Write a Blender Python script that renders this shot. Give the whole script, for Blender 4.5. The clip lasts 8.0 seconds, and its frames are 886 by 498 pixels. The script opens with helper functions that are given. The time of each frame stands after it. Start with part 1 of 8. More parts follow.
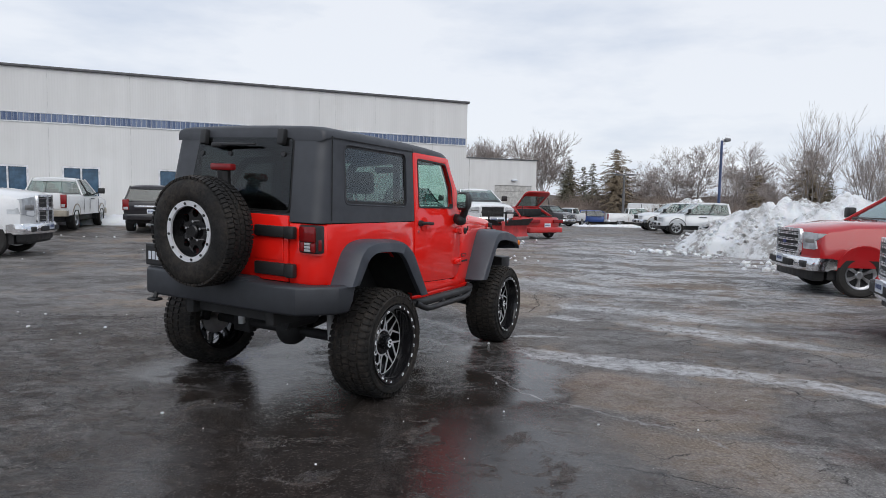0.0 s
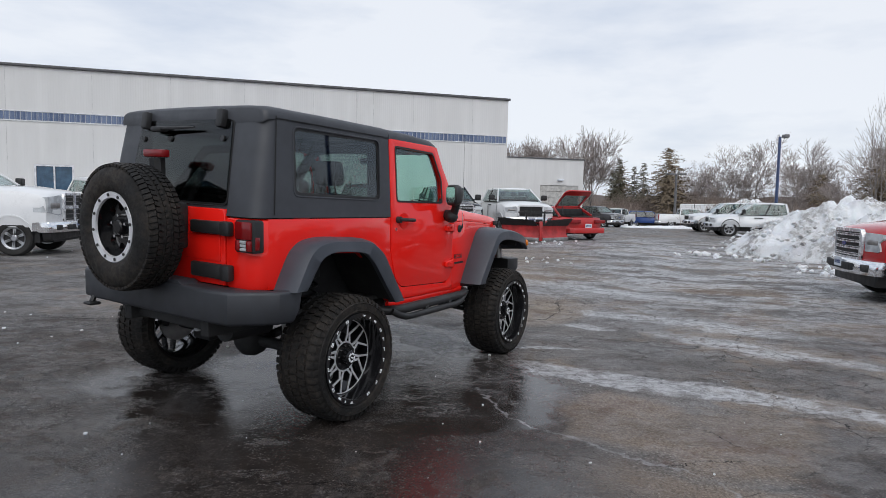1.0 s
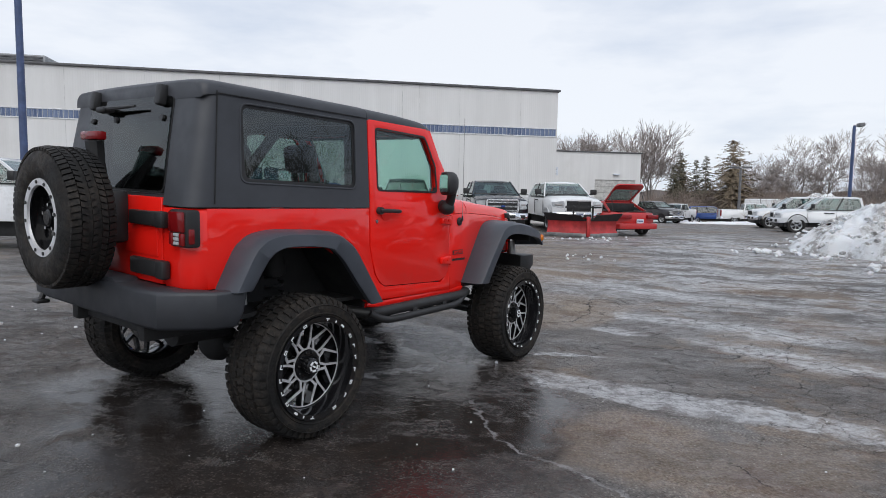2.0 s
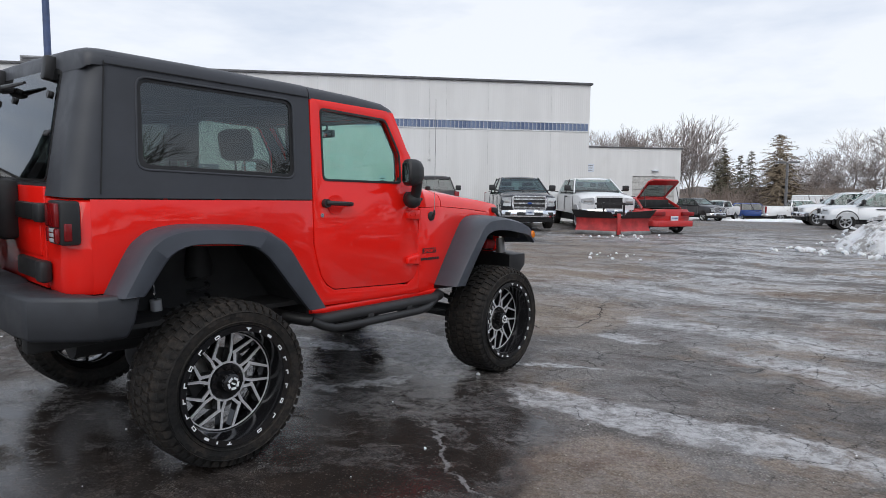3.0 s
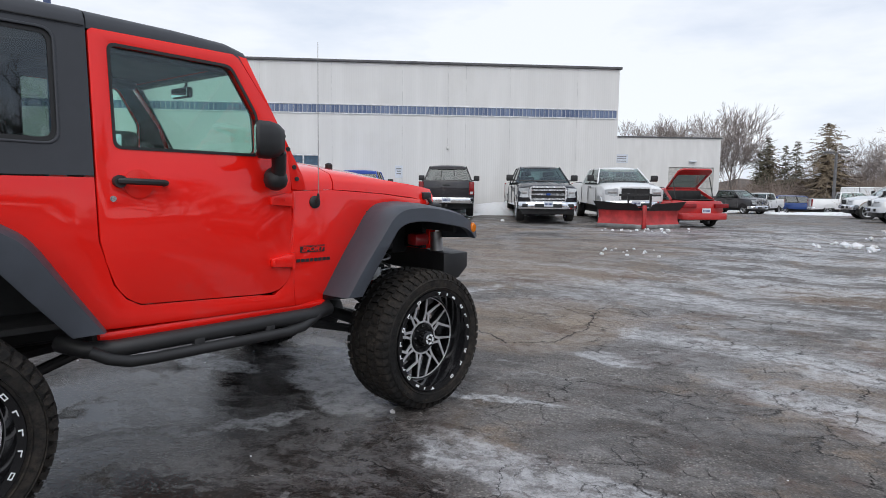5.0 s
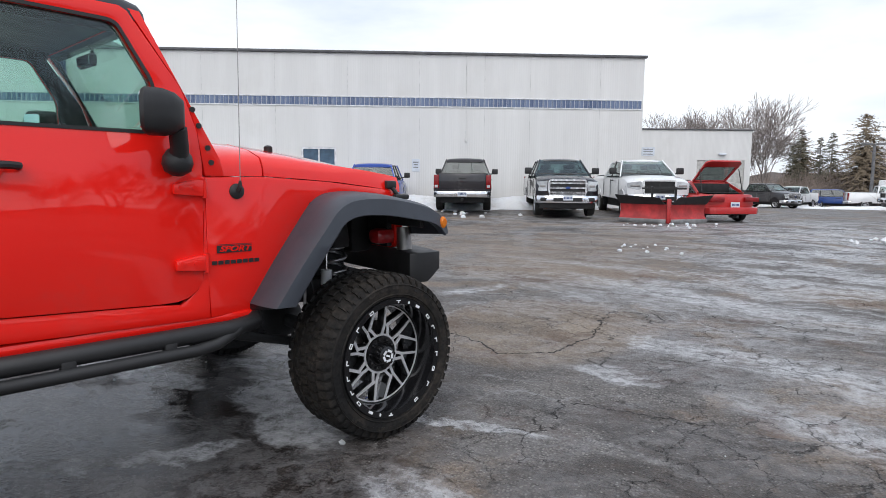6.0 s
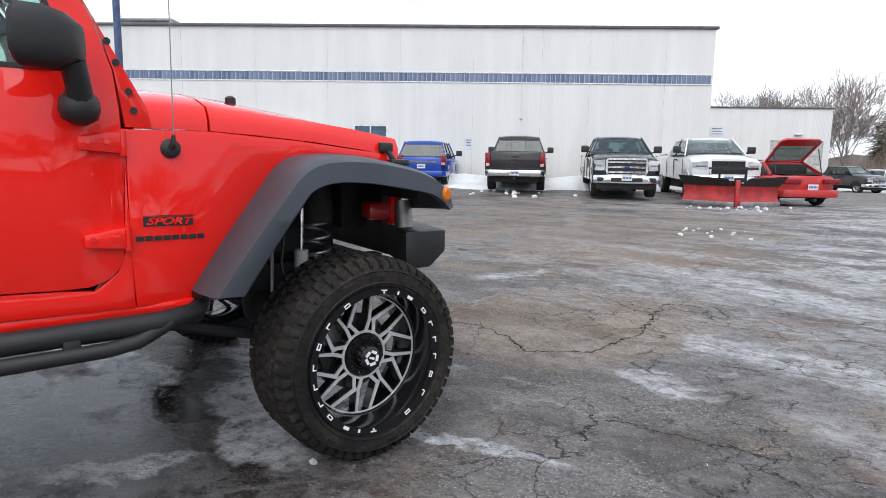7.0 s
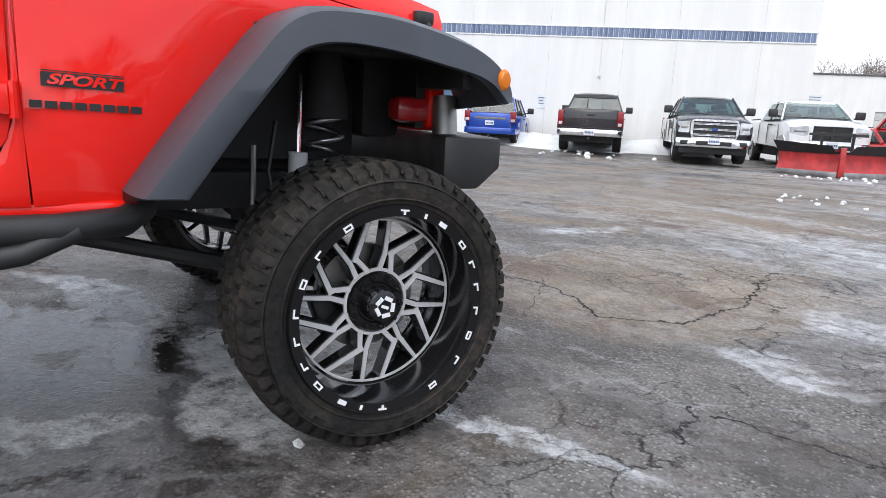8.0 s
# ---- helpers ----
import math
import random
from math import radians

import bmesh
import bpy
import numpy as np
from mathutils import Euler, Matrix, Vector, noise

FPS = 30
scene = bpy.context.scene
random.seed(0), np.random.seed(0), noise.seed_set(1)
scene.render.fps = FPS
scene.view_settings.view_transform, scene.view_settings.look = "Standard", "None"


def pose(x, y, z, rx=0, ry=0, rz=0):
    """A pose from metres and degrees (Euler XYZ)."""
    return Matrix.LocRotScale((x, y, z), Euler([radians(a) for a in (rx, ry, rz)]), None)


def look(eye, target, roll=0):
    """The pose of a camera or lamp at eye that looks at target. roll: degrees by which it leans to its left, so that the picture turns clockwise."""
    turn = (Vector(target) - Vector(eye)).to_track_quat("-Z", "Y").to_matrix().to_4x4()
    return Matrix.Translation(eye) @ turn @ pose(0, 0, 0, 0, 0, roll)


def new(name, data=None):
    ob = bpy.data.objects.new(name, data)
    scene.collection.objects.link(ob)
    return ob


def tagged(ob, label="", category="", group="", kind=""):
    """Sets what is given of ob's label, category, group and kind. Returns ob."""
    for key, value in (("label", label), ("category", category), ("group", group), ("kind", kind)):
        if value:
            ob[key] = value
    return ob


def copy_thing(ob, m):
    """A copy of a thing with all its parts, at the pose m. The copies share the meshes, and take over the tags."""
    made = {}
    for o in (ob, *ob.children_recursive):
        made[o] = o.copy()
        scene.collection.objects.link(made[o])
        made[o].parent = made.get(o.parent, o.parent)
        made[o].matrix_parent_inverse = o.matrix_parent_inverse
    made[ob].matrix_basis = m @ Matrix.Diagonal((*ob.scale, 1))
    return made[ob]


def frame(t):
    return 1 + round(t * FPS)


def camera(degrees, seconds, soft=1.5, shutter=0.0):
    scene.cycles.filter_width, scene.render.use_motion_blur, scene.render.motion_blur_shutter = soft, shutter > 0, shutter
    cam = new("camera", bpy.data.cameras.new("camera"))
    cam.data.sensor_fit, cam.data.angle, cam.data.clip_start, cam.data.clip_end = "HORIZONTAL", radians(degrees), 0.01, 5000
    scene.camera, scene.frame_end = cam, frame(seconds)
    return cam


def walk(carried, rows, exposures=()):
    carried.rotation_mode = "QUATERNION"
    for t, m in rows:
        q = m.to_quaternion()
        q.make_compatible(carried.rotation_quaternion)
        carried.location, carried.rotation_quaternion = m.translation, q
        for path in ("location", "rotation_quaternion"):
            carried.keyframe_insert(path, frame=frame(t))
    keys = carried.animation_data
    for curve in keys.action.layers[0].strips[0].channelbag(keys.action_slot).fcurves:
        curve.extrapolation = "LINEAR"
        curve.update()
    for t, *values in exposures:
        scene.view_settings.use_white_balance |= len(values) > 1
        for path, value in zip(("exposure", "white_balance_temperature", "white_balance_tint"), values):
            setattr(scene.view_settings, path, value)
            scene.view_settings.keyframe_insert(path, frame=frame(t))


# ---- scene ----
cam = camera(70.9, 8.0, 0.8)
PATH = [
    (0, (0.131, -0.014, 1.587), (0.091, 1.98, 1.432), 1.1),
    (0.5, (0.41, 0.356, 1.564), (0.278, 2.345, 1.411), 1.1),
    (1, (0.646, 0.717, 1.537), (0.448, 2.701, 1.382), 1.1),
    (2.5, (1.264, 1.678, 1.471), (0.808, 3.617, 1.295), 0.7),
    (3, (1.451, 2.03, 1.447), (0.953, 3.959, 1.27), 0.6),
    (3.5, (1.605, 2.385, 1.428), (1.096, 4.31, 1.245), 0.8),
    (4, (1.72, 2.726, 1.421), (1.196, 4.646, 1.23), 1.0),
    (4.5, (1.845, 3.057, 1.403), (1.267, 4.962, 1.209), 0.9),
    (5, (1.916, 3.429, 1.376), (1.307, 5.323, 1.175), 0.6),
    (6.5, (2.056, 4.491, 1.309), (1.303, 6.328, 1.069), 0.6),
    (7, (2.03, 4.847, 1.257), (1.179, 6.635, 0.975), 0.9),
    (7.5, (1.939, 5.216, 1.15), (0.973, 6.932, 0.802), 1.7),
    (8, (1.75, 5.562, 0.98), (0.729, 7.235, 0.58), 2.9),
]
EXPOSURES = [(0.0, 0.0), (1.0, 0.0), (2.5, 0.1), (5.0, 0.15), (6.5, 0.45), (7.0, 0.57), (7.5, 0.74), (8.0, 0.88)]
walk(cam, [(t, look(eye, target, roll)) for t, eye, target, roll in PATH], EXPOSURES)

# ---- overcast sky and a weak, wide sun ----
SUN_EL, SUN_AZ = 48.0, 165.0
world = bpy.data.worlds.new("overcast")
scene.world = world
world.use_nodes = True
wn, wl = world.node_tree.nodes, world.node_tree.links
wn.clear()
w_out = wn.new("ShaderNodeOutputWorld")
w_mix = wn.new("ShaderNodeMixShader")
w_sky = wn.new("ShaderNodeTexSky")
w_sky.sky_type, w_sky.sun_disc = "NISHITA", False
w_sky.sun_elevation, w_sky.sun_rotation = radians(SUN_EL), radians(SUN_AZ)
w_b1 = wn.new("ShaderNodeBackground")
w_b1.inputs["Strength"].default_value = 0.1
w_b2 = wn.new("ShaderNodeBackground")
w_b2.inputs["Strength"].default_value = 1.0
w_tc = wn.new("ShaderNodeTexCoord")
w_map = wn.new("ShaderNodeMapping")
w_map.inputs["Scale"].default_value = (1.0, 1.0, 3.5)
w_noise = wn.new("ShaderNodeTexNoise")
w_noise.inputs["Scale"].default_value = 1.6
w_noise.inputs["Detail"].default_value = 6.0
w_noise.inputs["Roughness"].default_value = 0.55
w_ramp = wn.new("ShaderNodeValToRGB")
w_ramp.color_ramp.elements[0].position, w_ramp.color_ramp.elements[0].color = 0.36, (0.52, 0.61, 0.77, 1)
w_ramp.color_ramp.elements[1].position, w_ramp.color_ramp.elements[1].color = 0.60, (0.89, 0.925, 0.99, 1)
wl.new(w_tc.outputs["Generated"], w_map.inputs["Vector"])
wl.new(w_map.outputs[0], w_noise.inputs["Vector"])
wl.new(w_noise.outputs["Fac"], w_ramp.inputs["Fac"])
wl.new(w_ramp.outputs["Color"], w_b2.inputs["Color"])
wl.new(w_sky.outputs["Color"], w_b1.inputs["Color"])
w_mix.inputs["Fac"].default_value = 0.9
wl.new(w_b1.outputs[0], w_mix.inputs[1])
wl.new(w_b2.outputs[0], w_mix.inputs[2])
wl.new(w_mix.outputs[0], w_out.inputs["Surface"])
sun_data = bpy.data.lights.new("sun", "SUN")
sun_data.energy, sun_data.angle, sun_data.color = 1.3, radians(60), (1.0, 0.97, 0.93)
sun = new("sun", sun_data)
sun.matrix_basis = pose(0, 0, 30, 90 - SUN_EL, 0, 180 - SUN_AZ)


# ---- materials ----
class Mat:
    """A node material with a Principled shader and short helpers."""

    def __init__(self, name):
        self.m = bpy.data.materials.new(name)
        self.m.use_nodes = True
        self.n, self.l = self.m.node_tree.nodes, self.m.node_tree.links
        self.b = self.n["Principled BSDF"]
        self.out = self.n["Material Output"]
        self.co = self.n.new("ShaderNodeTexCoord").outputs["Object"]

    def val(self, node, key, v):
        if hasattr(v, "links"):
            self.l.new(v, node.inputs[key])
        else:
            node.inputs[key].default_value = v

    def set(self, key, v):
        if isinstance(v, tuple) and key == "Base Color":
            v = (*v, 1)
        self.val(self.b, key, v)
        return self

    def mapped(self, scale=(1, 1, 1), rot=0.0, loc=(0, 0, 0), co=None):
        k = self.n.new("ShaderNodeMapping")
        k.inputs["Scale"].default_value = scale
        k.inputs["Rotation"].default_value = (0, 0, radians(rot))
        k.inputs["Location"].default_value = loc
        self.l.new(co or self.co, k.inputs["Vector"])
        return k.outputs[0]

    def noise(self, scale, detail=4, rough=0.55, co=None, dist=0.0):
        k = self.n.new("ShaderNodeTexNoise")
        k.inputs["Scale"].default_value, k.inputs["Detail"].default_value = scale, detail
        k.inputs["Roughness"].default_value, k.inputs["Distortion"].default_value = rough, dist
        self.l.new(co or self.co, k.inputs["Vector"])
        return k.outputs["Fac"]

    def voro(self, scale, co=None, feature="DISTANCE_TO_EDGE"):
        k = self.n.new("ShaderNodeTexVoronoi")
        k.feature = feature
        k.inputs["Scale"].default_value = scale
        self.l.new(co or self.co, k.inputs["Vector"])
        return k.outputs["Distance"]

    def ramp(self, fac, a, b, lo=0.0, hi=1.0):
        k = self.n.new("ShaderNodeMapRange")
        k.inputs["From Min"].default_value, k.inputs["From Max"].default_value = a, b
        k.inputs["To Min"].default_value, k.inputs["To Max"].default_value = lo, hi
        k.interpolation_type = "SMOOTHSTEP"
        self.l.new(fac, k.inputs["Value"])
        return k.outputs[0]

    def math(self, op, a, b=0.0):
        k = self.n.new("ShaderNodeMath")
        k.operation = op
        self.val(k, 0, a), self.val(k, 1, b)
        return k.outputs[0]

    def mix(self, fac, a, b):
        k = self.n.new("ShaderNodeMix")
        k.data_type = "RGBA"
        self.val(k, 0, fac)
        for i, c in ((6, a), (7, b)):
            self.val(k, i, (*c, 1) if isinstance(c, tuple) and len(c) == 3 else c)
        return k.outputs[2]

    def bump(self, height, strength=0.3, dist=0.01):
        k = self.n.new("ShaderNodeBump")
        k.inputs["Strength"].default_value, k.inputs["Distance"].default_value = strength, dist
        self.l.new(height, k.inputs["Height"])
        self.l.new(k.outputs[0], self.b.inputs["Normal"])
        return self


def paint(name, col, rough=0.32, dirt=0.25, flake=0.0, coat=1.0, dirt_col=(0.16, 0.15, 0.14), spec=0.3):
    """Car paint under a clear coat, with a thin film of road salt and grime."""
    k = Mat(name)
    grime = k.math("MULTIPLY", k.ramp(k.noise(1.7, 6, 0.6), 0.45, 0.75), k.ramp(k.noise(14, 5, 0.65), 0.35, 0.75))
    grime = k.math("MULTIPLY", grime, dirt)
    k.set("Base Color", k.mix(grime, col, dirt_col))
    k.set("Roughness", k.math("ADD", k.math("MULTIPLY", grime, 0.9), rough)).set("Metallic", flake)
    k.set("Specular IOR Level", spec).set("Coat Weight", coat).set("Coat Roughness", k.ramp(k.noise(6, 4), 0.3, 0.8, 0.012, 0.06))
    return k.m


def plastic(name, col, rough=0.55, grain=260.0, bump=0.12, spread=0.25, metal=0.0, spec=0.5):
    k = Mat(name)
    big = k.ramp(k.noise(3.1, 5, 0.6), 0.3, 0.75)
    dark = tuple(c * (1 - spread) for c in col)
    lite = tuple(min(1, c * (1 + spread)) for c in col)
    k.set("Base Color", k.mix(big, dark, lite)).set("Metallic", metal).set("Specular IOR Level", spec)
    k.set("Roughness", k.ramp(k.noise(9, 4), 0.3, 0.7, rough - 0.06, rough + 0.08))
    k.bump(k.noise(grain, 2), bump, 0.002)
    return k.m


def metal(name, col, rough=0.25, spread=0.1):
    return plastic(name, col, rough, 90.0, 0.03, spread, 1.0)


def thin_glass(name, tint, ior=1.5, gloss=1.0):
    """A thin pane: it lets light straight through, tinted, and mirrors by Fresnel."""
    k = Mat(name)
    k.n.remove(k.b)
    tr, gl, mx = k.n.new("ShaderNodeBsdfTransparent"), k.n.new("ShaderNodeBsdfGlossy"), k.n.new("ShaderNodeMixShader")
    lw = k.n.new("ShaderNodeLayerWeight")
    lw.inputs["Blend"].default_value = 0.5
    f0 = ((ior - 1) / (ior + 1)) ** 2 * 0.8
    fres = k.math("ADD", f0, k.math("MULTIPLY", k.math("POWER", lw.outputs["Facing"], 4.5), 0.9 - f0))
    tr.inputs["Color"].default_value = (*tint, 1)
    gl.inputs["Roughness"].default_value = 0.015
    gl.inputs["Color"].default_value = (gloss, gloss, gloss, 1)
    k.l.new(fres, mx.inputs[0])
    k.l.new(tr.outputs[0], mx.inputs[1])
    k.l.new(gl.outputs[0], mx.inputs[2])
    k.l.new(mx.outputs[0], k.out.inputs["Surface"])
    return k.m


RED = paint("red_paint", (0.86, 0.0125, 0.007), 0.5, 0.1, spec=0.1, coat=1.0)
RED_TRUCK = paint("truck_red_paint", (0.42, 0.012, 0.016), 0.3, 0.2)
RED_CAR = paint("coupe_red_paint", (0.48, 0.02, 0.02), 0.4, 0.3)
WHITE = paint("white_paint", (0.74, 0.75, 0.76), 0.35, 0.35)
SILVER = paint("silver_paint", (0.62, 0.64, 0.66), 0.35, 0.35, 0.15)
DARK_GREY = paint("dark_grey_paint", (0.012, 0.014, 0.019), 0.22, 0.3, 0.2)
BLACK_PAINT = paint("black_paint", (0.018, 0.016, 0.02), 0.3, 0.3)
BLUE = paint("blue_paint", (0.01, 0.06, 0.36), 0.3, 0.2, 0.2)
NAVY = paint("navy_paint", (0.018, 0.06, 0.24), 0.3, 0.2, 0.2)
HARDTOP = plastic("hardtop_fibreglass", (0.042, 0.045, 0.053), 0.5, 420, 0.1, 0.12)
FLARE = plastic("flare_plastic", (0.05, 0.057, 0.071), 0.46, 300, 0.14, 0.15)
BUMPER = plastic("bumper_plastic", (0.03, 0.033, 0.04), 0.5, 300, 0.14, 0.3)
BLACK = plastic("black_plastic", (0.018, 0.018, 0.019), 0.5)
DEEP = plastic("underbody_black", (0.019, 0.019, 0.02), 0.7)
RUBBER = plastic("tyre_rubber", (0.024, 0.023, 0.022), 0.72, 120, 0.25, 0.35, 0.0, 0.35)
GLOSS_BLACK = plastic("gloss_black", (0.008, 0.008, 0.009), 0.1, 60, 0.0, 0.1)


def tyre_rubber():
    """Worn black rubber with dried brown road dust."""
    k = Mat("dusty_tyre_rubber")
    dust = k.math("MULTIPLY", k.ramp(k.noise(3.0, 7, 0.66), 0.4, 0.62), k.ramp(k.noise(38, 6, 0.72), 0.32, 0.66))
    col = k.mix(k.ramp(k.noise(60, 4, 0.7), 0.3, 0.7), (0.007, 0.007, 0.0075), (0.019, 0.0185, 0.018))
    k.set("Base Color", k.mix(k.math("MULTIPLY", dust, 0.5), col, (0.075, 0.06, 0.048)))
    k.set("Roughness", k.ramp(k.noise(16, 5, 0.65), 0.3, 0.7, 0.55, 0.85)).set("Specular IOR Level", 0.22)
    k.bump(k.math("ADD", k.noise(150, 4, 0.7), k.math("MULTIPLY", k.noise(28, 5, 0.65), 1.2)), 0.35, 0.004)
    return k.m


TYRE = tyre_rubber()
MACHINED = plastic("machined_aluminium", (0.8, 0.8, 0.82), 0.36, 90.0, 0.03, 0.08, 0.55)
ALLOY = metal("cast_alloy", (0.55, 0.56, 0.58), 0.34)
CHROME = metal("chrome", (0.82, 0.83, 0.85), 0.1)
STEEL = metal("worn_steel", (0.35, 0.34, 0.33), 0.45, 0.3)
GREY_PLASTIC = plastic("grey_plastic", (0.16, 0.16, 0.165), 0.6)
SEAT = plastic("seat_cloth", (0.02, 0.02, 0.022), 0.9, 300, 0.3)
LIGHT_TRIM = plastic("pale_trim", (0.55, 0.56, 0.57), 0.6)
PLATE_WHITE = plastic("plate_white", (0.62, 0.66, 0.72), 0.4, 60, 0.0, 0.1)
PLATE_INK = plastic("plate_ink", (0.05, 0.08, 0.2), 0.5)
LAMP_RED = plastic("red_lens", (0.22, 0.006, 0.008), 0.12, 90, 0.2, 0.2)
LAMP_AMBER = plastic("amber_lens", (0.75, 0.2, 0.015), 0.15, 90, 0.2, 0.2)
LAMP_CLEAR = plastic("clear_lens", (0.5, 0.52, 0.54), 0.1, 50, 0.3, 0.35)
PLOW_RED = plastic("plow_red", (0.42, 0.03, 0.03), 0.45, 40, 0.15, 0.35)
GLASS_CLEAR = thin_glass("door_glass", (0.80, 0.93, 0.885), 1.6)
GLASS_TINT = thin_glass("tinted_glass", (0.48, 0.52, 0.515), 1.82)
GLASS_REAR = thin_glass("dark_rear_glass", (0.3, 0.33, 0.33), 1.58)
GLASS_TRUCK = thin_glass("truck_glass", (0.6, 0.7, 0.69), 1.78)
MIRROR = metal("mirror_glass", (0.85, 0.87, 0.88), 0.03, 0.02)


# ---- mesh helpers ----
def thing(name, m, label, category, group="", kind=""):
    """An Empty that carries the parts of one thing."""
    ob = new(name)
    ob.empty_display_size = 0.2
    ob.matrix_basis = m
    return tagged(ob, label, category, group, kind)


def mesh_of(name, bm, mat, sharp=35):
    bmesh.ops.recalc_face_normals(bm, faces=bm.faces)
    lim = radians(sharp)
    for e in bm.edges:
        e.smooth = len(e.link_faces) == 2 and e.calc_face_angle(0) < lim
    for f in bm.faces:
        f.smooth = True
    me = bpy.data.meshes.new(name)
    bm.to_mesh(me)
    bm.free()
    me.materials.append(mat)
    return me


def part(name, bm, mat, parent, label="", sharp=35, shadow=True):
    """Links a bmesh as one mesh object under a thing or a part."""
    ob = new(name, mesh_of(name, bm, mat, sharp))
    ob.parent = parent
    if label:
        ob["label"] = label
    if not shadow:
        ob.visible_shadow = False
    return ob


def share(name, me, parent, m):
    """One more object on a shared mesh."""
    ob = new(name, me)
    ob.parent, ob.matrix_basis = parent, m
    return ob


def alone(name, bm, mat, label, category, m=None, kind="", group="", sharp=35):
    """A thing that is one plain mesh."""
    ob = new(name, mesh_of(name, bm, mat, sharp))
    if m is not None:
        ob.matrix_basis = m
    return tagged(ob, label, category, group, kind)


def BM():
    return bmesh.new()


def bev(bm, r, seg=2, angle=35):
    """Rounds all edges sharper than angle."""
    bmesh.ops.recalc_face_normals(bm, faces=bm.faces)
    es = [e for e in bm.edges if len(e.link_faces) == 2 and e.calc_face_angle(0) > radians(angle)]
    bmesh.ops.bevel(bm, geom=es, offset=r, segments=seg, profile=0.5, affect="EDGES", clamp_overlap=True)
    return bm


def box(bm, x0, x1, y0, y1, z0, z1, r=0.0, seg=2, m=None):
    """A box with rounded edges, merged into bm."""
    t = bm if r == 0 else BM()
    vs = [t.verts.new((x, y, z)) for x in (x0, x1) for y in (y0, y1) for z in (z0, z1)]
    for q in ((0, 1, 3, 2), (4, 6, 7, 5), (0, 4, 5, 1), (2, 3, 7, 6), (0, 2, 6, 4), (1, 5, 7, 3)):
        t.faces.new([vs[i] for i in q])
    if r > 0:
        bev(t, r, seg)
        vs = join(bm, t)
    if m is not None:
        bmesh.ops.transform(bm, matrix=m, verts=vs)
    return bm


def join(bm, t):
    """Adds the bmesh t to bm and frees it. Returns the new vertices."""
    t.verts.index_update()
    vs = [bm.verts.new(v.co) for v in t.verts]
    for f in t.faces:
        bm.faces.new([vs[v.index] for v in f.verts])
    t.free()
    return vs


def fillet(pts, r, n=4):
    """A closed outline with rounded corners."""
    out, k = [], len(pts)
    for i in range(k):
        p, a, b = Vector(pts[i]), Vector(pts[i - 1]), Vector(pts[(i + 1) % k])
        ra = min(r, (a - p).length * 0.45, (b - p).length * 0.45)
        s, e = p + (a - p).normalized() * ra, p + (b - p).normalized() * ra
        for j in range(n + 1):
            w = j / n
            out.append(tuple((1 - w) ** 2 * s + 2 * w * (1 - w) * p + w * w * e))
    return out


def plate(bm, outer, holes, fmap, th):
    """A plate with holes: outline and holes in (a, b); fmap(a, b, d) gives the point at depth d."""
    t = BM()
    loops = []
    for ring in [outer, *holes]:
        vs = [t.verts.new((a, b, 0)) for a, b in ring]
        loops.append(vs)
        for i, v in enumerate(vs):
            t.edges.new((v, vs[(i + 1) % len(vs)]))
    bmesh.ops.triangle_fill(t, use_beauty=True, edges=list(t.edges))
    t.verts.index_update()
    fr = [bm.verts.new(fmap(v.co.x, v.co.y, 0.0)) for v in t.verts]
    bk = [bm.verts.new(fmap(v.co.x, v.co.y, th)) for v in t.verts]
    for f in t.faces:
        ids = [v.index for v in f.verts]
        bm.faces.new([fr[i] for i in ids])
        bm.faces.new([bk[i] for i in reversed(ids)])
    for vs in loops:
        for i, v in enumerate(vs):
            a, b = v.index, vs[(i + 1) % len(vs)].index
            bm.faces.new((fr[a], fr[b], bk[b], bk[a]))
    t.free()
    return bm


def loft(bm, rings, caps=True, closed=True):
    """Skins rings of equal length."""
    vv = [[bm.verts.new(p) for p in ring] for ring in rings]
    n = len(vv[0])
    for a, b in zip(vv, vv[1:]):
        for i in range(n if closed else n - 1):
            j = (i + 1) % n
            bm.faces.new((a[i], a[j], b[j], b[i]))
    if caps:
        bm.faces.new(vv[0][::-1])
        bm.faces.new(vv[-1])
    return bm


def tube(bm, pts, r, n=8, caps=True):
    """A round bar along a line of points; r is one radius or one a point."""
    ps = [Vector(p) for p in pts]
    rs = r if isinstance(r, (list, tuple)) else [r] * len(ps)
    rings, up = [], Vector((0.31, 0.27, 0.91))
    for i, p in enumerate(ps):
        d = (ps[min(i + 1, len(ps) - 1)] - ps[max(i - 1, 0)]).normalized()
        a = d.cross(up)
        if a.length < 1e-3:
            a = d.cross(Vector((1, 0, 0)))
        a.normalize()
        b = d.cross(a)
        up = b if b.dot(up) > 0 else -b
        rings.append([p + (a * math.cos(w) + b * math.sin(w)) * rs[i] for w in (2 * math.pi * k / n for k in range(n))])
    return loft(bm, rings, caps)


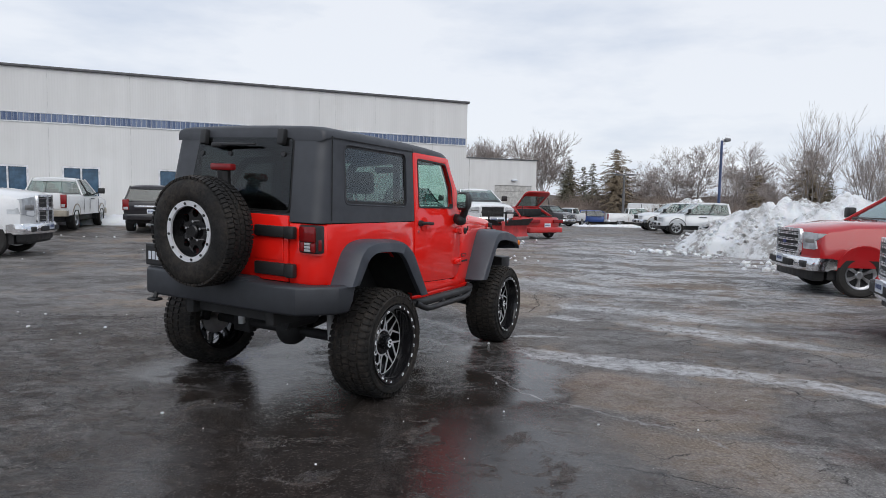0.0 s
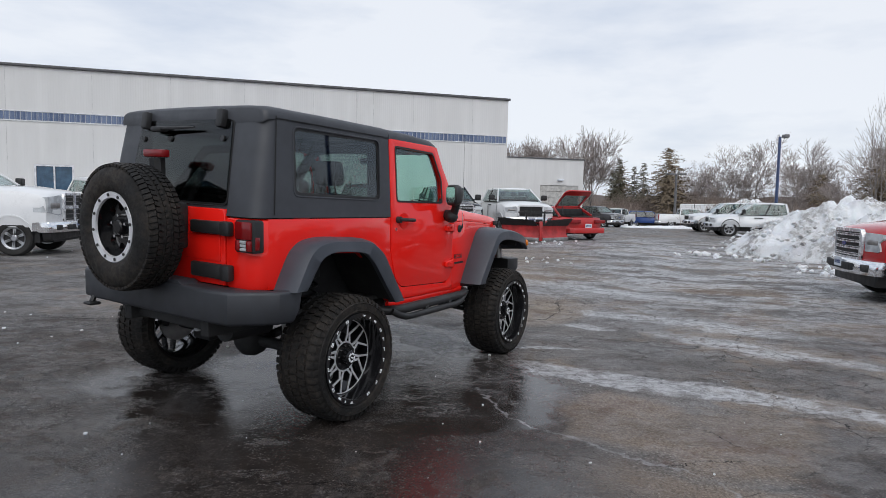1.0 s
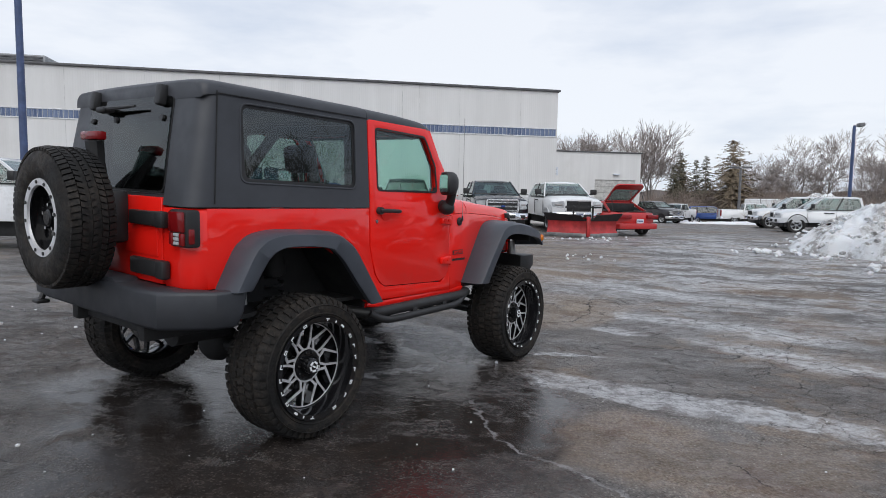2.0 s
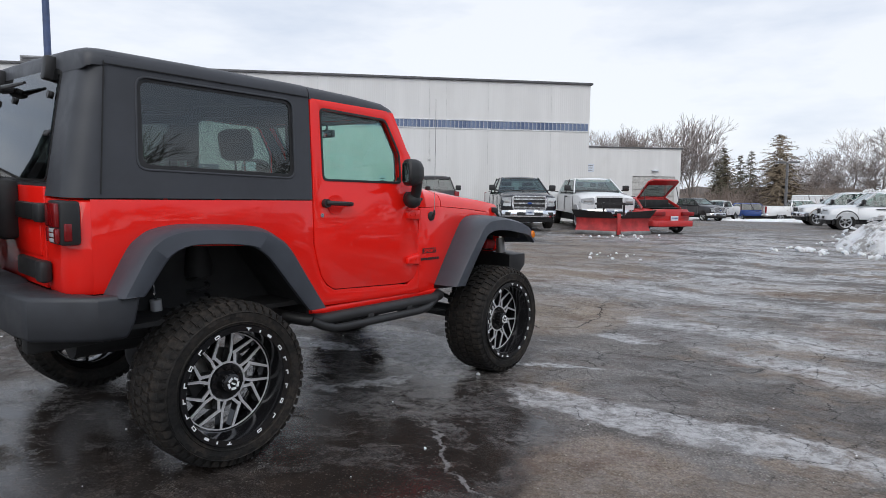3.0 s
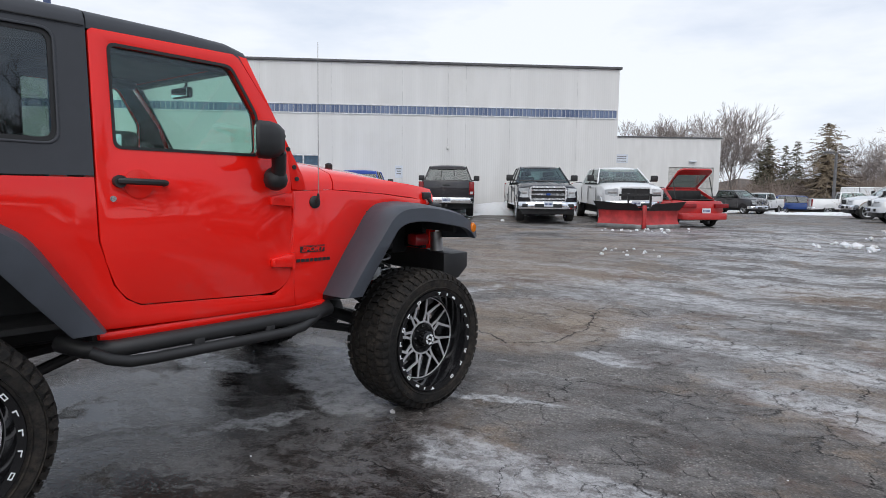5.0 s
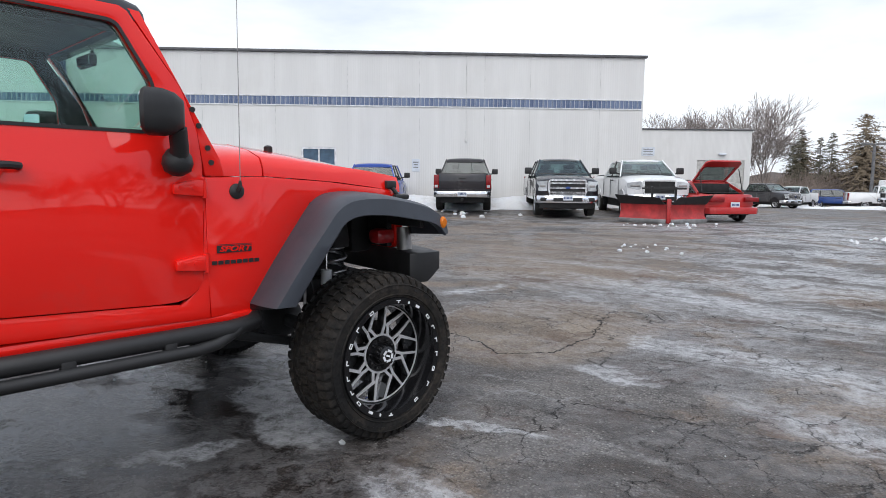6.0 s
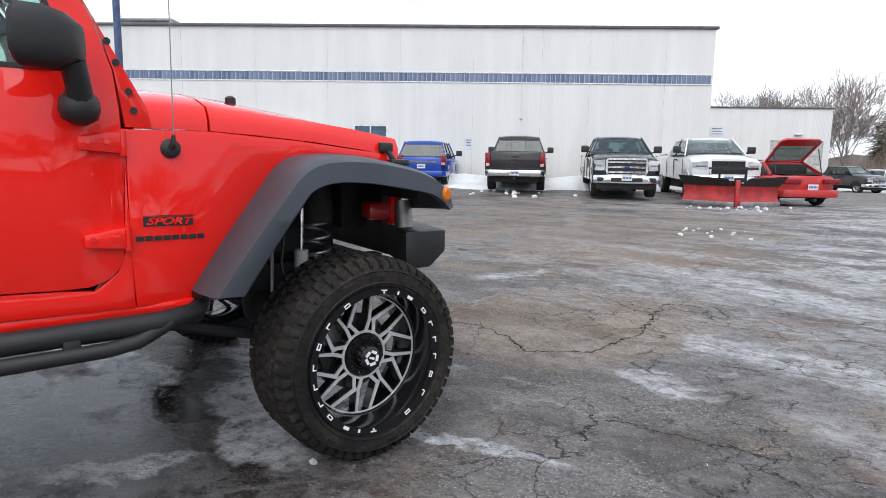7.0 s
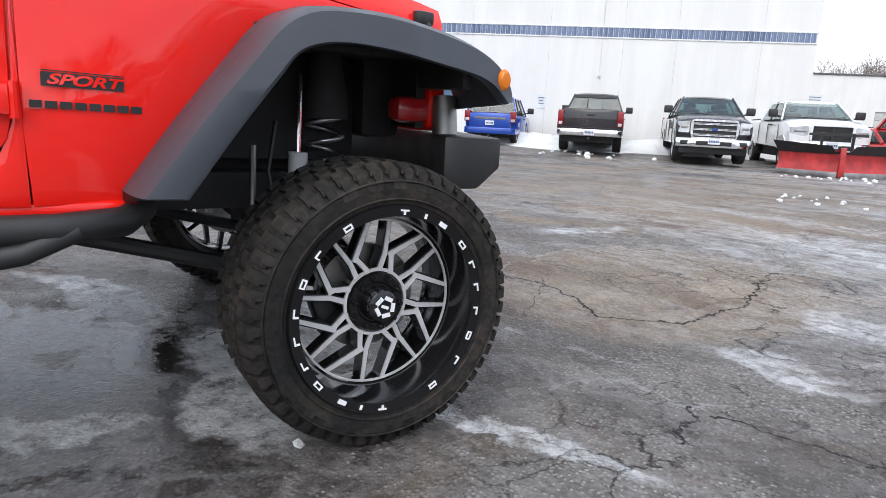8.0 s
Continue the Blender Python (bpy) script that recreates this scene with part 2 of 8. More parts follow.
def lathe(bm, prof, n=32, m=None, close=False):
    """Turns a profile of (radius, height) about z."""
    rings = [[(r * math.cos(w), r * math.sin(w), h) for r, h in prof] for w in (2 * math.pi * k / n for k in range(n))]
    vv = [[bm.verts.new(p) for p in ring] for ring in rings]
    k = len(prof)
    for i in range(n):
        a, b = vv[i], vv[(i + 1) % n]
        for j in range(k if close else k - 1):
            bm.faces.new((a[j], b[j], b[(j + 1) % k], a[(j + 1) % k]))
    if not close:
        for j, flip in ((0, False), (k - 1, True)):
            if prof[j][0] > 1e-4:
                ring = [v[j] for v in vv]
                bm.faces.new(ring[::-1] if flip else ring)
    if m is not None:
        bmesh.ops.transform(bm, matrix=m, verts=[v for ring in vv for v in ring])
    bmesh.ops.remove_doubles(bm, verts=[v for ring in vv for v in ring if v.is_valid], dist=1e-5)
    return bm


def disc(bm, c, axis, r, h, n=20):
    """A short cylinder from c along axis."""
    c, axis = Vector(c), Vector(axis).normalized()
    return tube(bm, [c, c + axis * h], r, n)


def beam(bm, p, q, w, d, side=(0, 1, 0)):
    """A square bar from p to q; w along side, d across it."""
    p, q = Vector(p), Vector(q)
    a = (q - p).normalized()
    s = Vector(side)
    s = (s - a * s.dot(a)).normalized()
    o = a.cross(s)
    return loft(bm, [[c + s * (i * w / 2) + o * (j * d / 2) for i, j in ((-1, -1), (1, -1), (1, 1), (-1, 1))] for c in (p, q)])


def xzmap(s, y0):
    """Maps (x, z) onto a side wall at |y| = y0, inwards by depth."""
    return lambda a, b, d: (a, s * ((y0(a, b) if callable(y0) else y0) - d), b)


# ---- the setting: lot, buildings ----
def gz(x, y):
    """Height of the lot: level near the camera, rising a little to the wall, falling away behind."""
    up = min(0.3, max(0.0, 0.03 * (0.9 * y - 0.6 * x - 19)))
    left = -0.8997 * (x + 1.2026) + 0.4366 * (y - 5.2068)
    t = min(1.0, max(0.0, (left + 0.75) / 2.3))
    hump = 0.036 * math.exp(-((x + 0.42) ** 2 + (y - 4.83) ** 2) / 0.6) + 0.012 * math.exp(-((x - 0.64) ** 2 + (y - 7.0) ** 2) / 0.6)
    return max(up, 0.10 * t) + hump - 0.03 * max(0.0, min(y, 95.0) - 29.0)


def asphalt():
    k = Mat("wet_asphalt")

    def wobble(src, scale, detail, rough, amp):
        w = k.n.new("ShaderNodeTexNoise")
        w.inputs["Scale"].default_value, w.inputs["Detail"].default_value = scale, detail
        w.inputs["Roughness"].default_value = rough
        k.l.new(k.co, w.inputs["Vector"])
        cen = k.n.new("ShaderNodeVectorMath")
        cen.operation = "SUBTRACT"
        cen.inputs[1].default_value = (0.5, 0.5, 0.5)
        k.l.new(w.outputs["Color"], cen.inputs[0])
        a = k.n.new("ShaderNodeVectorMath")
        a.operation = "MULTIPLY_ADD"
        a.inputs[1].default_value = (amp, amp, 0)
        k.l.new(cen.outputs[0], a.inputs[0])
        k.l.new(src, a.inputs[2])
        return a.outputs[0]

    wco = wobble(k.co, 1.3, 10.0, 0.68, 0.85)
    lco = wobble(wobble(k.co, 2.2, 8.0, 0.65, 0.42), 14.0, 4.0, 0.6, 0.06)

    def dist(cx, cy, rx, ry, rot, co):
        """Distance from the middle of an ellipse, 1 at its rim."""
        v = k.n.new("ShaderNodeMapping")
        v.vector_type = "TEXTURE"
        v.inputs["Location"].default_value = (cx, cy, 0)
        v.inputs["Rotation"].default_value = (0, 0, radians(rot))
        v.inputs["Scale"].default_value = (rx, ry, 1)
        k.l.new(co, v.inputs["Vector"])
        flat = k.n.new("ShaderNodeVectorMath")
        flat.operation = "MULTIPLY"
        flat.inputs[1].default_value = (1, 1, 0)
        k.l.new(v.outputs[0], flat.inputs[0])
        ln = k.n.new("ShaderNodeVectorMath")
        ln.operation = "LENGTH"
        k.l.new(flat.outputs[0], ln.inputs[0])
        return ln.outputs["Value"]

    def blob(cx, cy, rx, ry, rot, soft=0.3):
        """A patch with a ragged edge."""
        return k.ramp(dist(cx, cy, rx, ry, rot, wco), 1.0 - soft, 1.0 + soft * 0.6, 1.0, 0.0)

    def rim(cx, cy, rx, ry, rot, width):
        """A thin ragged ring along the rim of a patch."""
        return k.ramp(k.math("ABSOLUTE", k.math("SUBTRACT", dist(cx, cy, rx, ry, rot, lco), 1.0)), width * 0.4, width, 1.0, 0.0)

    def mad(a, b, c):
        """a * b + c, with b and c plain numbers or sockets."""
        v = k.n.new("ShaderNodeMath")
        v.operation = "MULTIPLY_ADD"
        k.val(v, 0, a), k.val(v, 1, b), k.val(v, 2, c)
        return v.outputs[0]

    def trace(pts, width):
        """A ragged thin line through the points of a chain."""
        out = None
        for p, q in zip(pts, pts[1:]):
            ln, a = math.hypot(q[0] - p[0], q[1] - p[1]), math.atan2(q[1] - p[1], q[0] - p[0])
            cx, cy, c, s_ = (p[0] + q[0]) / 2, (p[1] + q[1]) / 2, math.cos(a), math.sin(a)
            along = mad(lx, c, mad(ly, s_, -cx * c - cy * s_))
            across = mad(lx, -s_, mad(ly, c, cx * s_ - cy * c))
            d = k.math("MAXIMUM", k.math("ABSOLUTE", across), k.math("SUBTRACT", k.math("ABSOLUTE", along), ln / 2))
            out = d if out is None else k.math("MINIMUM", out, d)
        return k.ramp(out, width * 0.35, width, 1.0, 0.0)

    lco2 = wobble(wobble(k.co, 2.4, 8.0, 0.66, 0.34), 15.0, 4.0, 0.65, 0.06)
    flat_xy = k.n.new("ShaderNodeSeparateXYZ")
    k.l.new(lco2, flat_xy.inputs[0])
    lx, ly = flat_xy.outputs[0], flat_xy.outputs[1]
    streak = k.noise(1.0, 12, 0.7, k.mapped((0.5, 1.05, 1), 22.0, co=wco))
    streak2 = k.noise(1.0, 12, 0.74, k.mapped((1.8, 3.8, 1), 22.0, co=wco))
    streak3 = k.noise(1.0, 10, 0.76, k.mapped((6.5, 14.0, 1), 20.0, co=wco))
    mid = k.noise(2.6, 12, 0.76)
    lump = k.noise(9.0, 8, 0.74)
    grit = k.noise(42, 6, 0.78)
    # crushed stone showing in the worn binder
    st = k.n.new("ShaderNodeTexVoronoi")
    st.inputs["Scale"].default_value = 62.0
    k.l.new(k.co, st.inputs["Vector"])
    sep = k.n.new("ShaderNodeSeparateColor")
    k.l.new(st.outputs["Color"], sep.inputs[0])
    stone = k.math("MULTIPLY", k.ramp(st.outputs["Distance"], 0.25, 0.62, 1.0, 0.0), k.ramp(sep.outputs[0], 0.2, 1.0))
    pale = k.math("MULTIPLY", k.ramp(sep.outputs[1], 0.955, 0.97), k.ramp(st.outputs["Distance"], 0.18, 0.4, 1.0, 0.0))
    # thin ice and slush: broad ragged sheets that break into flecks
    ice = k.math("ADD", streak, k.math("MULTIPLY", k.math("SUBTRACT", streak3, 0.5), 0.3))
    ice = k.math("MULTIPLY", k.ramp(ice, 0.435, 0.53), k.ramp(streak2, 0.37, 0.52))
    far_ice = blob(8.5, 17.5, 12.5, 9.5, -25.0, 0.5)
    ice = k.math("MULTIPLY", ice, k.math("ADD", 0.2, k.math("MULTIPLY", far_ice, 0.8)))
    for b in ((1.5, 6.25, 0.8, 0.27, -26, 0.25), (2.5, 5.95, 0.9, 0.2, -16, 0.3), (3.5, 5.3, 0.9, 0.22, -40, 0.3), (-0.05, 7.25, 0.75, 0.3, -48, 0.35), (-0.5, 7.75, 0.35, 0.25, 20, 0.4), (-1.2, 7.14, 0.62, 0.13, 4, 0.35),
              (-0.3, 6.3, 0.5, 0.09, 38, 0.5), (-0.85, 5.9, 0.5, 0.06, 35, 0.5), (2.6, 11.6, 2.2, 0.42, -28, 0.5), (1.72, 8.5, 0.3, 0.16, -20, 0.4), (1.86, 9.5, 0.12, 0.45, 8, 0.5), (-1.05, 17.7, 0.3, 2.4, 14, 0.5),
              (0.4, 13.8, 1.6, 0.3, -16, 0.5), (1.0, 7.28, 0.5, 0.07, 2, 0.3), (3.0, 9.0, 1.5, 0.4, -28, 0.5), (3.4, 7.6, 1.3, 0.3, -36, 0.5), (-0.05, 10.9, 0.15, 0.5, -30, 0.5)):
        ice = k.math("MAXIMUM", ice, k.math("MULTIPLY", blob(*b), k.ramp(streak2, 0.36, 0.52, 0.25, 1.0)))
    ice = k.math("MULTIPLY", ice, k.ramp(streak3, 0.37, 0.54, 0.35, 1.0))
    ice = k.math("MULTIPLY", ice, k.ramp(lump, 0.34, 0.5, 0.5, 1.0))
    slush = k.math("MAXIMUM", blob(0.0, 7.12, 0.62, 0.27, -50, 0.2), k.math("MAXIMUM", blob(-1.15, 7.14, 0.6, 0.15, 4, 0.25), blob(-0.32, 6.3, 0.45, 0.1, 38, 0.3)))
    ice = k.math("MAXIMUM", ice, k.math("MULTIPLY", slush, k.ramp(lump, 0.36, 0.52, 0.3, 0.95)))
    puddle = k.math("MULTIPLY", blob(-0.35, 3.6, 1.9, 1.75, 15, 0.5), k.ramp(streak2, 0.36, 0.46, 0.35, 1.0))
    ice = k.math("MULTIPLY", ice, k.math("SUBTRACT", 1.0, k.math("MULTIPLY", puddle, 0.88)))
    stretch = blob(-1.0, 17.5, 4.4, 5.0, 0, 0.4)
    ice = k.math("MULTIPLY", ice, k.math("SUBTRACT", 1.0, k.math("MULTIPLY", stretch, 0.7)))
    # dry patches
    brown = k.math("MULTIPLY", k.ramp(k.math("ADD", k.noise(0.42, 9, 0.7, wco), k.math("MULTIPLY", stretch, 0.1)), 0.5, 0.58), k.ramp(mid, 0.36, 0.56, 0.3, 1.0))
    for b in ((0.95, 9.6, 0.95, 1.35, -22, 0.14), (0.3, 13.0, 1.5, 1.5, 0, 0.3), (1.5, 5.2, 0.75, 0.6, -15, 0.25), (2.25, 4.9, 0.5, 0.75, -40, 0.3), (1.7, 3.9, 0.8, 0.4, -30, 0.4), (4.5, 12.5, 1.3, 0.8, -20, 0.3), (5.4, 8.9, 1.2, 0.6, 5, 0.3)):
        brown = k.math("MAXIMUM", brown, k.math("MULTIPLY", blob(*b), k.ramp(mid, 0.3, 0.5, 0.55, 1.0)))
    tan = k.math("MULTIPLY", blob(0.95, 9.3, 0.7, 0.9, -22, 0.5), k.ramp(mid, 0.36, 0.56))
    # damp asphalt, and a film of standing water along and under the car
    wet = k.math("MULTIPLY", k.ramp(k.noise(0.55, 10, 0.68, k.mapped((0.7, 1.4, 1), 22.0, co=wco)), 0.45, 0.53), 0.85)
    soak = None
    for b in ((-0.75, 5.75, 1.5, 2.8, -26, 0.18), (0.3, 5.1, 0.8, 1.15, 10, 0.2), (-1.9, 3.6, 3.0, 2.2, 0, 0.25), (0.1, 3.2, 1.1, 0.9, 0, 0.3), (0.55, 6.5, 0.42, 0.6, 0, 0.2), (-4.5, 6.0, 3.0, 2.0, 10, 0.3)):
        soak = blob(*b) if soak is None else k.math("MAXIMUM", soak, blob(*b))
    film = puddle
    for b in ((0.4, 5.5, 0.7, 1.15, -18, 0.2), (-0.75, 5.9, 1.2, 2.3, -26, 0.25), (-1.9, 5.2, 0.9, 0.5, 10, 0.4), (-0.2, 7.5, 1.0, 0.5, -50, 0.3)):
        film = k.math("MAXIMUM", film, blob(*b))
    film = k.math("MULTIPLY", film, k.ramp(k.noise(2.1, 9, 0.68, wco), 0.31, 0.44))
    wet = k.math("MULTIPLY", wet, k.math("SUBTRACT", 1.0, k.math("MAXIMUM", k.math("MULTIPLY", brown, 0.65), k.math("MULTIPLY", blob(1.2, 12.5, 3.6, 4.8, 0, 0.5), 0.6))))
    soak = k.math("MULTIPLY", soak, k.ramp(mid, 0.34, 0.46, 0.8, 1.0))
    wet = k.math("MAXIMUM", wet, k.math("MAXIMUM", soak, film))
    wet = k.math("MULTIPLY", wet, k.math("SUBTRACT", 1.0, k.math("MULTIPLY", ice, 0.6)))
    film = k.math("MULTIPLY", film, k.math("SUBTRACT", 1.0, k.math("MULTIPLY", ice, 0.8)))
    col = k.mix(k.ramp(grit, 0.34, 0.66), (0.06, 0.056, 0.056), (0.235, 0.224, 0.217))
    col = k.mix(k.math("MULTIPLY", k.ramp(mid, 0.38, 0.6), 0.55), col, (0.23, 0.216, 0.205))
    col = k.mix(k.math("MULTIPLY", stone, 0.75), col, (0.42, 0.395, 0.37))
    dry = k.mix(k.ramp(grit, 0.34, 0.68), (0.135, 0.104, 0.08), (0.37, 0.295, 0.23))
    col = k.mix(k.math("MULTIPLY", brown, 0.8), col, k.mix(k.math("MULTIPLY", stone, 0.5), dry, (0.4, 0.33, 0.27)))
    col = k.mix(k.math("MULTIPLY", tan, 0.75), col, k.mix(k.ramp(grit, 0.3, 0.7), (0.25, 0.21, 0.165), (0.4, 0.335, 0.265)))
    rust = k.math("MULTIPLY", k.ramp(k.noise(1.5, 8, 0.72, k.mapped(loc=(4, 9, 0))), 0.53, 0.64), 0.5)
    col = k.mix(rust, col, (0.12, 0.064, 0.05))
    # water darkens what it soaks
    soaked = k.mix(k.ramp(lump, 0.4, 0.68), (0.016, 0.013, 0.012), (0.07, 0.051, 0.041))
    soaked = k.mix(k.math("MULTIPLY", stone, k.ramp(grit, 0.4, 0.6, 0.15, 0.7)), soaked, (0.16, 0.14, 0.125))
    col = k.mix(k.math("MULTIPLY", wet, 0.9), col, soaked)
    col = k.mix(k.math("MULTIPLY", film, 0.7), col, (0.016, 0.0125, 0.011))
    col = k.mix(k.math("MULTIPLY", pale, k.math("SUBTRACT", 0.7, k.math("MULTIPLY", film, 0.6))), col, (0.45, 0.43, 0.4))
    # pale ice tone: part whitish ice, part sky reflection put into the colour
    col = k.mix(k.math("MULTIPLY", ice, 0.72), col, k.mix(k.ramp(k.math("ADD", k.math("MULTIPLY", lump, 0.5), k.math("MULTIPLY", streak3, 0.5)), 0.38, 0.6), (0.2, 0.205, 0.215), (0.6, 0.61, 0.635)))
    # rims of frozen melt water
    lines = trace(((0.43, 5.77), (0.62, 5.29), (0.85, 4.88), (1.29, 4.61), (1.86, 4.23), (1.95, 3.94)), 0.019)
    lines = k.math("MAXIMUM", lines, trace(((0.99, 7.64), (1.02, 7.86), (1.21, 7.96), (1.44, 7.9), (1.78, 8.09)), 0.02))
    lines = k.math("MAXIMUM", lines, rim(1.2, 9.7, 1.1, 1.6, -20, 0.012))
    lines = k.math("MULTIPLY", lines, k.math("MULTIPLY", k.ramp(k.noise(2.3, 6, 0.65, k.mapped(loc=(2, 5, 0))), 0.4, 0.54), k.ramp(lump, 0.36, 0.52, 0.25, 1.0)))
    col = k.mix(k.math("MULTIPLY", lines, 0.42), col, (0.46, 0.46, 0.47))
    # cracks, some of them filled with ice
    crack = k.math("MULTIPLY", k.ramp(k.voro(0.62, lco), 0.0008, 0.0034, 1.0, 0.0), k.ramp(k.noise(0.9, 4), 0.5, 0.6))
    web = k.ramp(k.noise(0.35, 4, 0.6, k.mapped(loc=(7, 3, 0))), 0.5, 0.6)
    web = k.math("MAXIMUM", web, k.math("MAXIMUM", blob(3.0, 6.9, 2.3, 1.6, -20, 0.5), blob(-2.2, 6.2, 1.0, 0.7, 0, 0.5)))
    fine_ck = k.math("MULTIPLY", k.ramp(k.voro(3.3, lco), 0.003, 0.015, 1.0, 0.0), k.math("MULTIPLY", web, k.ramp(k.noise(2.0, 5), 0.42, 0.53)))
    cracks = k.math("MAXIMUM", crack, k.math("MULTIPLY", fine_ck, 0.9))
    for pts, w in ((((0.4, 3.87), (0.84, 3.78), (1.16, 3.64), (1.74, 3.44)), 0.009), (((-6.5, 7.2), (-3.57, 7.45), (-2.2, 7.5)), 0.02), (((-2.9, 3.25), (-1.55, 3.42), (-0.72, 3.81), (-0.1, 3.9)), 0.009),
                   (((0.1, 9.04), (0.54, 8.97), (0.85, 8.67), (1.13, 8.86), (1.41, 9.37), (1.53, 10.6)), 0.011), (((1.47, 7.6), (1.44, 7.9)), 0.008), (((1.5, 7.85), (1.8, 7.8), (2.3, 7.75)), 0.008)):
        cracks = k.math("MAXIMUM", cracks, trace(pts, w))
    filled = k.ramp(k.noise(0.8, 4, 0.6, k.mapped(loc=(1, 8, 0))), 0.62, 0.68)
    col = k.mix(cracks, col, k.mix(filled, (0.008, 0.007, 0.007), (0.4, 0.4, 0.41)))
    k.set("Base Color", col)
    rough = k.math("SUBTRACT", 0.74, k.math("MULTIPLY", wet, k.ramp(streak2, 0.38, 0.56, 0.28, 0.46)))
    rough = k.math("SUBTRACT", rough, k.math("MULTIPLY", ice, 0.34))
    rough = k.math("ADD", rough, k.math("MULTIPLY", k.math("SUBTRACT", lump, 0.5), 0.4))
    rough = k.math("MULTIPLY", rough, k.math("SUBTRACT", 1.0, k.math("MULTIPLY", film, 0.86)))
    k.set("Roughness", k.math("MAXIMUM", rough, 0.05))
    gloss = k.math("MAXIMUM", k.math("MULTIPLY", ice, 0.85), k.math("MAXIMUM", film, k.math("MULTIPLY", k.math("SUBTRACT", wet, k.math("MULTIPLY", soak, 0.75)), k.ramp(streak2, 0.42, 0.56, 0.2, 0.65))))
    k.set("Specular IOR Level", k.math("ADD", k.math("SUBTRACT", 0.13, k.math("MULTIPLY", soak, 0.08)), k.math("MULTIPLY", gloss, 0.39)))
    # relief: stone and grit, shallow dips and cracks; water and ice lie smooth over it
    h = k.math("ADD", k.math("MULTIPLY", grit, 0.9), k.math("ADD", k.math("MULTIPLY", stone, 0.75), k.math("MULTIPLY", lump, 1.5)))
    h = k.math("SUBTRACT", h, k.math("MULTIPLY", fine_ck, 1.5))
    k.bump(h, 1.0, 0.014)
    calm = k.math("MAXIMUM", k.math("MULTIPLY", film, 0.925), k.math("MULTIPLY", ice, 0.35))
    k.l.new(k.math("SUBTRACT", 1.0, calm), k.b.inputs["Normal"].links[0].from_node.inputs["Strength"])
    return k.m


ASPHALT = asphalt()


def concrete_wall():
    k = Mat("ribbed_white_wall")
    rib = k.n.new("ShaderNodeTexWave")
    rib.wave_type, rib.bands_direction = "BANDS", "X"
    rib.inputs["Scale"].default_value, rib.inputs["Distortion"].default_value = 3.1, 0.25
    rib.inputs["Detail"].default_value = 2.0
    k.l.new(k.co, rib.inputs["Vector"])
    run = k.noise(1.0, 5, 0.6, k.mapped((1.6, 1, 0.12)))
    col = k.mix(k.ramp(run, 0.35, 0.75), (0.68, 0.675, 0.665), (0.745, 0.74, 0.73))
    col = k.mix(k.math("MULTIPLY", k.ramp(k.noise(0.5, 5), 0.5, 0.75), 0.4), col, (0.6, 0.59, 0.57))
    k.set("Base Color", col).set("Roughness", 0.8)
    k.bump(k.math("ADD", rib.outputs["Fac"], k.math("MULTIPLY", k.noise(30, 4), 0.6)), 0.25, 0.01)
    return k.m


def blue_band():
    k = Mat("blue_band_tiles")
    t = k.noise(1.0, 2, 0.5, k.mapped((9.0, 1, 0.6)))
    oi = k.n.new("ShaderNodeObjectInfo")
    col = k.mix(oi.outputs["Random"], (0.05, 0.085, 0.18), (0.14, 0.19, 0.31))
    strip = k.noise(1.0, 4, 0.7, k.mapped((26.0, 1, 1.2)))
    col = k.mix(k.math("MULTIPLY", k.ramp(strip, 0.5, 0.62), 0.6), col, (0.36, 0.41, 0.5))
    k.set("Base Color", col).set("Roughness", 0.35)
    k.bump(t, 0.3, 0.01)
    return k.m


def snow_mat(name="old_snow", dirty=0.5):
    k = Mat(name)
    d = k.math("MULTIPLY", k.ramp(k.noise(0.7, 8, 0.7), 0.46, 0.6), k.ramp(k.noise(5, 8, 0.78), 0.4, 0.54))
    col = k.mix(k.math("MULTIPLY", d, dirty), (0.84, 0.855, 0.875), (0.15, 0.125, 0.10))
    k.set("Base Color", col).set("Roughness", 0.75)
    k.set("Subsurface Weight", 0.15).set("Subsurface Radius", (0.06, 0.08, 0.1))
    k.bump(k.math("ADD", k.noise(9, 8, 0.75), k.noise(38, 4, 0.7)), 0.7, 0.05)
    return k.m


WALL = concrete_wall()
BAND = blue_band()
SNOW = snow_mat("old_snow", 0.7)
SNOW_CLEAN = snow_mat("snow", 0.18)
COPING = plastic("coping_metal", (0.10, 0.10, 0.105), 0.5, 20, 0.1)
JOINT = plastic("joint_sealant", (0.6, 0.6, 0.59), 0.8)
WIN_FRAME = plastic("window_frame_paint", (0.72, 0.73, 0.75), 0.5)
# the blue in this base colour stands in for mirrored sky
WIN_GLASS = plastic("sky_tinted_window_glass", (0.05, 0.1, 0.16), 0.05, 8, 0.0, 0.3)
DOOR_GREY = plastic("garage_door_paint", (0.5, 0.49, 0.47), 0.6)
POLE_BLUE = plastic("pole_blue_paint", (0.06, 0.09, 0.19), 0.5)
ROOF_METAL = plastic("rooftop_unit_metal", (0.3, 0.31, 0.32), 0.6)

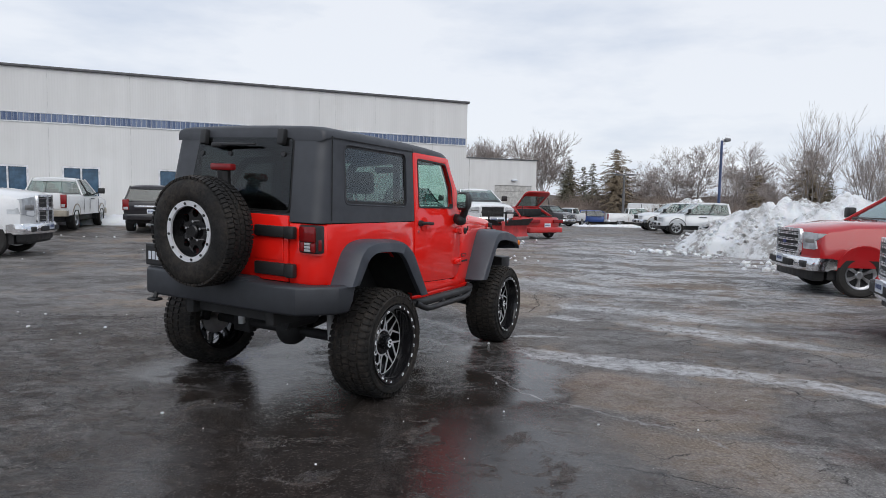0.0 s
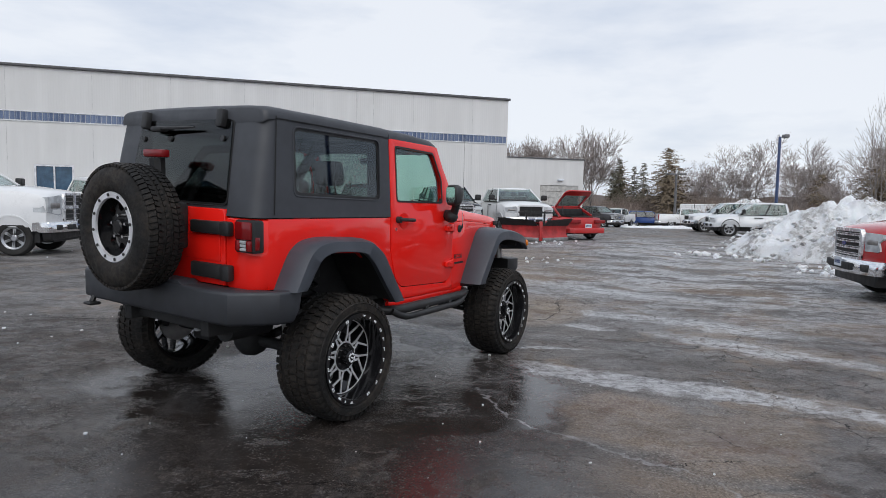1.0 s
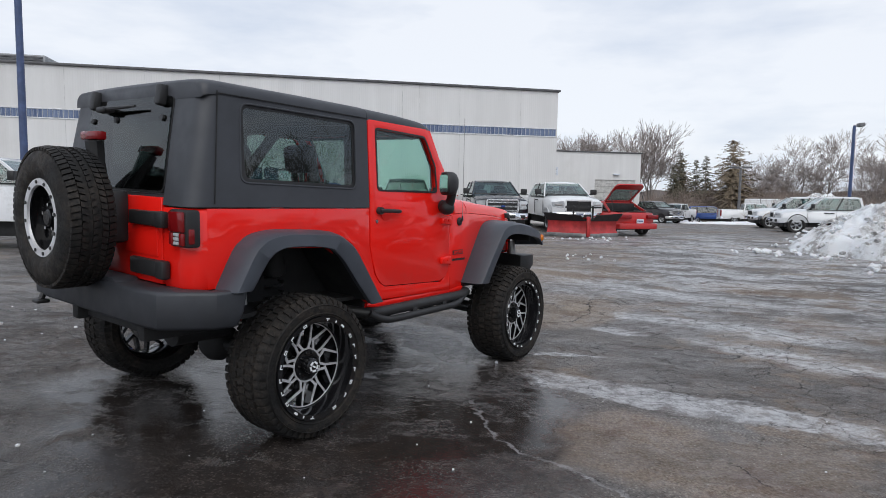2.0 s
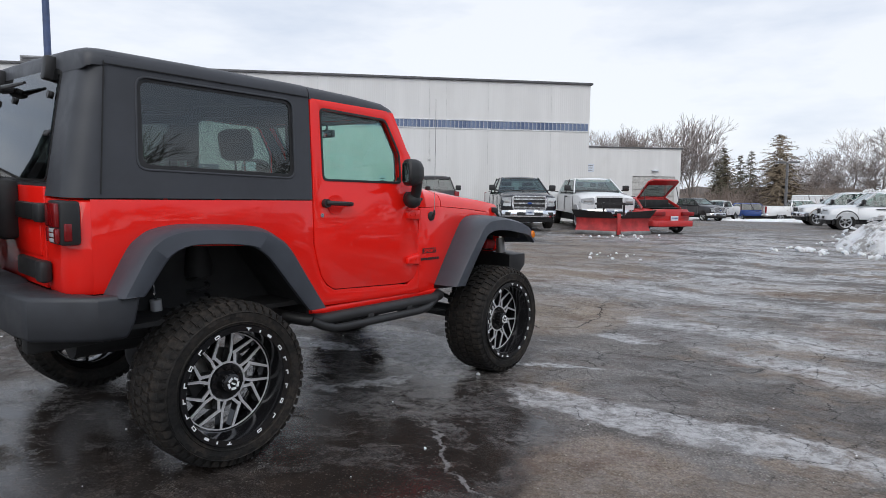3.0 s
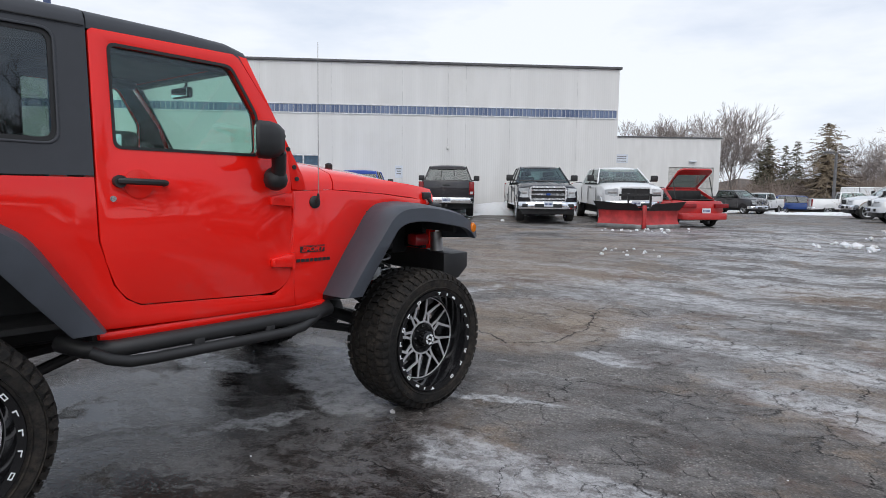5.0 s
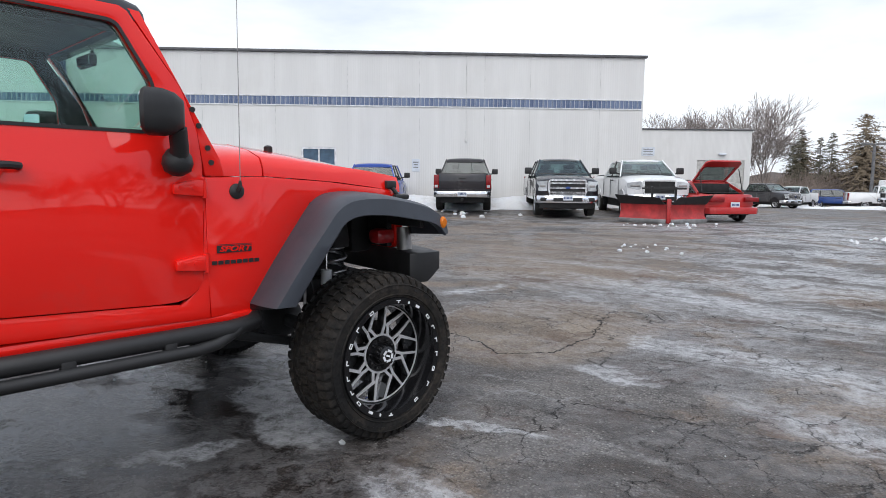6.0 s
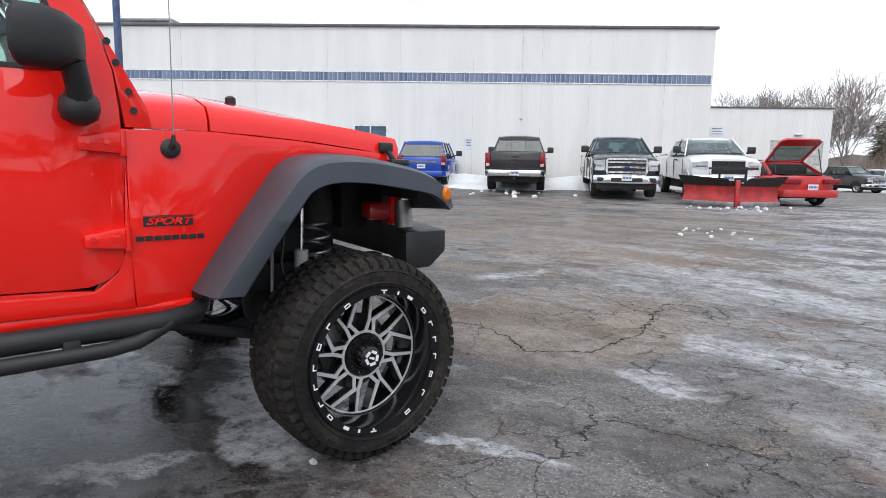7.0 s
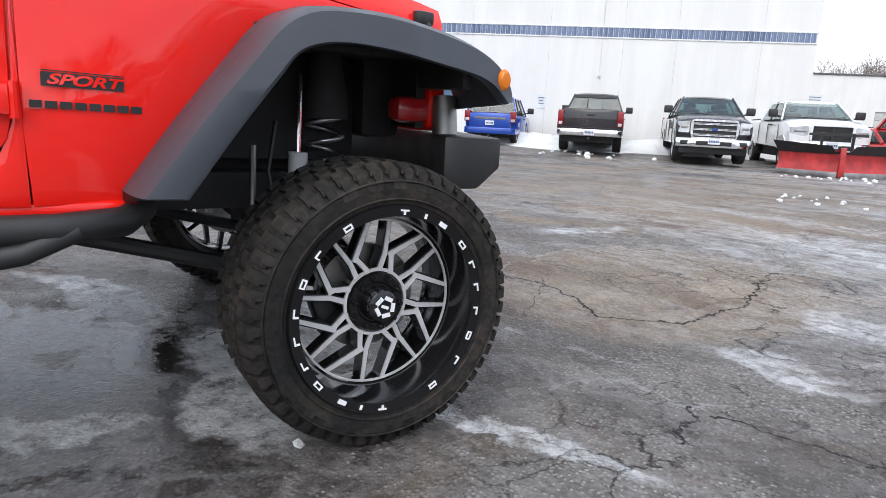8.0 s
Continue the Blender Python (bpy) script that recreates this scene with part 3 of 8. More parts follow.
# ground: fine near the camera, coarse far away
bm = BM()
xs = [-700, -350, -180, -100, -60, *range(-40, -6, 2), *[-6 + 0.5 * i for i in range(24)], *range(6, 41, 2), 50, 60, 80, 100, 180, 350, 700]
ys = [-700, -300, -140, -70, -35, -18, -8, -2, *[0.5 * i for i in range(28)], *range(14, 41, 1), 44, 48, 52, 58, 64, 70, 78, 86, 95, 120, 200, 400, 900]
gv = [[bm.verts.new((x, y, gz(x, y))) for x in xs] for y in ys]
for a, b in zip(gv, gv[1:]):
    for i in range(len(xs) - 1):
        bm.faces.new((a[i], a[i + 1], b[i + 1], b[i]))
ground = alone("ground", bm, ASPHALT, "wet cracked dark asphalt lot with ice streaks and puddles", "ground", kind="structure", sharp=60)

# main building: local x along the front wall, its right end at 0
BLD = pose(0.617, 33.552, 0, 0, 0, 23.0)
TOP = 6.74
WINDOWS = [(-28.2, -26.7), (-24.9, -23.4), (-21.45, -19.96), (-18.76, -17.31), (-15.02, -13.52)]
bm = BM()
holes = [[(a, 1.3), (b, 1.3), (b, 2.74), (a, 2.74)] for a, b in WINDOWS]
plate(bm, [(-62, -1.2), (0, -1.2), (0, TOP), (-62, TOP)], holes, lambda a, b, d: (a, d, b), 0.25)
box(bm, -0.25, -0.004, 0.252, 28, -1.2, TOP)
box(bm, -62, -61.75, 0.252, 28, -1.2, TOP)
box(bm, -62, 0, 28, 28.25, -1.2, TOP)
wall_front = alone("wall_front", bm, WALL, "long white ribbed concrete warehouse wall", "wall", BLD, "structure")
bm = BM()
box(bm, -62.1, 0.1, -0.1, 28.3, TOP + 0.002, TOP + 0.11, 0.02)
part("coping", bm, COPING, wall_front, "dark metal roof coping")
me = mesh_of("band_tile", box(BM(), 0, 0.178, -0.022, -0.002, 4.56, 4.89, 0.006, 1), BAND)
for i in range(240):
    share("band_tile", me, wall_front, pose(-0.26 - 0.2 * i, 0, 0))
bm = BM()
box(bm, -62, -48.3, -0.022, -0.002, 4.56, 4.89)
part("band_tile", bm, BAND, wall_front)
bm = BM()
box(bm, -62, -0.06, -0.03, -0.002, 4.50, 4.552, 0.008)
part("band_trim", bm, WIN_FRAME, wall_front)
bm = BM()
box(bm, -62, -0.06, -0.03, -0.002, 4.898, 4.945, 0.008)
part("band_trim", bm, WIN_FRAME, wall_front)
bm = BM()
for x in (-1.95, -5.05, -7.05, -9.9, -13.0, -16.1, -19.2, -22.4, -25.6, -29.0, -32.0, -36.0):
    box(bm, x - 0.009, x + 0.009, -0.006, -0.001, 0, TOP - 0.02)
part("joint", bm, JOINT, wall_front, "grey vertical panel joints")
bm = BM()
tube(bm, [(-7.86, -0.03, 6.7), (-7.86, -0.03, 3.15)], 0.009, 6)
box(bm, -7.91, -7.81, -0.08, -0.002, 3.03, 3.16, 0.01)
part("conduit", bm, JOINT, wall_front, "thin grey conduit")
for a, b in WINDOWS:
    w = thing("window", pose(0, 0, 0), "white-framed two-pane window with dark reflecting glass", "window", "warehouse windows", "structure")
    w.parent = None
    w.matrix_basis = BLD @ pose((a + b) / 2, 0.06, 2.02)
    hw, hh = (b - a) / 2 - 0.004, 0.72 - 0.004
    bm = BM()
    for x0, x1, z0, z1 in ((-hw, hw, -hh, -hh + 0.07), (-hw, hw, hh - 0.07, hh), (-hw, -hw + 0.07, -hh + 0.07, hh - 0.07), (hw - 0.07, hw, -hh + 0.07, hh - 0.07), (-0.03, 0.03, -hh + 0.07, hh - 0.07)):
        box(bm, x0, x1, -0.05, 0.06, z0, z1)
    part("window_frame", bm, WIN_FRAME, w)
    for x0, x1 in ((-hw + 0.072, -0.032), (0.032, hw - 0.072)):
        bm = BM()
        box(bm, x0, x1, 0.0, 0.02, -hh + 0.072, hh - 0.072)
        part("pane", bm, WIN_GLASS, w)
    bm = BM()
    box(bm, -hw - 0.04, hw + 0.04, -0.12, -0.062, -hh - 0.03, -hh + 0.02, 0.008)
    part("window_sill", bm, WIN_FRAME, w)

# notice and meter boxes on the front wall
def wall_sign(x, z, w, h):
    s = thing("wall_sign", BLD @ pose(x, -0.012, z), "small white parking notice on the warehouse wall", "sign")
    bm = BM()
    box(bm, -w / 2, w / 2, -0.008, 0.008, -h / 2, h / 2, 0.004, 1)
    part("board", bm, PLATE_WHITE, s)
    bm = BM()
    for i, k in enumerate((0.7, 0.5, 0.6)):
        box(bm, -w * k / 2, w * k / 2, -0.012, -0.0085, h * (0.2 - 0.2 * i), h * (0.28 - 0.2 * i))
    part("print", bm, GREY_PLASTIC, s, "unreadable grey lines of print")


wall_sign(-10.05, 2.0, 0.34, 0.55)
utility = thing("utility_box", BLD @ pose(-11.9, -0.25, 0.0), "grey-green metal utility box beside the wall", "utility box")
part("cabinet", box(BM(), -0.3, 0.3, -0.2, 0.2, 0, 1.15, 0.02), plastic("utility_green", (0.14, 0.19, 0.15), 0.6), utility)
part("lid", box(BM(), -0.32, 0.32, -0.22, 0.22, 1.152, 1.19, 0.01), GREY_PLASTIC, utility)
rt = thing("rooftop_unit", BLD @ pose(-25.5, 4, TOP + 0.11), "grey louvred ventilation unit on the warehouse roof", "rooftop unit")
part("housing", box(BM(), -1.3, 1.3, -1, 1, 0, 0.85, 0.03), ROOF_METAL, rt)
for i in range(6):
    part("louvre", box(BM(), -1.2, 1.2, -1.05, -1.004, 0.1 + 0.12 * i, 0.17 + 0.12 * i), COPING, rt)

# lower building behind, with an overhead door
ANX = pose(8.0, 62.3, -1.6, 0, 0, 23.0)
bm = BM()
plate(bm, [(-42, -1.5), (0, -1.5), (0, 7.25), (-42, 7.25)], [[(-4.57, 0), (-0.5, 0), (-0.5, 4.8), (-4.57, 4.8)]], lambda a, b, d: (a, d, b), 0.25)
box(bm, -0.25, -0.004, 0.252, 26, -1.5, 7.25)
box(bm, -42, 0, 26, 26.25, -1.5, 7.25)
wall_back = alone("wall_back", bm, WALL, "white concrete wall of a lower building", "wall", ANX, "structure")
part("coping", box(BM(), -42, 0.1, -0.1, 26.3, 7.252, 7.36, 0.02), COPING, wall_back)
gd = thing("door_1", ANX @ pose(-2.535, 0.1, 0), "closed pale grey sectional overhead door", "garage door", kind="structure")
for i in range(8):
    part("panel", box(BM(), -2.03, 2.03, -0.02, 0.03, 0.6 * i + 0.01, 0.6 * i + 0.59, 0.01, 1), DOOR_GREY, gd)
lamp = thing("wall_lamp", ANX @ pose(-2.5, -0.12, 5.3), "grey flat floodlight above the overhead door", "wall lamp")
part("housing", box(BM(), -0.3, 0.3, -0.12, 0.11, -0.07, 0.07, 0.03), PLATE_WHITE, lamp)
sg = thing("wall_sign", ANX @ pose(-8.76, -0.02, 5.46), "white notice board with grey lines on the wall", "sign")
part("board", box(BM(), -0.55, 0.55, -0.01, 0.01, -0.36, 0.36), PLATE_WHITE, sg)
for i in range(3):
    part("print", box(BM(), -0.4, 0.4, -0.014, -0.0105, 0.16 - 0.2 * i, 0.22 - 0.2 * i), GREY_PLASTIC, sg)


def lot_pole(x, y, h, r, mat, label, arm):
    """A parking lot light: square concrete foot, pole, arm and flat head."""
    p = thing("street_lamp", pose(x, y, gz(x, y)), label, "street lamp")
    part("foot", lathe(BM(), [(0.3, -0.3), (0.3, 0.65), (0.27, 0.7)], 20), GREY_PLASTIC, p, "concrete foot")
    part("pole", tube(BM(), [(0, 0, 0.7), (0, 0, h)], [r, r * 0.8], 14), mat, p)
    for s in ((-1, 1) if arm > 0.5 else (1,)):
        hd = part("head", box(BM(), s * 0.15 if s > 0 else -arm, arm if s > 0 else -0.15, -0.2, 0.2, h - 0.06, h + 0.12, 0.04), GREY_PLASTIC, p)
        part("lens", box(BM(), s * 0.25 if s > 0 else -arm + 0.1, arm - 0.1 if s > 0 else -0.25, -0.15, 0.15, h - 0.075, h - 0.062), LAMP_CLEAR, hd)
    return p


lot_pole(-16.5, 19.1, 12.0, 0.12, POLE_BLUE, "tall blue-painted steel light pole in the lot", 0.9)
lot_pole(15.06, 35.84, 5.35, 0.085, POLE_BLUE, "blue-painted steel light pole behind the snow pile", 0.42)
lot_pole(24.0, 15.0, 7.5, 0.12, POLE_BLUE, "blue-painted steel light pole across the lot", 0.9)
lot_pole(17.86, 66.7, 5.5, 0.14, GREY_PLASTIC, "grey light pole with flat lamp heads at the lot's edge", 1.0)

# painted parking lines
LINE = plastic("worn_line_paint", (0.45, 0.45, 0.44), 0.6, 30, 0.2, 0.5)
for p, q in (((-9.2, 11.8), (-11.3, 17.2)), ((-12.4, 10.6), (-14.5, 16.0)), ((-13.3, 24.5), (-14.6, 28.3)), ((-10.4, 23.4), (-11.7, 27.2))):
    p, q = Vector((*p, 0.006)), Vector((*q, 0.006))
    ln = alone("parking_line", beam(BM(), p, q, 0.1, 0.004, (1, 0.4, 0)), LINE, "worn white painted parking line", "parking line", kind="structure", group="parking lines")

BRIGHT = plastic("bright_trim", (0.72, 0.73, 0.75), 0.25, 60, 0.0, 0.06, 0.5)


# ---- parked vehicles: local x forwards, origin on the ground midway between the axles ----
def road_wheel_meshes(R, W, rim_mat, spokes):
    """Tyre, rim and spokes of a road wheel; z is outwards."""
    lip = R * 0.62
    tyre = lathe(BM(), [(lip, W / 2 - 0.02), (lip + 0.03, W / 2), (R - 0.04, W / 2), (R - 0.008, W / 2 - 0.03), (R, 0), (R - 0.008, -W / 2 + 0.03), (R - 0.04, -W / 2), (lip, -W / 2 + 0.02)], 36, close=True)
    rim = lathe(BM(), [(lip - 0.01, W / 2 - 0.03), (lip + 0.004, W / 2 - 0.012), (lip + 0.01, W / 2 - 0.02), (lip, -W / 2 + 0.02), (lip - 0.03, -W / 2 + 0.02), (lip - 0.035, W / 2 - 0.05)], 36, close=True)
    lathe(rim, [(0.0, W / 2 - 0.045), (0.055, W / 2 - 0.045), (0.075, W / 2 - 0.06), (0.075, W / 2 - 0.1)], 20)
    for i in range(spokes):
        a = 2 * math.pi * i / spokes
        for d in (-0.09, 0.09):
            bar2d0(rim, (0.06 * math.cos(a), 0.06 * math.sin(a)), ((lip - 0.015) * math.cos(a + d), (lip - 0.015) * math.sin(a + d)), 0.035, 0.03, W / 2 - 0.085, W / 2 - 0.05)
    back = lathe(BM(), [(0.0, W / 2 - 0.12), (lip - 0.03, W / 2 - 0.12), (lip - 0.03, W / 2 - 0.14), (0, W / 2 - 0.14)], 24)
    return mesh_of("tyre", tyre, RUBBER), mesh_of("rim", rim, rim_mat), mesh_of("brake_disc", back, DEEP)


def bar2d0(bm, p, q, w0, w1, z0, z1):
    p, q = Vector((*p, 0)), Vector((*q, 0))
    d = (q - p).normalized()
    o = Vector((-d.y, d.x, 0))
    loft(bm, [[c + o * (w / 2) + Vector((0, 0, z0)), c - o * (w / 2) + Vector((0, 0, z0)), c - o * (w / 2) + Vector((0, 0, z1)), c + o * (w / 2) + Vector((0, 0, z1))] for c, w in ((p, w0), (q, w1))])


TRUCK_WHEEL = road_wheel_meshes(0.405, 0.27, ALLOY, 6)
CAR_WHEEL = road_wheel_meshes(0.325, 0.21, ALLOY, 5)


def vehicle(name, label, category, x, y, rz, paint_m, kind="pickup", wb=3.68, fo=0.95, ro=1.2, W=1.0, H=1.95, hood=1.31, belt=1.34, zb=0.48,
            cab=(-1.05, 1.35), top=(-0.95, 0.55), wheel=TRUCK_WHEEL, R=0.405, bars=5, grille_mat=BRIGHT, bumper_mat=CHROME, grille_w=0.62, lamp_w=0.26, plate=True,
            pillars=(0.47,), lower=None, hatch=False, clear_lamp_z=None, glass=GLASS_TRUCK, rack=False, pitch=0.0, style="bars", panel=False):
    """One parked vehicle with body, cab frame, panes, wheels, lamps, grille, bumpers and mirrors."""
    v = thing(name, pose(x, y, gz(x, y), 0, pitch, rz), label, category)
    xf, xr, ax = wb / 2 + fo, -wb / 2 - ro, wb / 2
    ra, lowz = R + 0.095, zb

    def arch(cx):
        return [(cx + ra * math.cos(radians(w)), max(lowz, R + ra * math.sin(radians(w)))) for w in range(0, 181, 15) if R + ra * math.sin(radians(w)) >= lowz]

    cowl = cab[1]
    nose = hood - 0.10
    rear_top = belt + 0.05 if kind == "pickup" else belt
    prof = [(xr + 0.04, lowz + 0.12), (xr + 0.06, lowz)]
    prof += sorted(arch(-ax)) + sorted(arch(ax))
    prof += [(xf - 0.16, lowz), (xf - 0.06, lowz + 0.12), (xf - 0.045, (lowz + nose) / 2), (xf - 0.06, nose - 0.10), (xf - 0.085, nose - 0.04), (xf - 0.14, nose), (xf - 0.28, nose + 0.045), (xf - 0.55, hood - 0.02), ((xf + cowl) / 2, hood + 0.015), (cowl, hood + 0.05 if kind != "coupe" else hood + 0.06), (cowl - 0.05, belt)]
    if kind == "pickup":
        prof += [(cab[0] + 0.02, belt), (cab[0], rear_top), (xr, rear_top), (xr, lowz + 0.3)]
    elif kind == "coupe":
        prof += [(cab[0], belt), (xr + 0.03, belt - 0.03), (xr, belt - 0.12), (xr, lowz + 0.25)]
    else:
        prof += [(xr + 0.03, belt), (xr, belt - 0.1), (xr, lowz + 0.3)]
    def swell(co):
        """Plan curve of the nose and tail and the tumblehome of the sides."""
        f = co[1] / W
        px, pz = co[0], co[2]
        if px > ax * 0.6:
            k = (px - ax * 0.6) / (xf - ax * 0.6)
            px -= bow * f * f * k * k
        elif px < -ax and kind != "pickup":
            k = (-ax - px) / ro
            px += bow * f * f * k * k
        side = 1 - 0.035 * max(0.0, (pz - belt + 0.2) / 0.3) - 0.03 * max(0.0, (lowz + 0.25 - pz) / 0.25)
        return Vector((px, co[1] * (side if abs(f) > 0.5 else 1), pz))

    bow = 0.17 if kind == "pickup" else 0.26
    bm = BM()
    vv = []
    for f in (-1, -0.985, -0.94, -0.85, -0.6, -0.3, 0, 0.3, 0.6, 0.85, 0.94, 0.985, 1):
        e = max(0.0, (abs(f) - 0.78) / 0.22)
        ring = []
        for a, b in prof:
            z = b
            if b > nose - 0.12:
                crown = 0.035 if a > cowl - 0.1 else 0.0
                z = b + crown * (1 - (f / 0.8) ** 2 if abs(f) < 0.8 else 0) - 0.10 * e * e
            xx = a - (0.05 * e * e if a > xf - 0.2 else 0) + (0.05 * e * e if a < xr + 0.1 else 0)
            ring.append(bm.verts.new(swell((xx, f * W, z))))
        vv.append(ring)
    n = len(prof)
    for r0, r1 in zip(vv, vv[1:]):
        for i in range(n):
            j = (i + 1) % n
            bm.faces.new((r0[i], r0[j], r1[j], r1[i]))
    bm.faces.new(vv[0][::-1]), bm.faces.new(vv[-1])
    bmesh.ops.triangulate(bm, faces=[f for f in bm.faces if len(f.verts) > 4])

    def shaped(b):
        for q in b.verts:
            q.co = swell(q.co)
        return b

    body = part("body", bm, paint_m, v, sharp=58)
    # dark wheel wells and underside
    for cx in (ax, -ax):
        bm = box(BM(), cx - ra - 0.02, cx + ra + 0.02, -W + 0.10, W - 0.10, R - 0.1, R + ra + 0.03, 0.0)
        part("wheel_well", bm, DEEP, v)
    part("underbody", box(BM(), xr + 0.2, xf - 0.2, -W + 0.25, W - 0.25, 0.30, lowz + 0.1, 0.02), DEEP, v)
    for cx in (ax, -ax):
        for s in (-1, 1):
            m = Matrix.Translation((cx, s * (W - 0.15), R)) @ pose(0, 0, 0, 90 if s < 0 else -90, 0, 0)
            tw = share("wheel", wheel[0], v, m)
            share("rim", wheel[1], tw, pose(0, 0, 0, 0, 0, 13 * cx))
            share("brake_disc", wheel[2], tw, pose(0, 0, 0))
            liner = [(cx + (ra - 0.005) * math.cos(radians(w)), R + (ra - 0.005) * math.sin(radians(w))) for w in range(-10, 191, 10)]
            bm = loft(BM(), [[(a, s * (W + d), b) for a, b in liner] for d in (-0.012, -0.2)], caps=False, closed=False)
            part("arch_liner", shaped(bm), DEEP, v)
            if kind == "pickup":
                w0 = max(0, math.degrees(math.asin(min(1.0, (lowz - R) / ra)))) if lowz > R else 0
                rg = [(cx + (ra + d) * math.cos(radians(w)), s * (W + 0.006), R + (ra + d) * math.sin(radians(w))) for d in (-0.006, 0.03) for w in (w0 + (180 - 2 * w0) * i / 15 for i in range(16))]
                k = len(rg) // 2
                bm = BM()
                a = [bm.verts.new(p) for p in rg]
                b = [bm.verts.new((p[0], p[1] - s * 0.03, p[2])) for p in rg]
                for i in range(k - 1):
                    bm.faces.new((a[i], a[i + 1], a[k + i + 1], a[k + i]))
                    bm.faces.new((a[i], b[i], b[i + 1], a[i + 1]))
                    bm.faces.new((a[k + i], a[k + i + 1], b[k + i + 1], b[k + i]))
                part("arch_lip", shaped(bm), lower or paint_m, v)
    # cab: base and roof corners, pillars, panes, roof
    wb_, wt = W - 0.055, W - 0.23 - (0.07 if kind == "pickup" else 0.0)
    zb_, zt = belt - 0.01, H - 0.05
    base = {(-1): cab[0], 1: cab[1]}
    tops = {(-1): top[0], 1: top[1]}

    def cp(u, s, k):
        """Corner line of the cab: u from rear 0 to front 1, side s, height k."""
        xb, xt = base[-1] + (base[1] - base[-1]) * u, tops[-1] + (tops[1] - tops[-1]) * u
        return Vector((xb + (xt - xb) * k, s * (wb_ + (wt - wb_) * k), zb_ + (zt - zb_) * k))

    bm = BM()
    bulge = [(-1.0, 0.0), (-0.975, 0.028), (-0.9, 0.056), (-0.75, 0.074), (-0.4, 0.09), (0, 0.095), (0.4, 0.09), (0.75, 0.074), (0.9, 0.056), (0.975, 0.028), (1.0, 0.0)]
    rr = []
    for xx, dz, k in ((tops[-1] - 0.06, -0.06, 0.965), (tops[-1], -0.022, 0.995), (tops[-1] + 0.2, -0.006, 1.0), ((tops[-1] + tops[1]) / 2, 0.0, 1.0), (tops[1] - 0.25, -0.008, 1.0), (tops[1] - 0.05, -0.03, 0.99), (tops[1] + 0.06, -0.068, 0.96)):
        rr.append([(xx, y_ * (wt + 0.03) * k, zt - 0.035 + h + dz) for y_, h in bulge] + [(xx, y_ * (wt - 0.02) * k, zt - 0.045 + dz) for y_, h in reversed(bulge)])
    loft(bm, rr)
    part("roof", bm, paint_m, v, sharp=40)
    us = [0.0, *pillars, 1.0]
    for s in (-1, 1):
        for u in us:
            bm = beam(BM(), cp(u, s, -0.02), cp(u, s, 1.0), 0.045, 0.10 if u in (0.0,) else 0.07, (0, 1, 0))
            part("pillar", bev(bm, 0.01, 1), paint_m if u in (0.0, 1.0) else BLACK, v)
        for u0, u1 in zip(us, us[1:]):
            q = [cp(u0, s, 0.02), cp(u1, s, 0.02), cp(u1, s, 0.98), cp(u0, s, 0.98)]
            inn = Vector((0, -s * 0.006, 0))
            part("side_panel" if panel and u1 < 0.9 else "side_window", loft(BM(), [q, [p + inn for p in q]]), paint_m if panel and u1 < 0.9 else glass, v, shadow=panel)
        if kind != "coupe":
            bm = box(BM(), cab[1] - 0.28, cab[1] - 0.13, min(s * (W + 0.03), s * (W + 0.27)), max(s * (W + 0.03), s * (W + 0.27)), belt + 0.06, belt + 0.28, 0.035)
            beam(bm, (cab[1] - 0.2, s * (W - 0.08), belt + 0.06), (cab[1] - 0.2, s * (W + 0.1), belt + 0.1), 0.06, 0.05, (1, 0, 0))
            part("wing_mirror", bm, BLACK, v)
        # door gaps and handles
        for u in (0.02, *pillars, 0.98):
            xx = base[-1] + (base[1] - base[-1]) * u
            bm = BM()
            for i in range(6):
                za, zc = lowz + 0.08 + (belt - lowz - 0.18) * i / 6, lowz + 0.08 + (belt - lowz - 0.18) * (i + 1) / 6
                box(bm, xx - 0.0025, xx + 0.0025, min(s * (W - 0.03), s * (W + 0.001)), max(s * (W - 0.03), s * (W + 0.001)), za, zc)
            part("door_gap", shaped(bm), GREY_PLASTIC, v)
            if 0.02 < u < 1:
                part("door_handle", box(BM(), xx + 0.10 if u < 0.9 else xx - 0.9, xx + 0.30 if u < 0.9 else xx - 0.7, min(s * W, s * (W + 0.03)), max(s * W, s * (W + 0.03)), belt - 0.17, belt - 0.13, 0.01), BLACK, v)
    q = [cp(1, -1, 0.02), cp(1, 1, 0.02), cp(1, 1, 0.97), cp(1, -1, 0.97)]
    part("windshield", loft(BM(), [q, [p + Vector((-0.006, 0, 0)) for p in q]]), glass, v, shadow=False)
    if not hatch:
        q = [cp(0, -1, 0.05), cp(0, 1, 0.05), cp(0, 1, 0.97), cp(0, -1, 0.97)]
        rw = part("rear_window", loft(BM(), [q, [p + Vector((0.006, 0, 0)) for p in q]]), glass, v, shadow=False)
        if kind == "pickup":
            for s in (-1, 1):
                part("slider_frame", beam(BM(), cp(0, s * 0.3, 0.05) + Vector((-0.01, 0, 0)), cp(0, s * 0.33, 0.95) + Vector((-0.01, 0, 0)), 0.02, 0.025), BLACK, rw)
    # cabin fill
    part("cabin_floor", box(BM(), cab[0] + 0.1, cab[1] - 0.25, -wb_ + 0.06, wb_ - 0.06, belt - 0.02, belt + 0.015), DEEP, v)
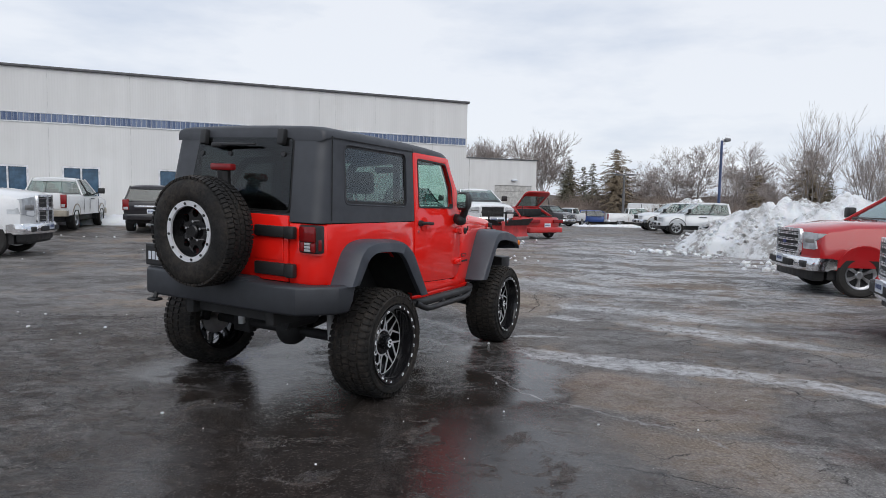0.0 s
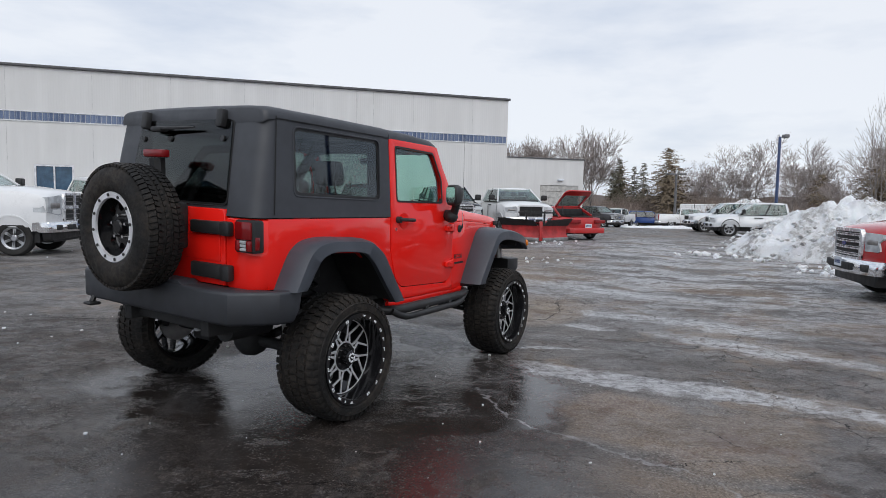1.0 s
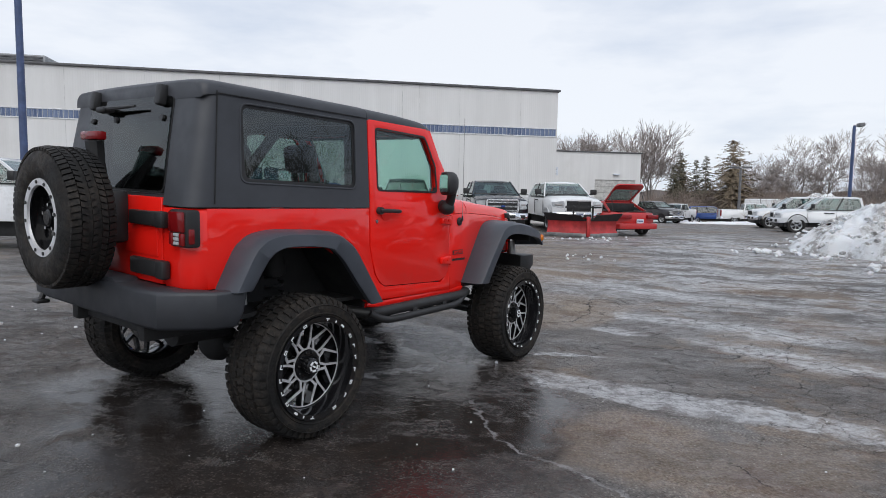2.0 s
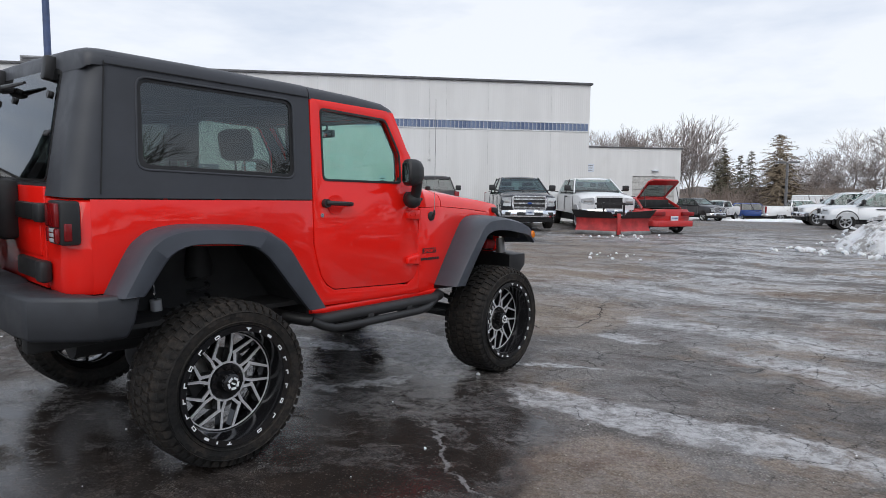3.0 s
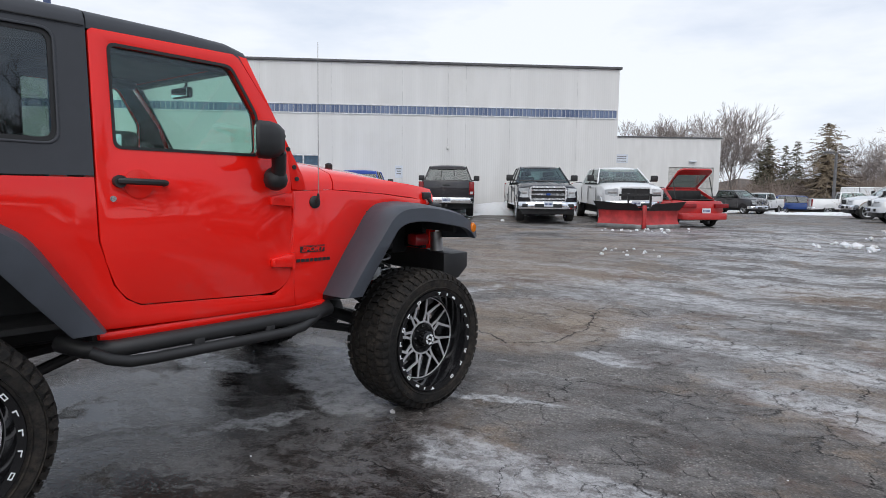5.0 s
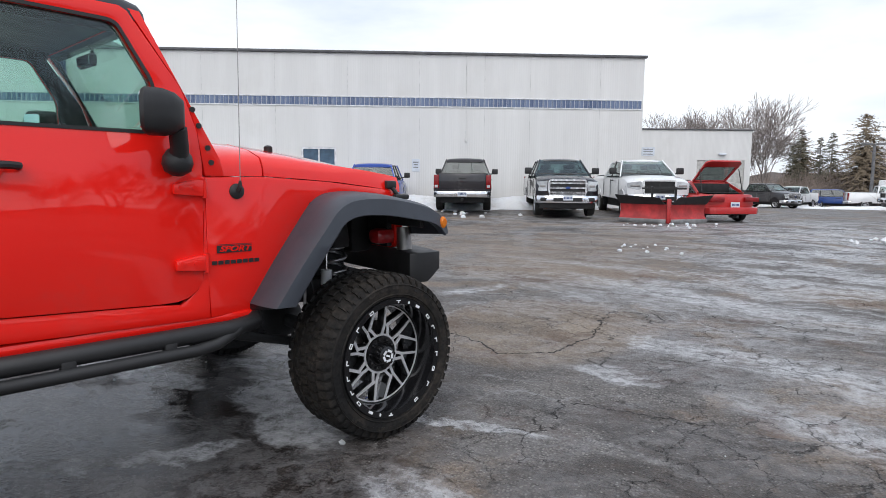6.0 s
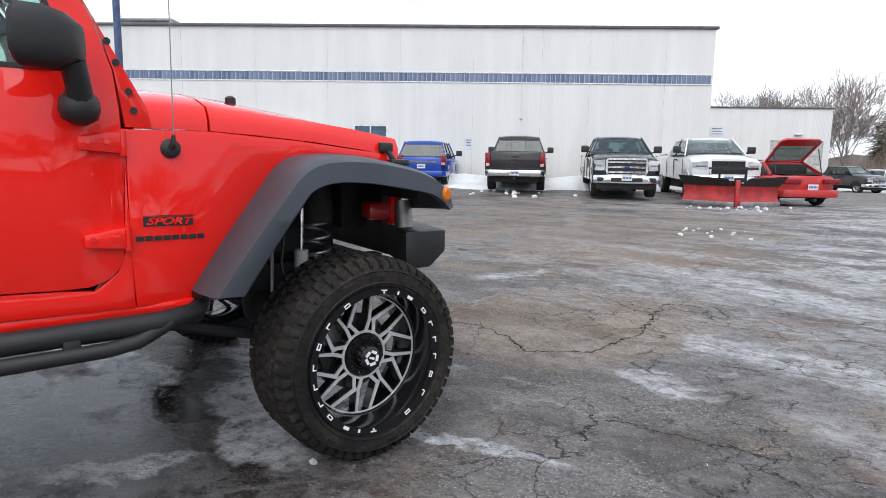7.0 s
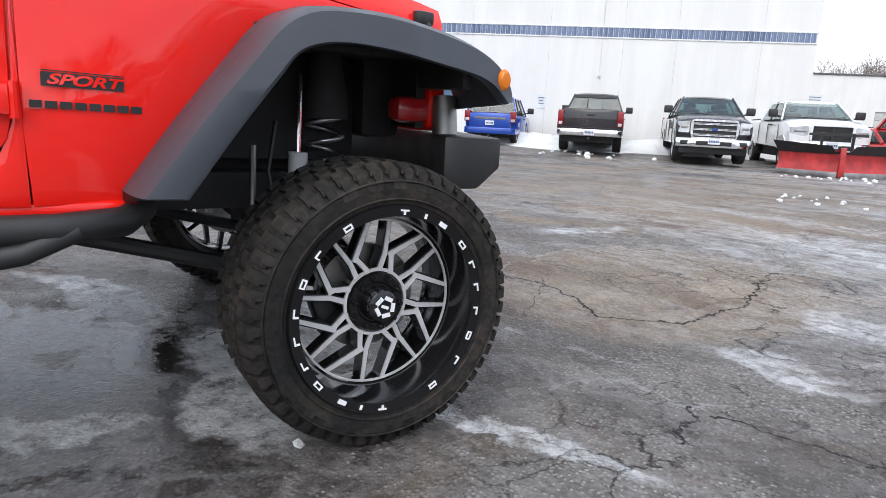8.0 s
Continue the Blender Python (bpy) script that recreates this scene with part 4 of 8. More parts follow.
    for s in (-1, 1):
        for xx in ([-0.15 + (cab[0] + cab[1]) / 2 + 0.35] + ([cab[0] + 0.35] if cab[1] - cab[0] > 2.2 else [])):
            bm = box(BM(), xx - 0.09, xx + 0.06, s * 0.42 - 0.25, s * 0.42 + 0.25, belt, belt + 0.22, 0.04)
            box(bm, xx - 0.06, xx + 0.04, s * 0.42 - 0.13, s * 0.42 + 0.13, belt + 0.24, belt + 0.42, 0.04)
            part("seat", bm, SEAT, v)
    part("dashboard", box(BM(), cab[1] - 0.5, cab[1] - 0.1, -wb_ + 0.08, wb_ - 0.08, belt, belt + 0.09, 0.03), BLACK, v)
    # nose
    gz0, gz1 = lowz + 0.24, nose - 0.04
    if kind == "coupe":
        gz0, gz1 = lowz + 0.12, lowz + 0.22

    def ybox(x0, x1, a, b, z0, z1, r=0.0):
        """A box that follows the plan curve of the nose."""
        bb = BM()
        n_ = max(2, int(abs(b - a) / 0.12))
        rr_ = [[(x0, a + (b - a) * i / n_, z0), (x1, a + (b - a) * i / n_, z0), (x1, a + (b - a) * i / n_, z1), (x0, a + (b - a) * i / n_, z1)] for i in range(n_ + 1)]
        loft(bb, rr_)
        return shaped(bb)

    gp = part("grille", ybox(xf - 0.085, xf - 0.035, -grille_w, grille_w, gz0, gz1), DEEP, v, "dark grille with bright bars")
    if style == "cross":
        part("grille_bar", ybox(xf - 0.04, xf + 0.0, -0.035, 0.035, gz0 + 0.01, gz1 - 0.01), grille_mat, gp)
        zc = gz0 + (gz1 - gz0) * 0.52
        part("grille_bar", ybox(xf - 0.04, xf - 0.004, -grille_w + 0.02, -0.037, zc - 0.035, zc + 0.035), grille_mat, gp)
        part("grille_bar", ybox(xf - 0.04, xf - 0.004, 0.037, grille_w - 0.02, zc - 0.035, zc + 0.035), grille_mat, gp)
        for i in range(6):
            z = gz0 + (gz1 - gz0) * (i + 0.5) / 6
            part("grille_bar", ybox(xf - 0.036, xf - 0.022, -grille_w + 0.03, grille_w - 0.03, z - 0.006, z + 0.006), BLACK if grille_mat != BRIGHT else STEEL, gp)
    else:
        for i in range(bars):
            z = gz0 + (gz1 - gz0) * (i + 0.5) / bars
            for dz in ((-0.026, -0.004), (0.01, 0.022)):
                part("grille_bar", ybox(xf - 0.036, xf - 0.012, -grille_w + 0.03, grille_w - 0.03, z + dz[0], z + dz[1]), grille_mat, gp)
        if bars:
            bb = lathe(BM(), [(0.0, 0.012), (0.075, 0.008), (0.085, 0.0)], 20, Matrix.Translation((xf - 0.006, 0, (gz0 + gz1) / 2)) @ pose(0, 0, 0, 90, 0, 90) @ Matrix.Diagonal((1, 0.45, 1, 1)))
            part("grille_mark", bb, NAVY, gp, "plain oval mark")
    if bars:
        surround = grille_mat if style != "cross" else (paint_m if grille_mat != BRIGHT else BRIGHT)
        part("grille_bar", ybox(xf - 0.07, xf - 0.004, -grille_w + 0.04, grille_w - 0.04, gz1 - 0.01, gz1 + 0.045), surround, gp)
        part("grille_bar", ybox(xf - 0.07, xf - 0.004, -grille_w + 0.04, grille_w - 0.04, gz0 - 0.045, gz0 + 0.01), surround, gp)
        for s in (-1, 1):
            q = [(grille_w - 0.045, gz1 + 0.045), (grille_w - 0.01, gz1 + 0.02), (grille_w + 0.03, gz1 - 0.08), (grille_w + 0.02, gz0 + 0.1), (grille_w - 0.03, gz0 - 0.03), (grille_w - 0.05, gz0 - 0.045), (grille_w - 0.04, gz0 + 0.03), (grille_w - 0.04, gz1 - 0.03)]
            part("grille_bar", shaped(loft(BM(), [[(x_, s * a, b) for a, b in q] for x_ in (xf - 0.07, xf - 0.004)])), surround, gp)
    for s in (-1, 1):
        y0, y1 = grille_w + 0.05, min(W - 0.005, grille_w + 0.05 + lamp_w)
        lz0, lz1 = (gz0 + 0.12, gz1 - 0.01) if kind != "coupe" else (hood - 0.2, hood - 0.14)
        if kind == "pickup" and style != "cross":
            q = [(y0, lz1), (y1, lz1 - 0.02), (y1, lz1 - 0.09), (y1 - 0.07, (lz0 + lz1) / 2), (y1 - 0.03, lz0 + 0.02), (y1 - 0.08, lz0), (y0, lz0), (y0, (lz0 + lz1) / 2)]
        else:
            q = [(y0, lz1 - 0.02), (y0 + 0.05, lz1), (y1, lz1 - 0.05), (y1, lz0 + 0.08), (y0 + 0.12, lz0), (y0, lz0 + 0.03)]
        bb = shaped(loft(BM(), [[(x_ - 0.16 * max(0.0, (a - y0) / max(0.05, y1 - y0)) ** 2 * (x_ < xf - 0.1), s * a, b) for a, b in q] for x_ in (xf - 0.26, xf - 0.07, xf - 0.045)]))
        hl = part("headlamp", bb, LAMP_CLEAR, v)
        part("lamp_bezel", shaped(box(BM(), xf - 0.12, xf - 0.038, min(s * (y0 + 0.05), s * (y1 - 0.08)), max(s * (y0 + 0.05), s * (y1 - 0.08)), lz0 + (lz1 - lz0) * 0.35, lz0 + (lz1 - lz0) * 0.62, 0.02)), STEEL, hl)
    bz = lowz - 0.02
    plan = [(-W - 0.004, -0.30), (-W - 0.002, -0.12), (-W + 0.05, -0.03), (-0.62, 0.02), (-0.3, 0.045), (0, 0.05), (0.3, 0.045), (0.62, 0.02), (W - 0.05, -0.03), (W + 0.002, -0.12), (W + 0.004, -0.30)]
    prof_b = [(0.0, 0.03), (0.035, 0.0), (0.05, 0.10), (0.03, 0.19), (0.0, 0.23)]
    bb = BM()
    loft(bb, [[(xf + d + dx - 0.04, y_, bz + z_) for dx, z_ in prof_b] + [(xf + d - 0.14, y_, bz + 0.21), (xf + d - 0.14, y_, bz + 0.03)] for y_, d in plan])
    for q in bb.verts:
        q.co.x -= 0.10 * (q.co.y / W) ** 2
    fbm = part("front_bumper", bb, bumper_mat, v, sharp=50)
    for s in (-1, 1):
        part("fog_lamp", box(BM(), xf - 0.16, xf - 0.03, min(s * 0.64, s * 0.86), max(s * 0.64, s * 0.86), bz + 0.05, bz + 0.17, 0.02), BLACK, fbm)
    part("bumper_opening", box(BM(), xf + 0.0, xf + 0.066, -0.46, 0.46, bz + 0.05, bz + 0.17, 0.015), DEEP, fbm)
    part("air_dam", shaped(box(BM(), xf - 0.3, xf - 0.06, -W + 0.08, W - 0.08, bz - 0.19, bz + 0.02, 0.03)), BLACK, v)
    for s in (-1, 1):
        part("wiper", beam(BM(), (cab[1] + 0.03, s * 0.1 + 0.3, belt + 0.045), (cab[1] - 0.04, s * 0.1 - 0.3, belt + 0.075), 0.02, 0.02), BLACK, v)
    # tail
    if kind == "pickup":
        part("tailgate", box(BM(), xr - 0.022, xr + 0.03, -W + 0.2, W - 0.2, lowz + 0.24, rear_top - 0.015, 0.015), paint_m, v)
        # thin dark sheet on the solid bed top stands in for its shaded inside
        part("bed_rail", box(BM(), xr + 0.1, cab[0] - 0.08, -W + 0.16, W - 0.16, rear_top - 0.004, rear_top + 0.004), DEEP, v, "dark sheet standing in for the shaded open bed")
        part("tailgate_handle", box(BM(), xr - 0.035, xr - 0.02, -0.12, 0.12, rear_top - 0.2, rear_top - 0.14, 0.008), BLACK, v)
        tz0, tz1, ty0 = lowz + 0.28, rear_top - 0.05, W - 0.19
    elif kind == "coupe":
        tz0, tz1, ty0 = belt - 0.26, belt - 0.12, 0.35
    else:
        tz0, tz1, ty0 = belt - 0.32, belt + 0.06, W - 0.22
        bm = box(BM(), xr - 0.025, xr + 0.02, -W + 0.18, W - 0.18, lowz + 0.18, belt - 0.03, 0.02)
        part("tailgate", bm, paint_m, v)
        part("gate_trim", box(BM(), xr - 0.045, xr - 0.022, -0.55, 0.55, belt - 0.22, belt - 0.15, 0.008), bumper_mat, v)
    for s in (-1, 1):
        tl = part("tail_lamp", box(BM(), xr - 0.03, xr + 0.10, min(s * ty0, s * (W - 0.012)), max(s * ty0, s * (W - 0.012)), tz0, tz1, 0.02), LAMP_RED, v)
        if kind != "coupe":
            part("reverse_lens", box(BM(), xr - 0.034, xr - 0.02, min(s * (ty0 + 0.03), s * (W - 0.05)), max(s * (ty0 + 0.03), s * (W - 0.05)), tz0 + 0.03, tz0 + 0.12), LAMP_CLEAR, tl)
    plan = [(xr + 0.25, -W - 0.002), (xr + 0.0, -W + 0.02), (xr - 0.11, -W + 0.15), (xr - 0.13, 0), (xr - 0.11, W - 0.15), (xr + 0.0, W - 0.02), (xr + 0.25, W + 0.002), (xr + 0.25, 0)]
    bm = bev(loft(BM(), [[(a, b, z) for a, b in plan] for z in (lowz - 0.02, lowz + 0.19)]), 0.025, 2)
    rb = part("rear_bumper", bm, bumper_mat if kind == "pickup" else paint_m, v)
    if plate:
        for xx, d, z in ((xf + 0.066, 1, bz + 0.09), (xr - 0.135 if kind == "pickup" else xr - 0.05, -1, lowz + 0.02 if kind == "pickup" else belt - 0.42)):
            np_ = part("number_plate", box(BM(), min(xx, xx + d * 0.008), max(xx, xx + d * 0.008), -0.155, 0.155, z - 0.005, z + 0.15), PLATE_WHITE, v)
            bm = BM()
            for i in range(6):
                box(bm, min(xx + d * 0.009, xx + d * 0.011), max(xx + d * 0.009, xx + d * 0.011), -0.125 + 0.043 * i, -0.095 + 0.043 * i, z + 0.04, z + 0.10)
            part("plate_bars", bm, PLATE_INK, np_)
    part("hitch", box(BM(), xr - 0.2, xr + 0.2, -0.04, 0.04, lowz - 0.14, lowz - 0.06, 0.01), BLACK, rb)
    if rack:
        for s in (-1, 1):
            part("roof_rail", tube(BM(), [(tops[-1] + 0.1, s * (wt - 0.08), H - 0.02), (tops[-1] + 0.2, s * (wt - 0.08), H + 0.04), (tops[1] - 0.2, s * (wt - 0.08), H + 0.04), (tops[1] - 0.1, s * (wt - 0.08), H - 0.02)], 0.018, 8), BLACK, v)
    return v


def from_front(px, py, rz, d):
    """The origin of a vehicle whose point d ahead of its middle lies at (px, py)."""
    return px - d * math.cos(radians(rz)), py - d * math.sin(radians(rz))


# row along the wall
x, y = from_front(-1.4, 25.2, -73, 1.84)
vehicle("pickup_truck", "dark slate crew-cab pickup with bright chrome barred grille", "pickup truck", x, y, -73, DARK_GREY, bars=3, grille_w=0.6, lamp_w=0.32)
x, y = from_front(1.35, 26.35, -72, 1.84)
vehicle("pickup_truck", "white pickup truck with a red snow plow on its nose", "pickup truck", x, y, -72, WHITE, style="cross", bars=3, grille_mat=BLACK, grille_w=0.52, lamp_w=0.42, H=1.97, hood=1.34, belt=1.38, zb=0.55)
x, y = from_front(-5.12, 25.75, 106, -1.75)
vehicle("pickup_truck", "black pickup truck with chrome rear bumper parked nose to the wall", "pickup truck", x, y, 106, BLACK_PAINT, glass=GLASS_TINT, wb=3.5, cab=(-0.75, 1.25), top=(-0.62, 0.55), H=1.92, hood=1.2, belt=1.27, zb=0.52)
x, y = from_front(-8.95, 26.2, 108, -1.35)
vehicle("suv", "bright blue compact crossover parked nose to the wall", "suv", x, y, 108, BLUE, kind="suv", wb=2.7, fo=0.9, ro=0.85, W=0.93, H=1.68, hood=1.05, belt=1.08, zb=0.38, cab=(-2.05, 0.95), top=(-1.75, 0.25), wheel=CAR_WHEEL, R=0.36, bars=3, bumper_mat=GREY_PLASTIC, pillars=(0.27, 0.62), glass=GLASS_TINT)
x, y = from_front(-14.4, 21.75, 107, -1.75)
vehicle("pickup_truck", "white extended-cab pickup with tan lower trim parked nose to the wall", "pickup truck", x, y, 107, WHITE, wb=3.5, cab=(-0.85, 1.25), top=(-0.72, 0.45), H=1.88, hood=1.2, belt=1.25, zb=0.52, lower=plastic("tan_trim", (0.3, 0.25, 0.19), 0.5), bumper_mat=plastic("tan_bumper", (0.34, 0.3, 0.24), 0.45), pillars=(0.4,))
x, y = from_front(-10.9, 22.6, 110, -1.42)
vehicle("suv", "black full-size suv with chrome tailgate strip parked nose to the wall", "suv", x, y, 110, BLACK_PAINT, kind="suv", wb=2.85, fo=0.9, ro=0.95, W=0.95, H=1.66, hood=1.05, belt=1.08, zb=0.45, cab=(-2.2, 1.0), top=(-1.95, 0.25), bumper_mat=CHROME, pillars=(0.27, 0.62), glass=GLASS_TINT, wheel=TRUCK_WHEEL, R=0.385)
x, y = from_front(-10.65, 14.6, 16, 1.9)
vehicle("pickup_truck", "white heavy-duty pickup with chrome bumper and black crosshair grille", "pickup truck", x, y, 16, WHITE, wb=3.8, style="cross", bars=2, grille_w=0.5, lamp_w=0.46, H=2.14, hood=1.54, belt=1.52, zb=0.56)
# trucks by the snow pile
x, y = from_front(7.44, 12.03, 172, 1.84)
vehicle("pickup_truck", "red crew-cab pickup with chrome barred grille and alloy wheels", "pickup truck", x, y, 172, RED_TRUCK, bars=4, grille_w=0.56, lamp_w=0.38, hood=1.3, belt=1.33)
x, y = from_front(5.5, 7.8, 160, 2.79)
vehicle("pickup_truck", "dark pickup with a bright barred grille beside the red one", "pickup truck", x, y, 160, DARK_GREY, bars=4, grille_w=0.6)
x, y = from_front(12.2, 35.0, 175, 1.75)
vehicle("pickup_truck", "silver-white crew-cab pickup with black wheel trims", "pickup truck", x, y, 175, SILVER, wb=3.5, W=0.95, style="cross", bars=2, grille_mat=BLACK, bumper_mat=SILVER, lower=BLACK, H=1.80, hood=1.12, belt=1.16, zb=0.52, grille_w=0.42, lamp_w=0.4)
x, y = from_front(12.5, 40.0, 176, 1.75)
vehicle("pickup_truck", "tan and white pickup behind the silver one", "pickup truck", x, y, 176, SILVER, wb=3.5, W=0.95, style="cross", bars=2, grille_mat=BLACK, bumper_mat=CHROME, H=1.82, hood=1.12, belt=1.16, zb=0.52, lower=plastic("tan_cladding", (0.3, 0.25, 0.19), 0.5))
# far row at the lot's edge
vehicle("pickup_truck", "dark pickup far off at the lot's edge", "pickup truck", 9.0, 60.0, -50, BLACK_PAINT)
vehicle("suv", "dark blue suv parked side-on at the lot's edge", "suv", 16.7, 73.0, -6, NAVY, kind="suv", wb=3.0, fo=0.9, ro=1.1, W=0.98, H=1.85, hood=1.12, belt=1.15, cab=(-2.3, 1.0), top=(-2.1, 0.3), pillars=(0.27, 0.62), glass=GLASS_TINT, wheel=TRUCK_WHEEL, R=0.385)
vehicle("pickup_truck", "white pickup far off at the lot's edge", "pickup truck", 18.2, 62.6, -4, WHITE)
vehicle("van", "long white cargo van at the lot's edge", "van", 22.7, 69.2, -14, WHITE, panel=True, kind="suv", wb=3.9, fo=0.8, ro=1.7, W=1.02, H=2.6, hood=1.25, belt=1.3, cab=(-3.55, 1.9), top=(-3.5, 1.0), pillars=(0.3, 0.72), glass=GLASS_TINT)
vehicle("pickup_truck", "pale pickup far off in the lot", "pickup truck", 12.3, 68.0, -120, WHITE)
# red coupe with its hatch up
x, y = from_front(3.45, 26.1, 121, -1.225)
coupe = vehicle("coupe", "red hatchback coupe with its rear hatch raised", "car", x, y, 121, RED_CAR, kind="coupe", wb=2.45, fo=0.85, ro=0.75, W=0.86, H=1.30, hood=0.86, belt=0.90, zb=0.28, cab=(-1.25, 0.85), top=(-0.55, 0.15), wheel=CAR_WHEEL, R=0.315, bars=0, bumper_mat=RED_CAR, pillars=(0.6,), hatch=True)
hm = Matrix.Translation((-0.55, 0, 1.27)) @ pose(0, 0, 0, 0, 38, 0)
outl = fillet([(0.0, -0.6), (-0.98, -0.64), (-1.08, -0.54), (-1.08, 0.54), (-0.98, 0.64), (0.0, 0.6)], 0.06)
inl = fillet([(-0.07, -0.545), (-0.8, -0.565), (-0.8, 0.565), (-0.07, 0.545)], 0.07)
bm = plate(BM(), outl, [inl], lambda a, b, d: (a, b, -d), 0.05)
bmesh.ops.transform(bm, matrix=hm, verts=bm.verts)
ht = part("hatch", bm, RED_CAR, coupe, "raised red rear hatch")
bm = plate(BM(), inl, [], lambda a, b, d: (a, b, -0.02 - d), 0.006)
bmesh.ops.transform(bm, matrix=hm, verts=bm.verts)
part("hatch_glass", bm, GLASS_TINT, ht, shadow=False)
for s in (-1, 1):
    part("gas_strut", tube(BM(), [hm @ Vector((-0.7, s * 0.7, -0.05)), (-1.35, s * 0.72, 0.92)], 0.016, 8), BLACK, ht)
# dark sheet over the closed deck imitates the shade inside the open hatch
bm = box(BM(), -1.85, -0.7, -0.7, 0.7, 0.902, 0.915)
box(bm, -0.75, -0.7, -0.68, 0.68, 0.9, 1.2, 0.02)
part("cargo_bay", bm, DEEP, coupe, "dark sheet and panel standing in for the shaded cargo opening")

# V-shaped snow plow before the white truck
plow = thing("snow_plow", pose(1.93, 23.85, gz(1.9, 23.9), 0, 0, -80), "scuffed red two-wing snow plow with black deflectors", "snow plow")
for s, ln in ((-1, 1.55), (1, 1.42)):
    t = pose(0, 0, 0, 0, 0, s * 33)
    rings = []
    for w in (0.03, 0.35, 0.7, 1.0):
        rings.append([(0.16 - 0.2 * math.cos(radians(a)) + 0.02, s * w * ln, 0.12 + 0.46 * k) for k, a in ((0, 60), (0.25, 25), (0.5, 5), (0.75, -10), (1.0, -35))] + [(0.13 - 0.2 * math.cos(radians(a)), s * w * ln, 0.12 + 0.46 * k) for k, a in ((1.0, -35), (0.75, -10), (0.5, 5), (0.25, 25), (0, 60))])
    bm = loft(BM(), rings)
    bmesh.ops.transform(bm, matrix=t, verts=bm.verts)
    wing = part("wing", bm, PLOW_RED, plow, "scuffed red plow wing")
    bm = box(BM(), 0.05, 0.1, min(s * 0.03, s * ln), max(s * 0.03, s * ln), 0.0, 0.14, 0.005)
    bmesh.ops.transform(bm, matrix=t, verts=bm.verts)
    part("cutting_edge", bm, STEEL, wing)
    bm = plate(BM(), [(0.1, 0.575), (ln, 0.575), (ln + 0.08, 0.86), (0.2, 0.78)], [], lambda a, b, d: (0.03 + (b - 0.575) * 0.7 + d, s * a, b), 0.02)
    bmesh.ops.transform(bm, matrix=t, verts=bm.verts)
    part("deflector", bm, BLACK, wing, "black rubber snow deflector")
    for yy in (0.3, 0.7, 1.1, 1.4):
        bm = beam(BM(), (-0.08, s * yy, 0.1), (-0.05, s * yy, 0.56), 0.04, 0.08, (0, 1, 0))
        bmesh.ops.transform(bm, matrix=t, verts=bm.verts)
        part("rib", bm, PLOW_RED, wing)
part("centre_post", box(BM(), -0.02, 0.1, -0.06, 0.06, 0.02, 0.74, 0.02), PLOW_RED, plow)
part("push_frame", bev(loft(BM(), [[(-0.12, -0.06, 0.25), (-0.12, 0.06, 0.25), (-0.12, 0.06, 0.4), (-0.12, -0.06, 0.4)], [(-1.0, -0.4, 0.3), (-1.0, 0.4, 0.3), (-1.0, 0.4, 0.45), (-1.0, -0.4, 0.45)]]), 0.02, 2), BLACK, plow)
for s in (-1, 1):
    part("lift_tower", beam(BM(), (-0.95, s * 0.35, 0.4), (-0.9, s * 0.35, 1.1), 0.06, 0.08), BLACK, plow)
part("lift_bar", beam(BM(), (-0.9, -0.66, 1.05), (-0.9, 0.66, 1.05), 0.06, 0.06, (1, 0, 0)), BLACK, plow)
# ---- the lifted red off-roader: local x forwards from the rear axle, y to its left ----
JEEP = pose(-1.2026, 5.2068, 0, 0, 0, 64.112)
def smooth_rows(rows, n=4):
    """Rows of numbers joined by a smooth curve, n steps between each two."""
    out = []
    for i in range(len(rows) - 1):
        a, b, c, d = rows[max(0, i - 1)], rows[i], rows[i + 1], rows[min(len(rows) - 1, i + 2)]
        for k in range(n):
            t = k / n
            out.append(tuple(0.5 * (2 * q + (r - p) * t + (2 * p - 5 * q + 4 * r - w) * t * t + (3 * q - p - 3 * r + w) * t ** 3) for p, q, r, w in zip(a, b, c, d)))
    return out + [tuple(rows[-1])]


jeep = thing("off_road_car", JEEP, "red lifted two-door off-roader with black hardtop, black flares and huge tyres", "car")
WHEELBASE, HUB_Z, HUB_Y = 2.424, 0.437, 0.87


def side_y(a, b):
    """Half width of the body: upright below the belt, leaning in above it."""
    return 0.77 if b <= 1.41 else 0.77 - 0.055 * (b - 1.41)


def front_y(a, b):
    return 0.77 - 0.15 * max(0.0, a - 1.6) / 1.1


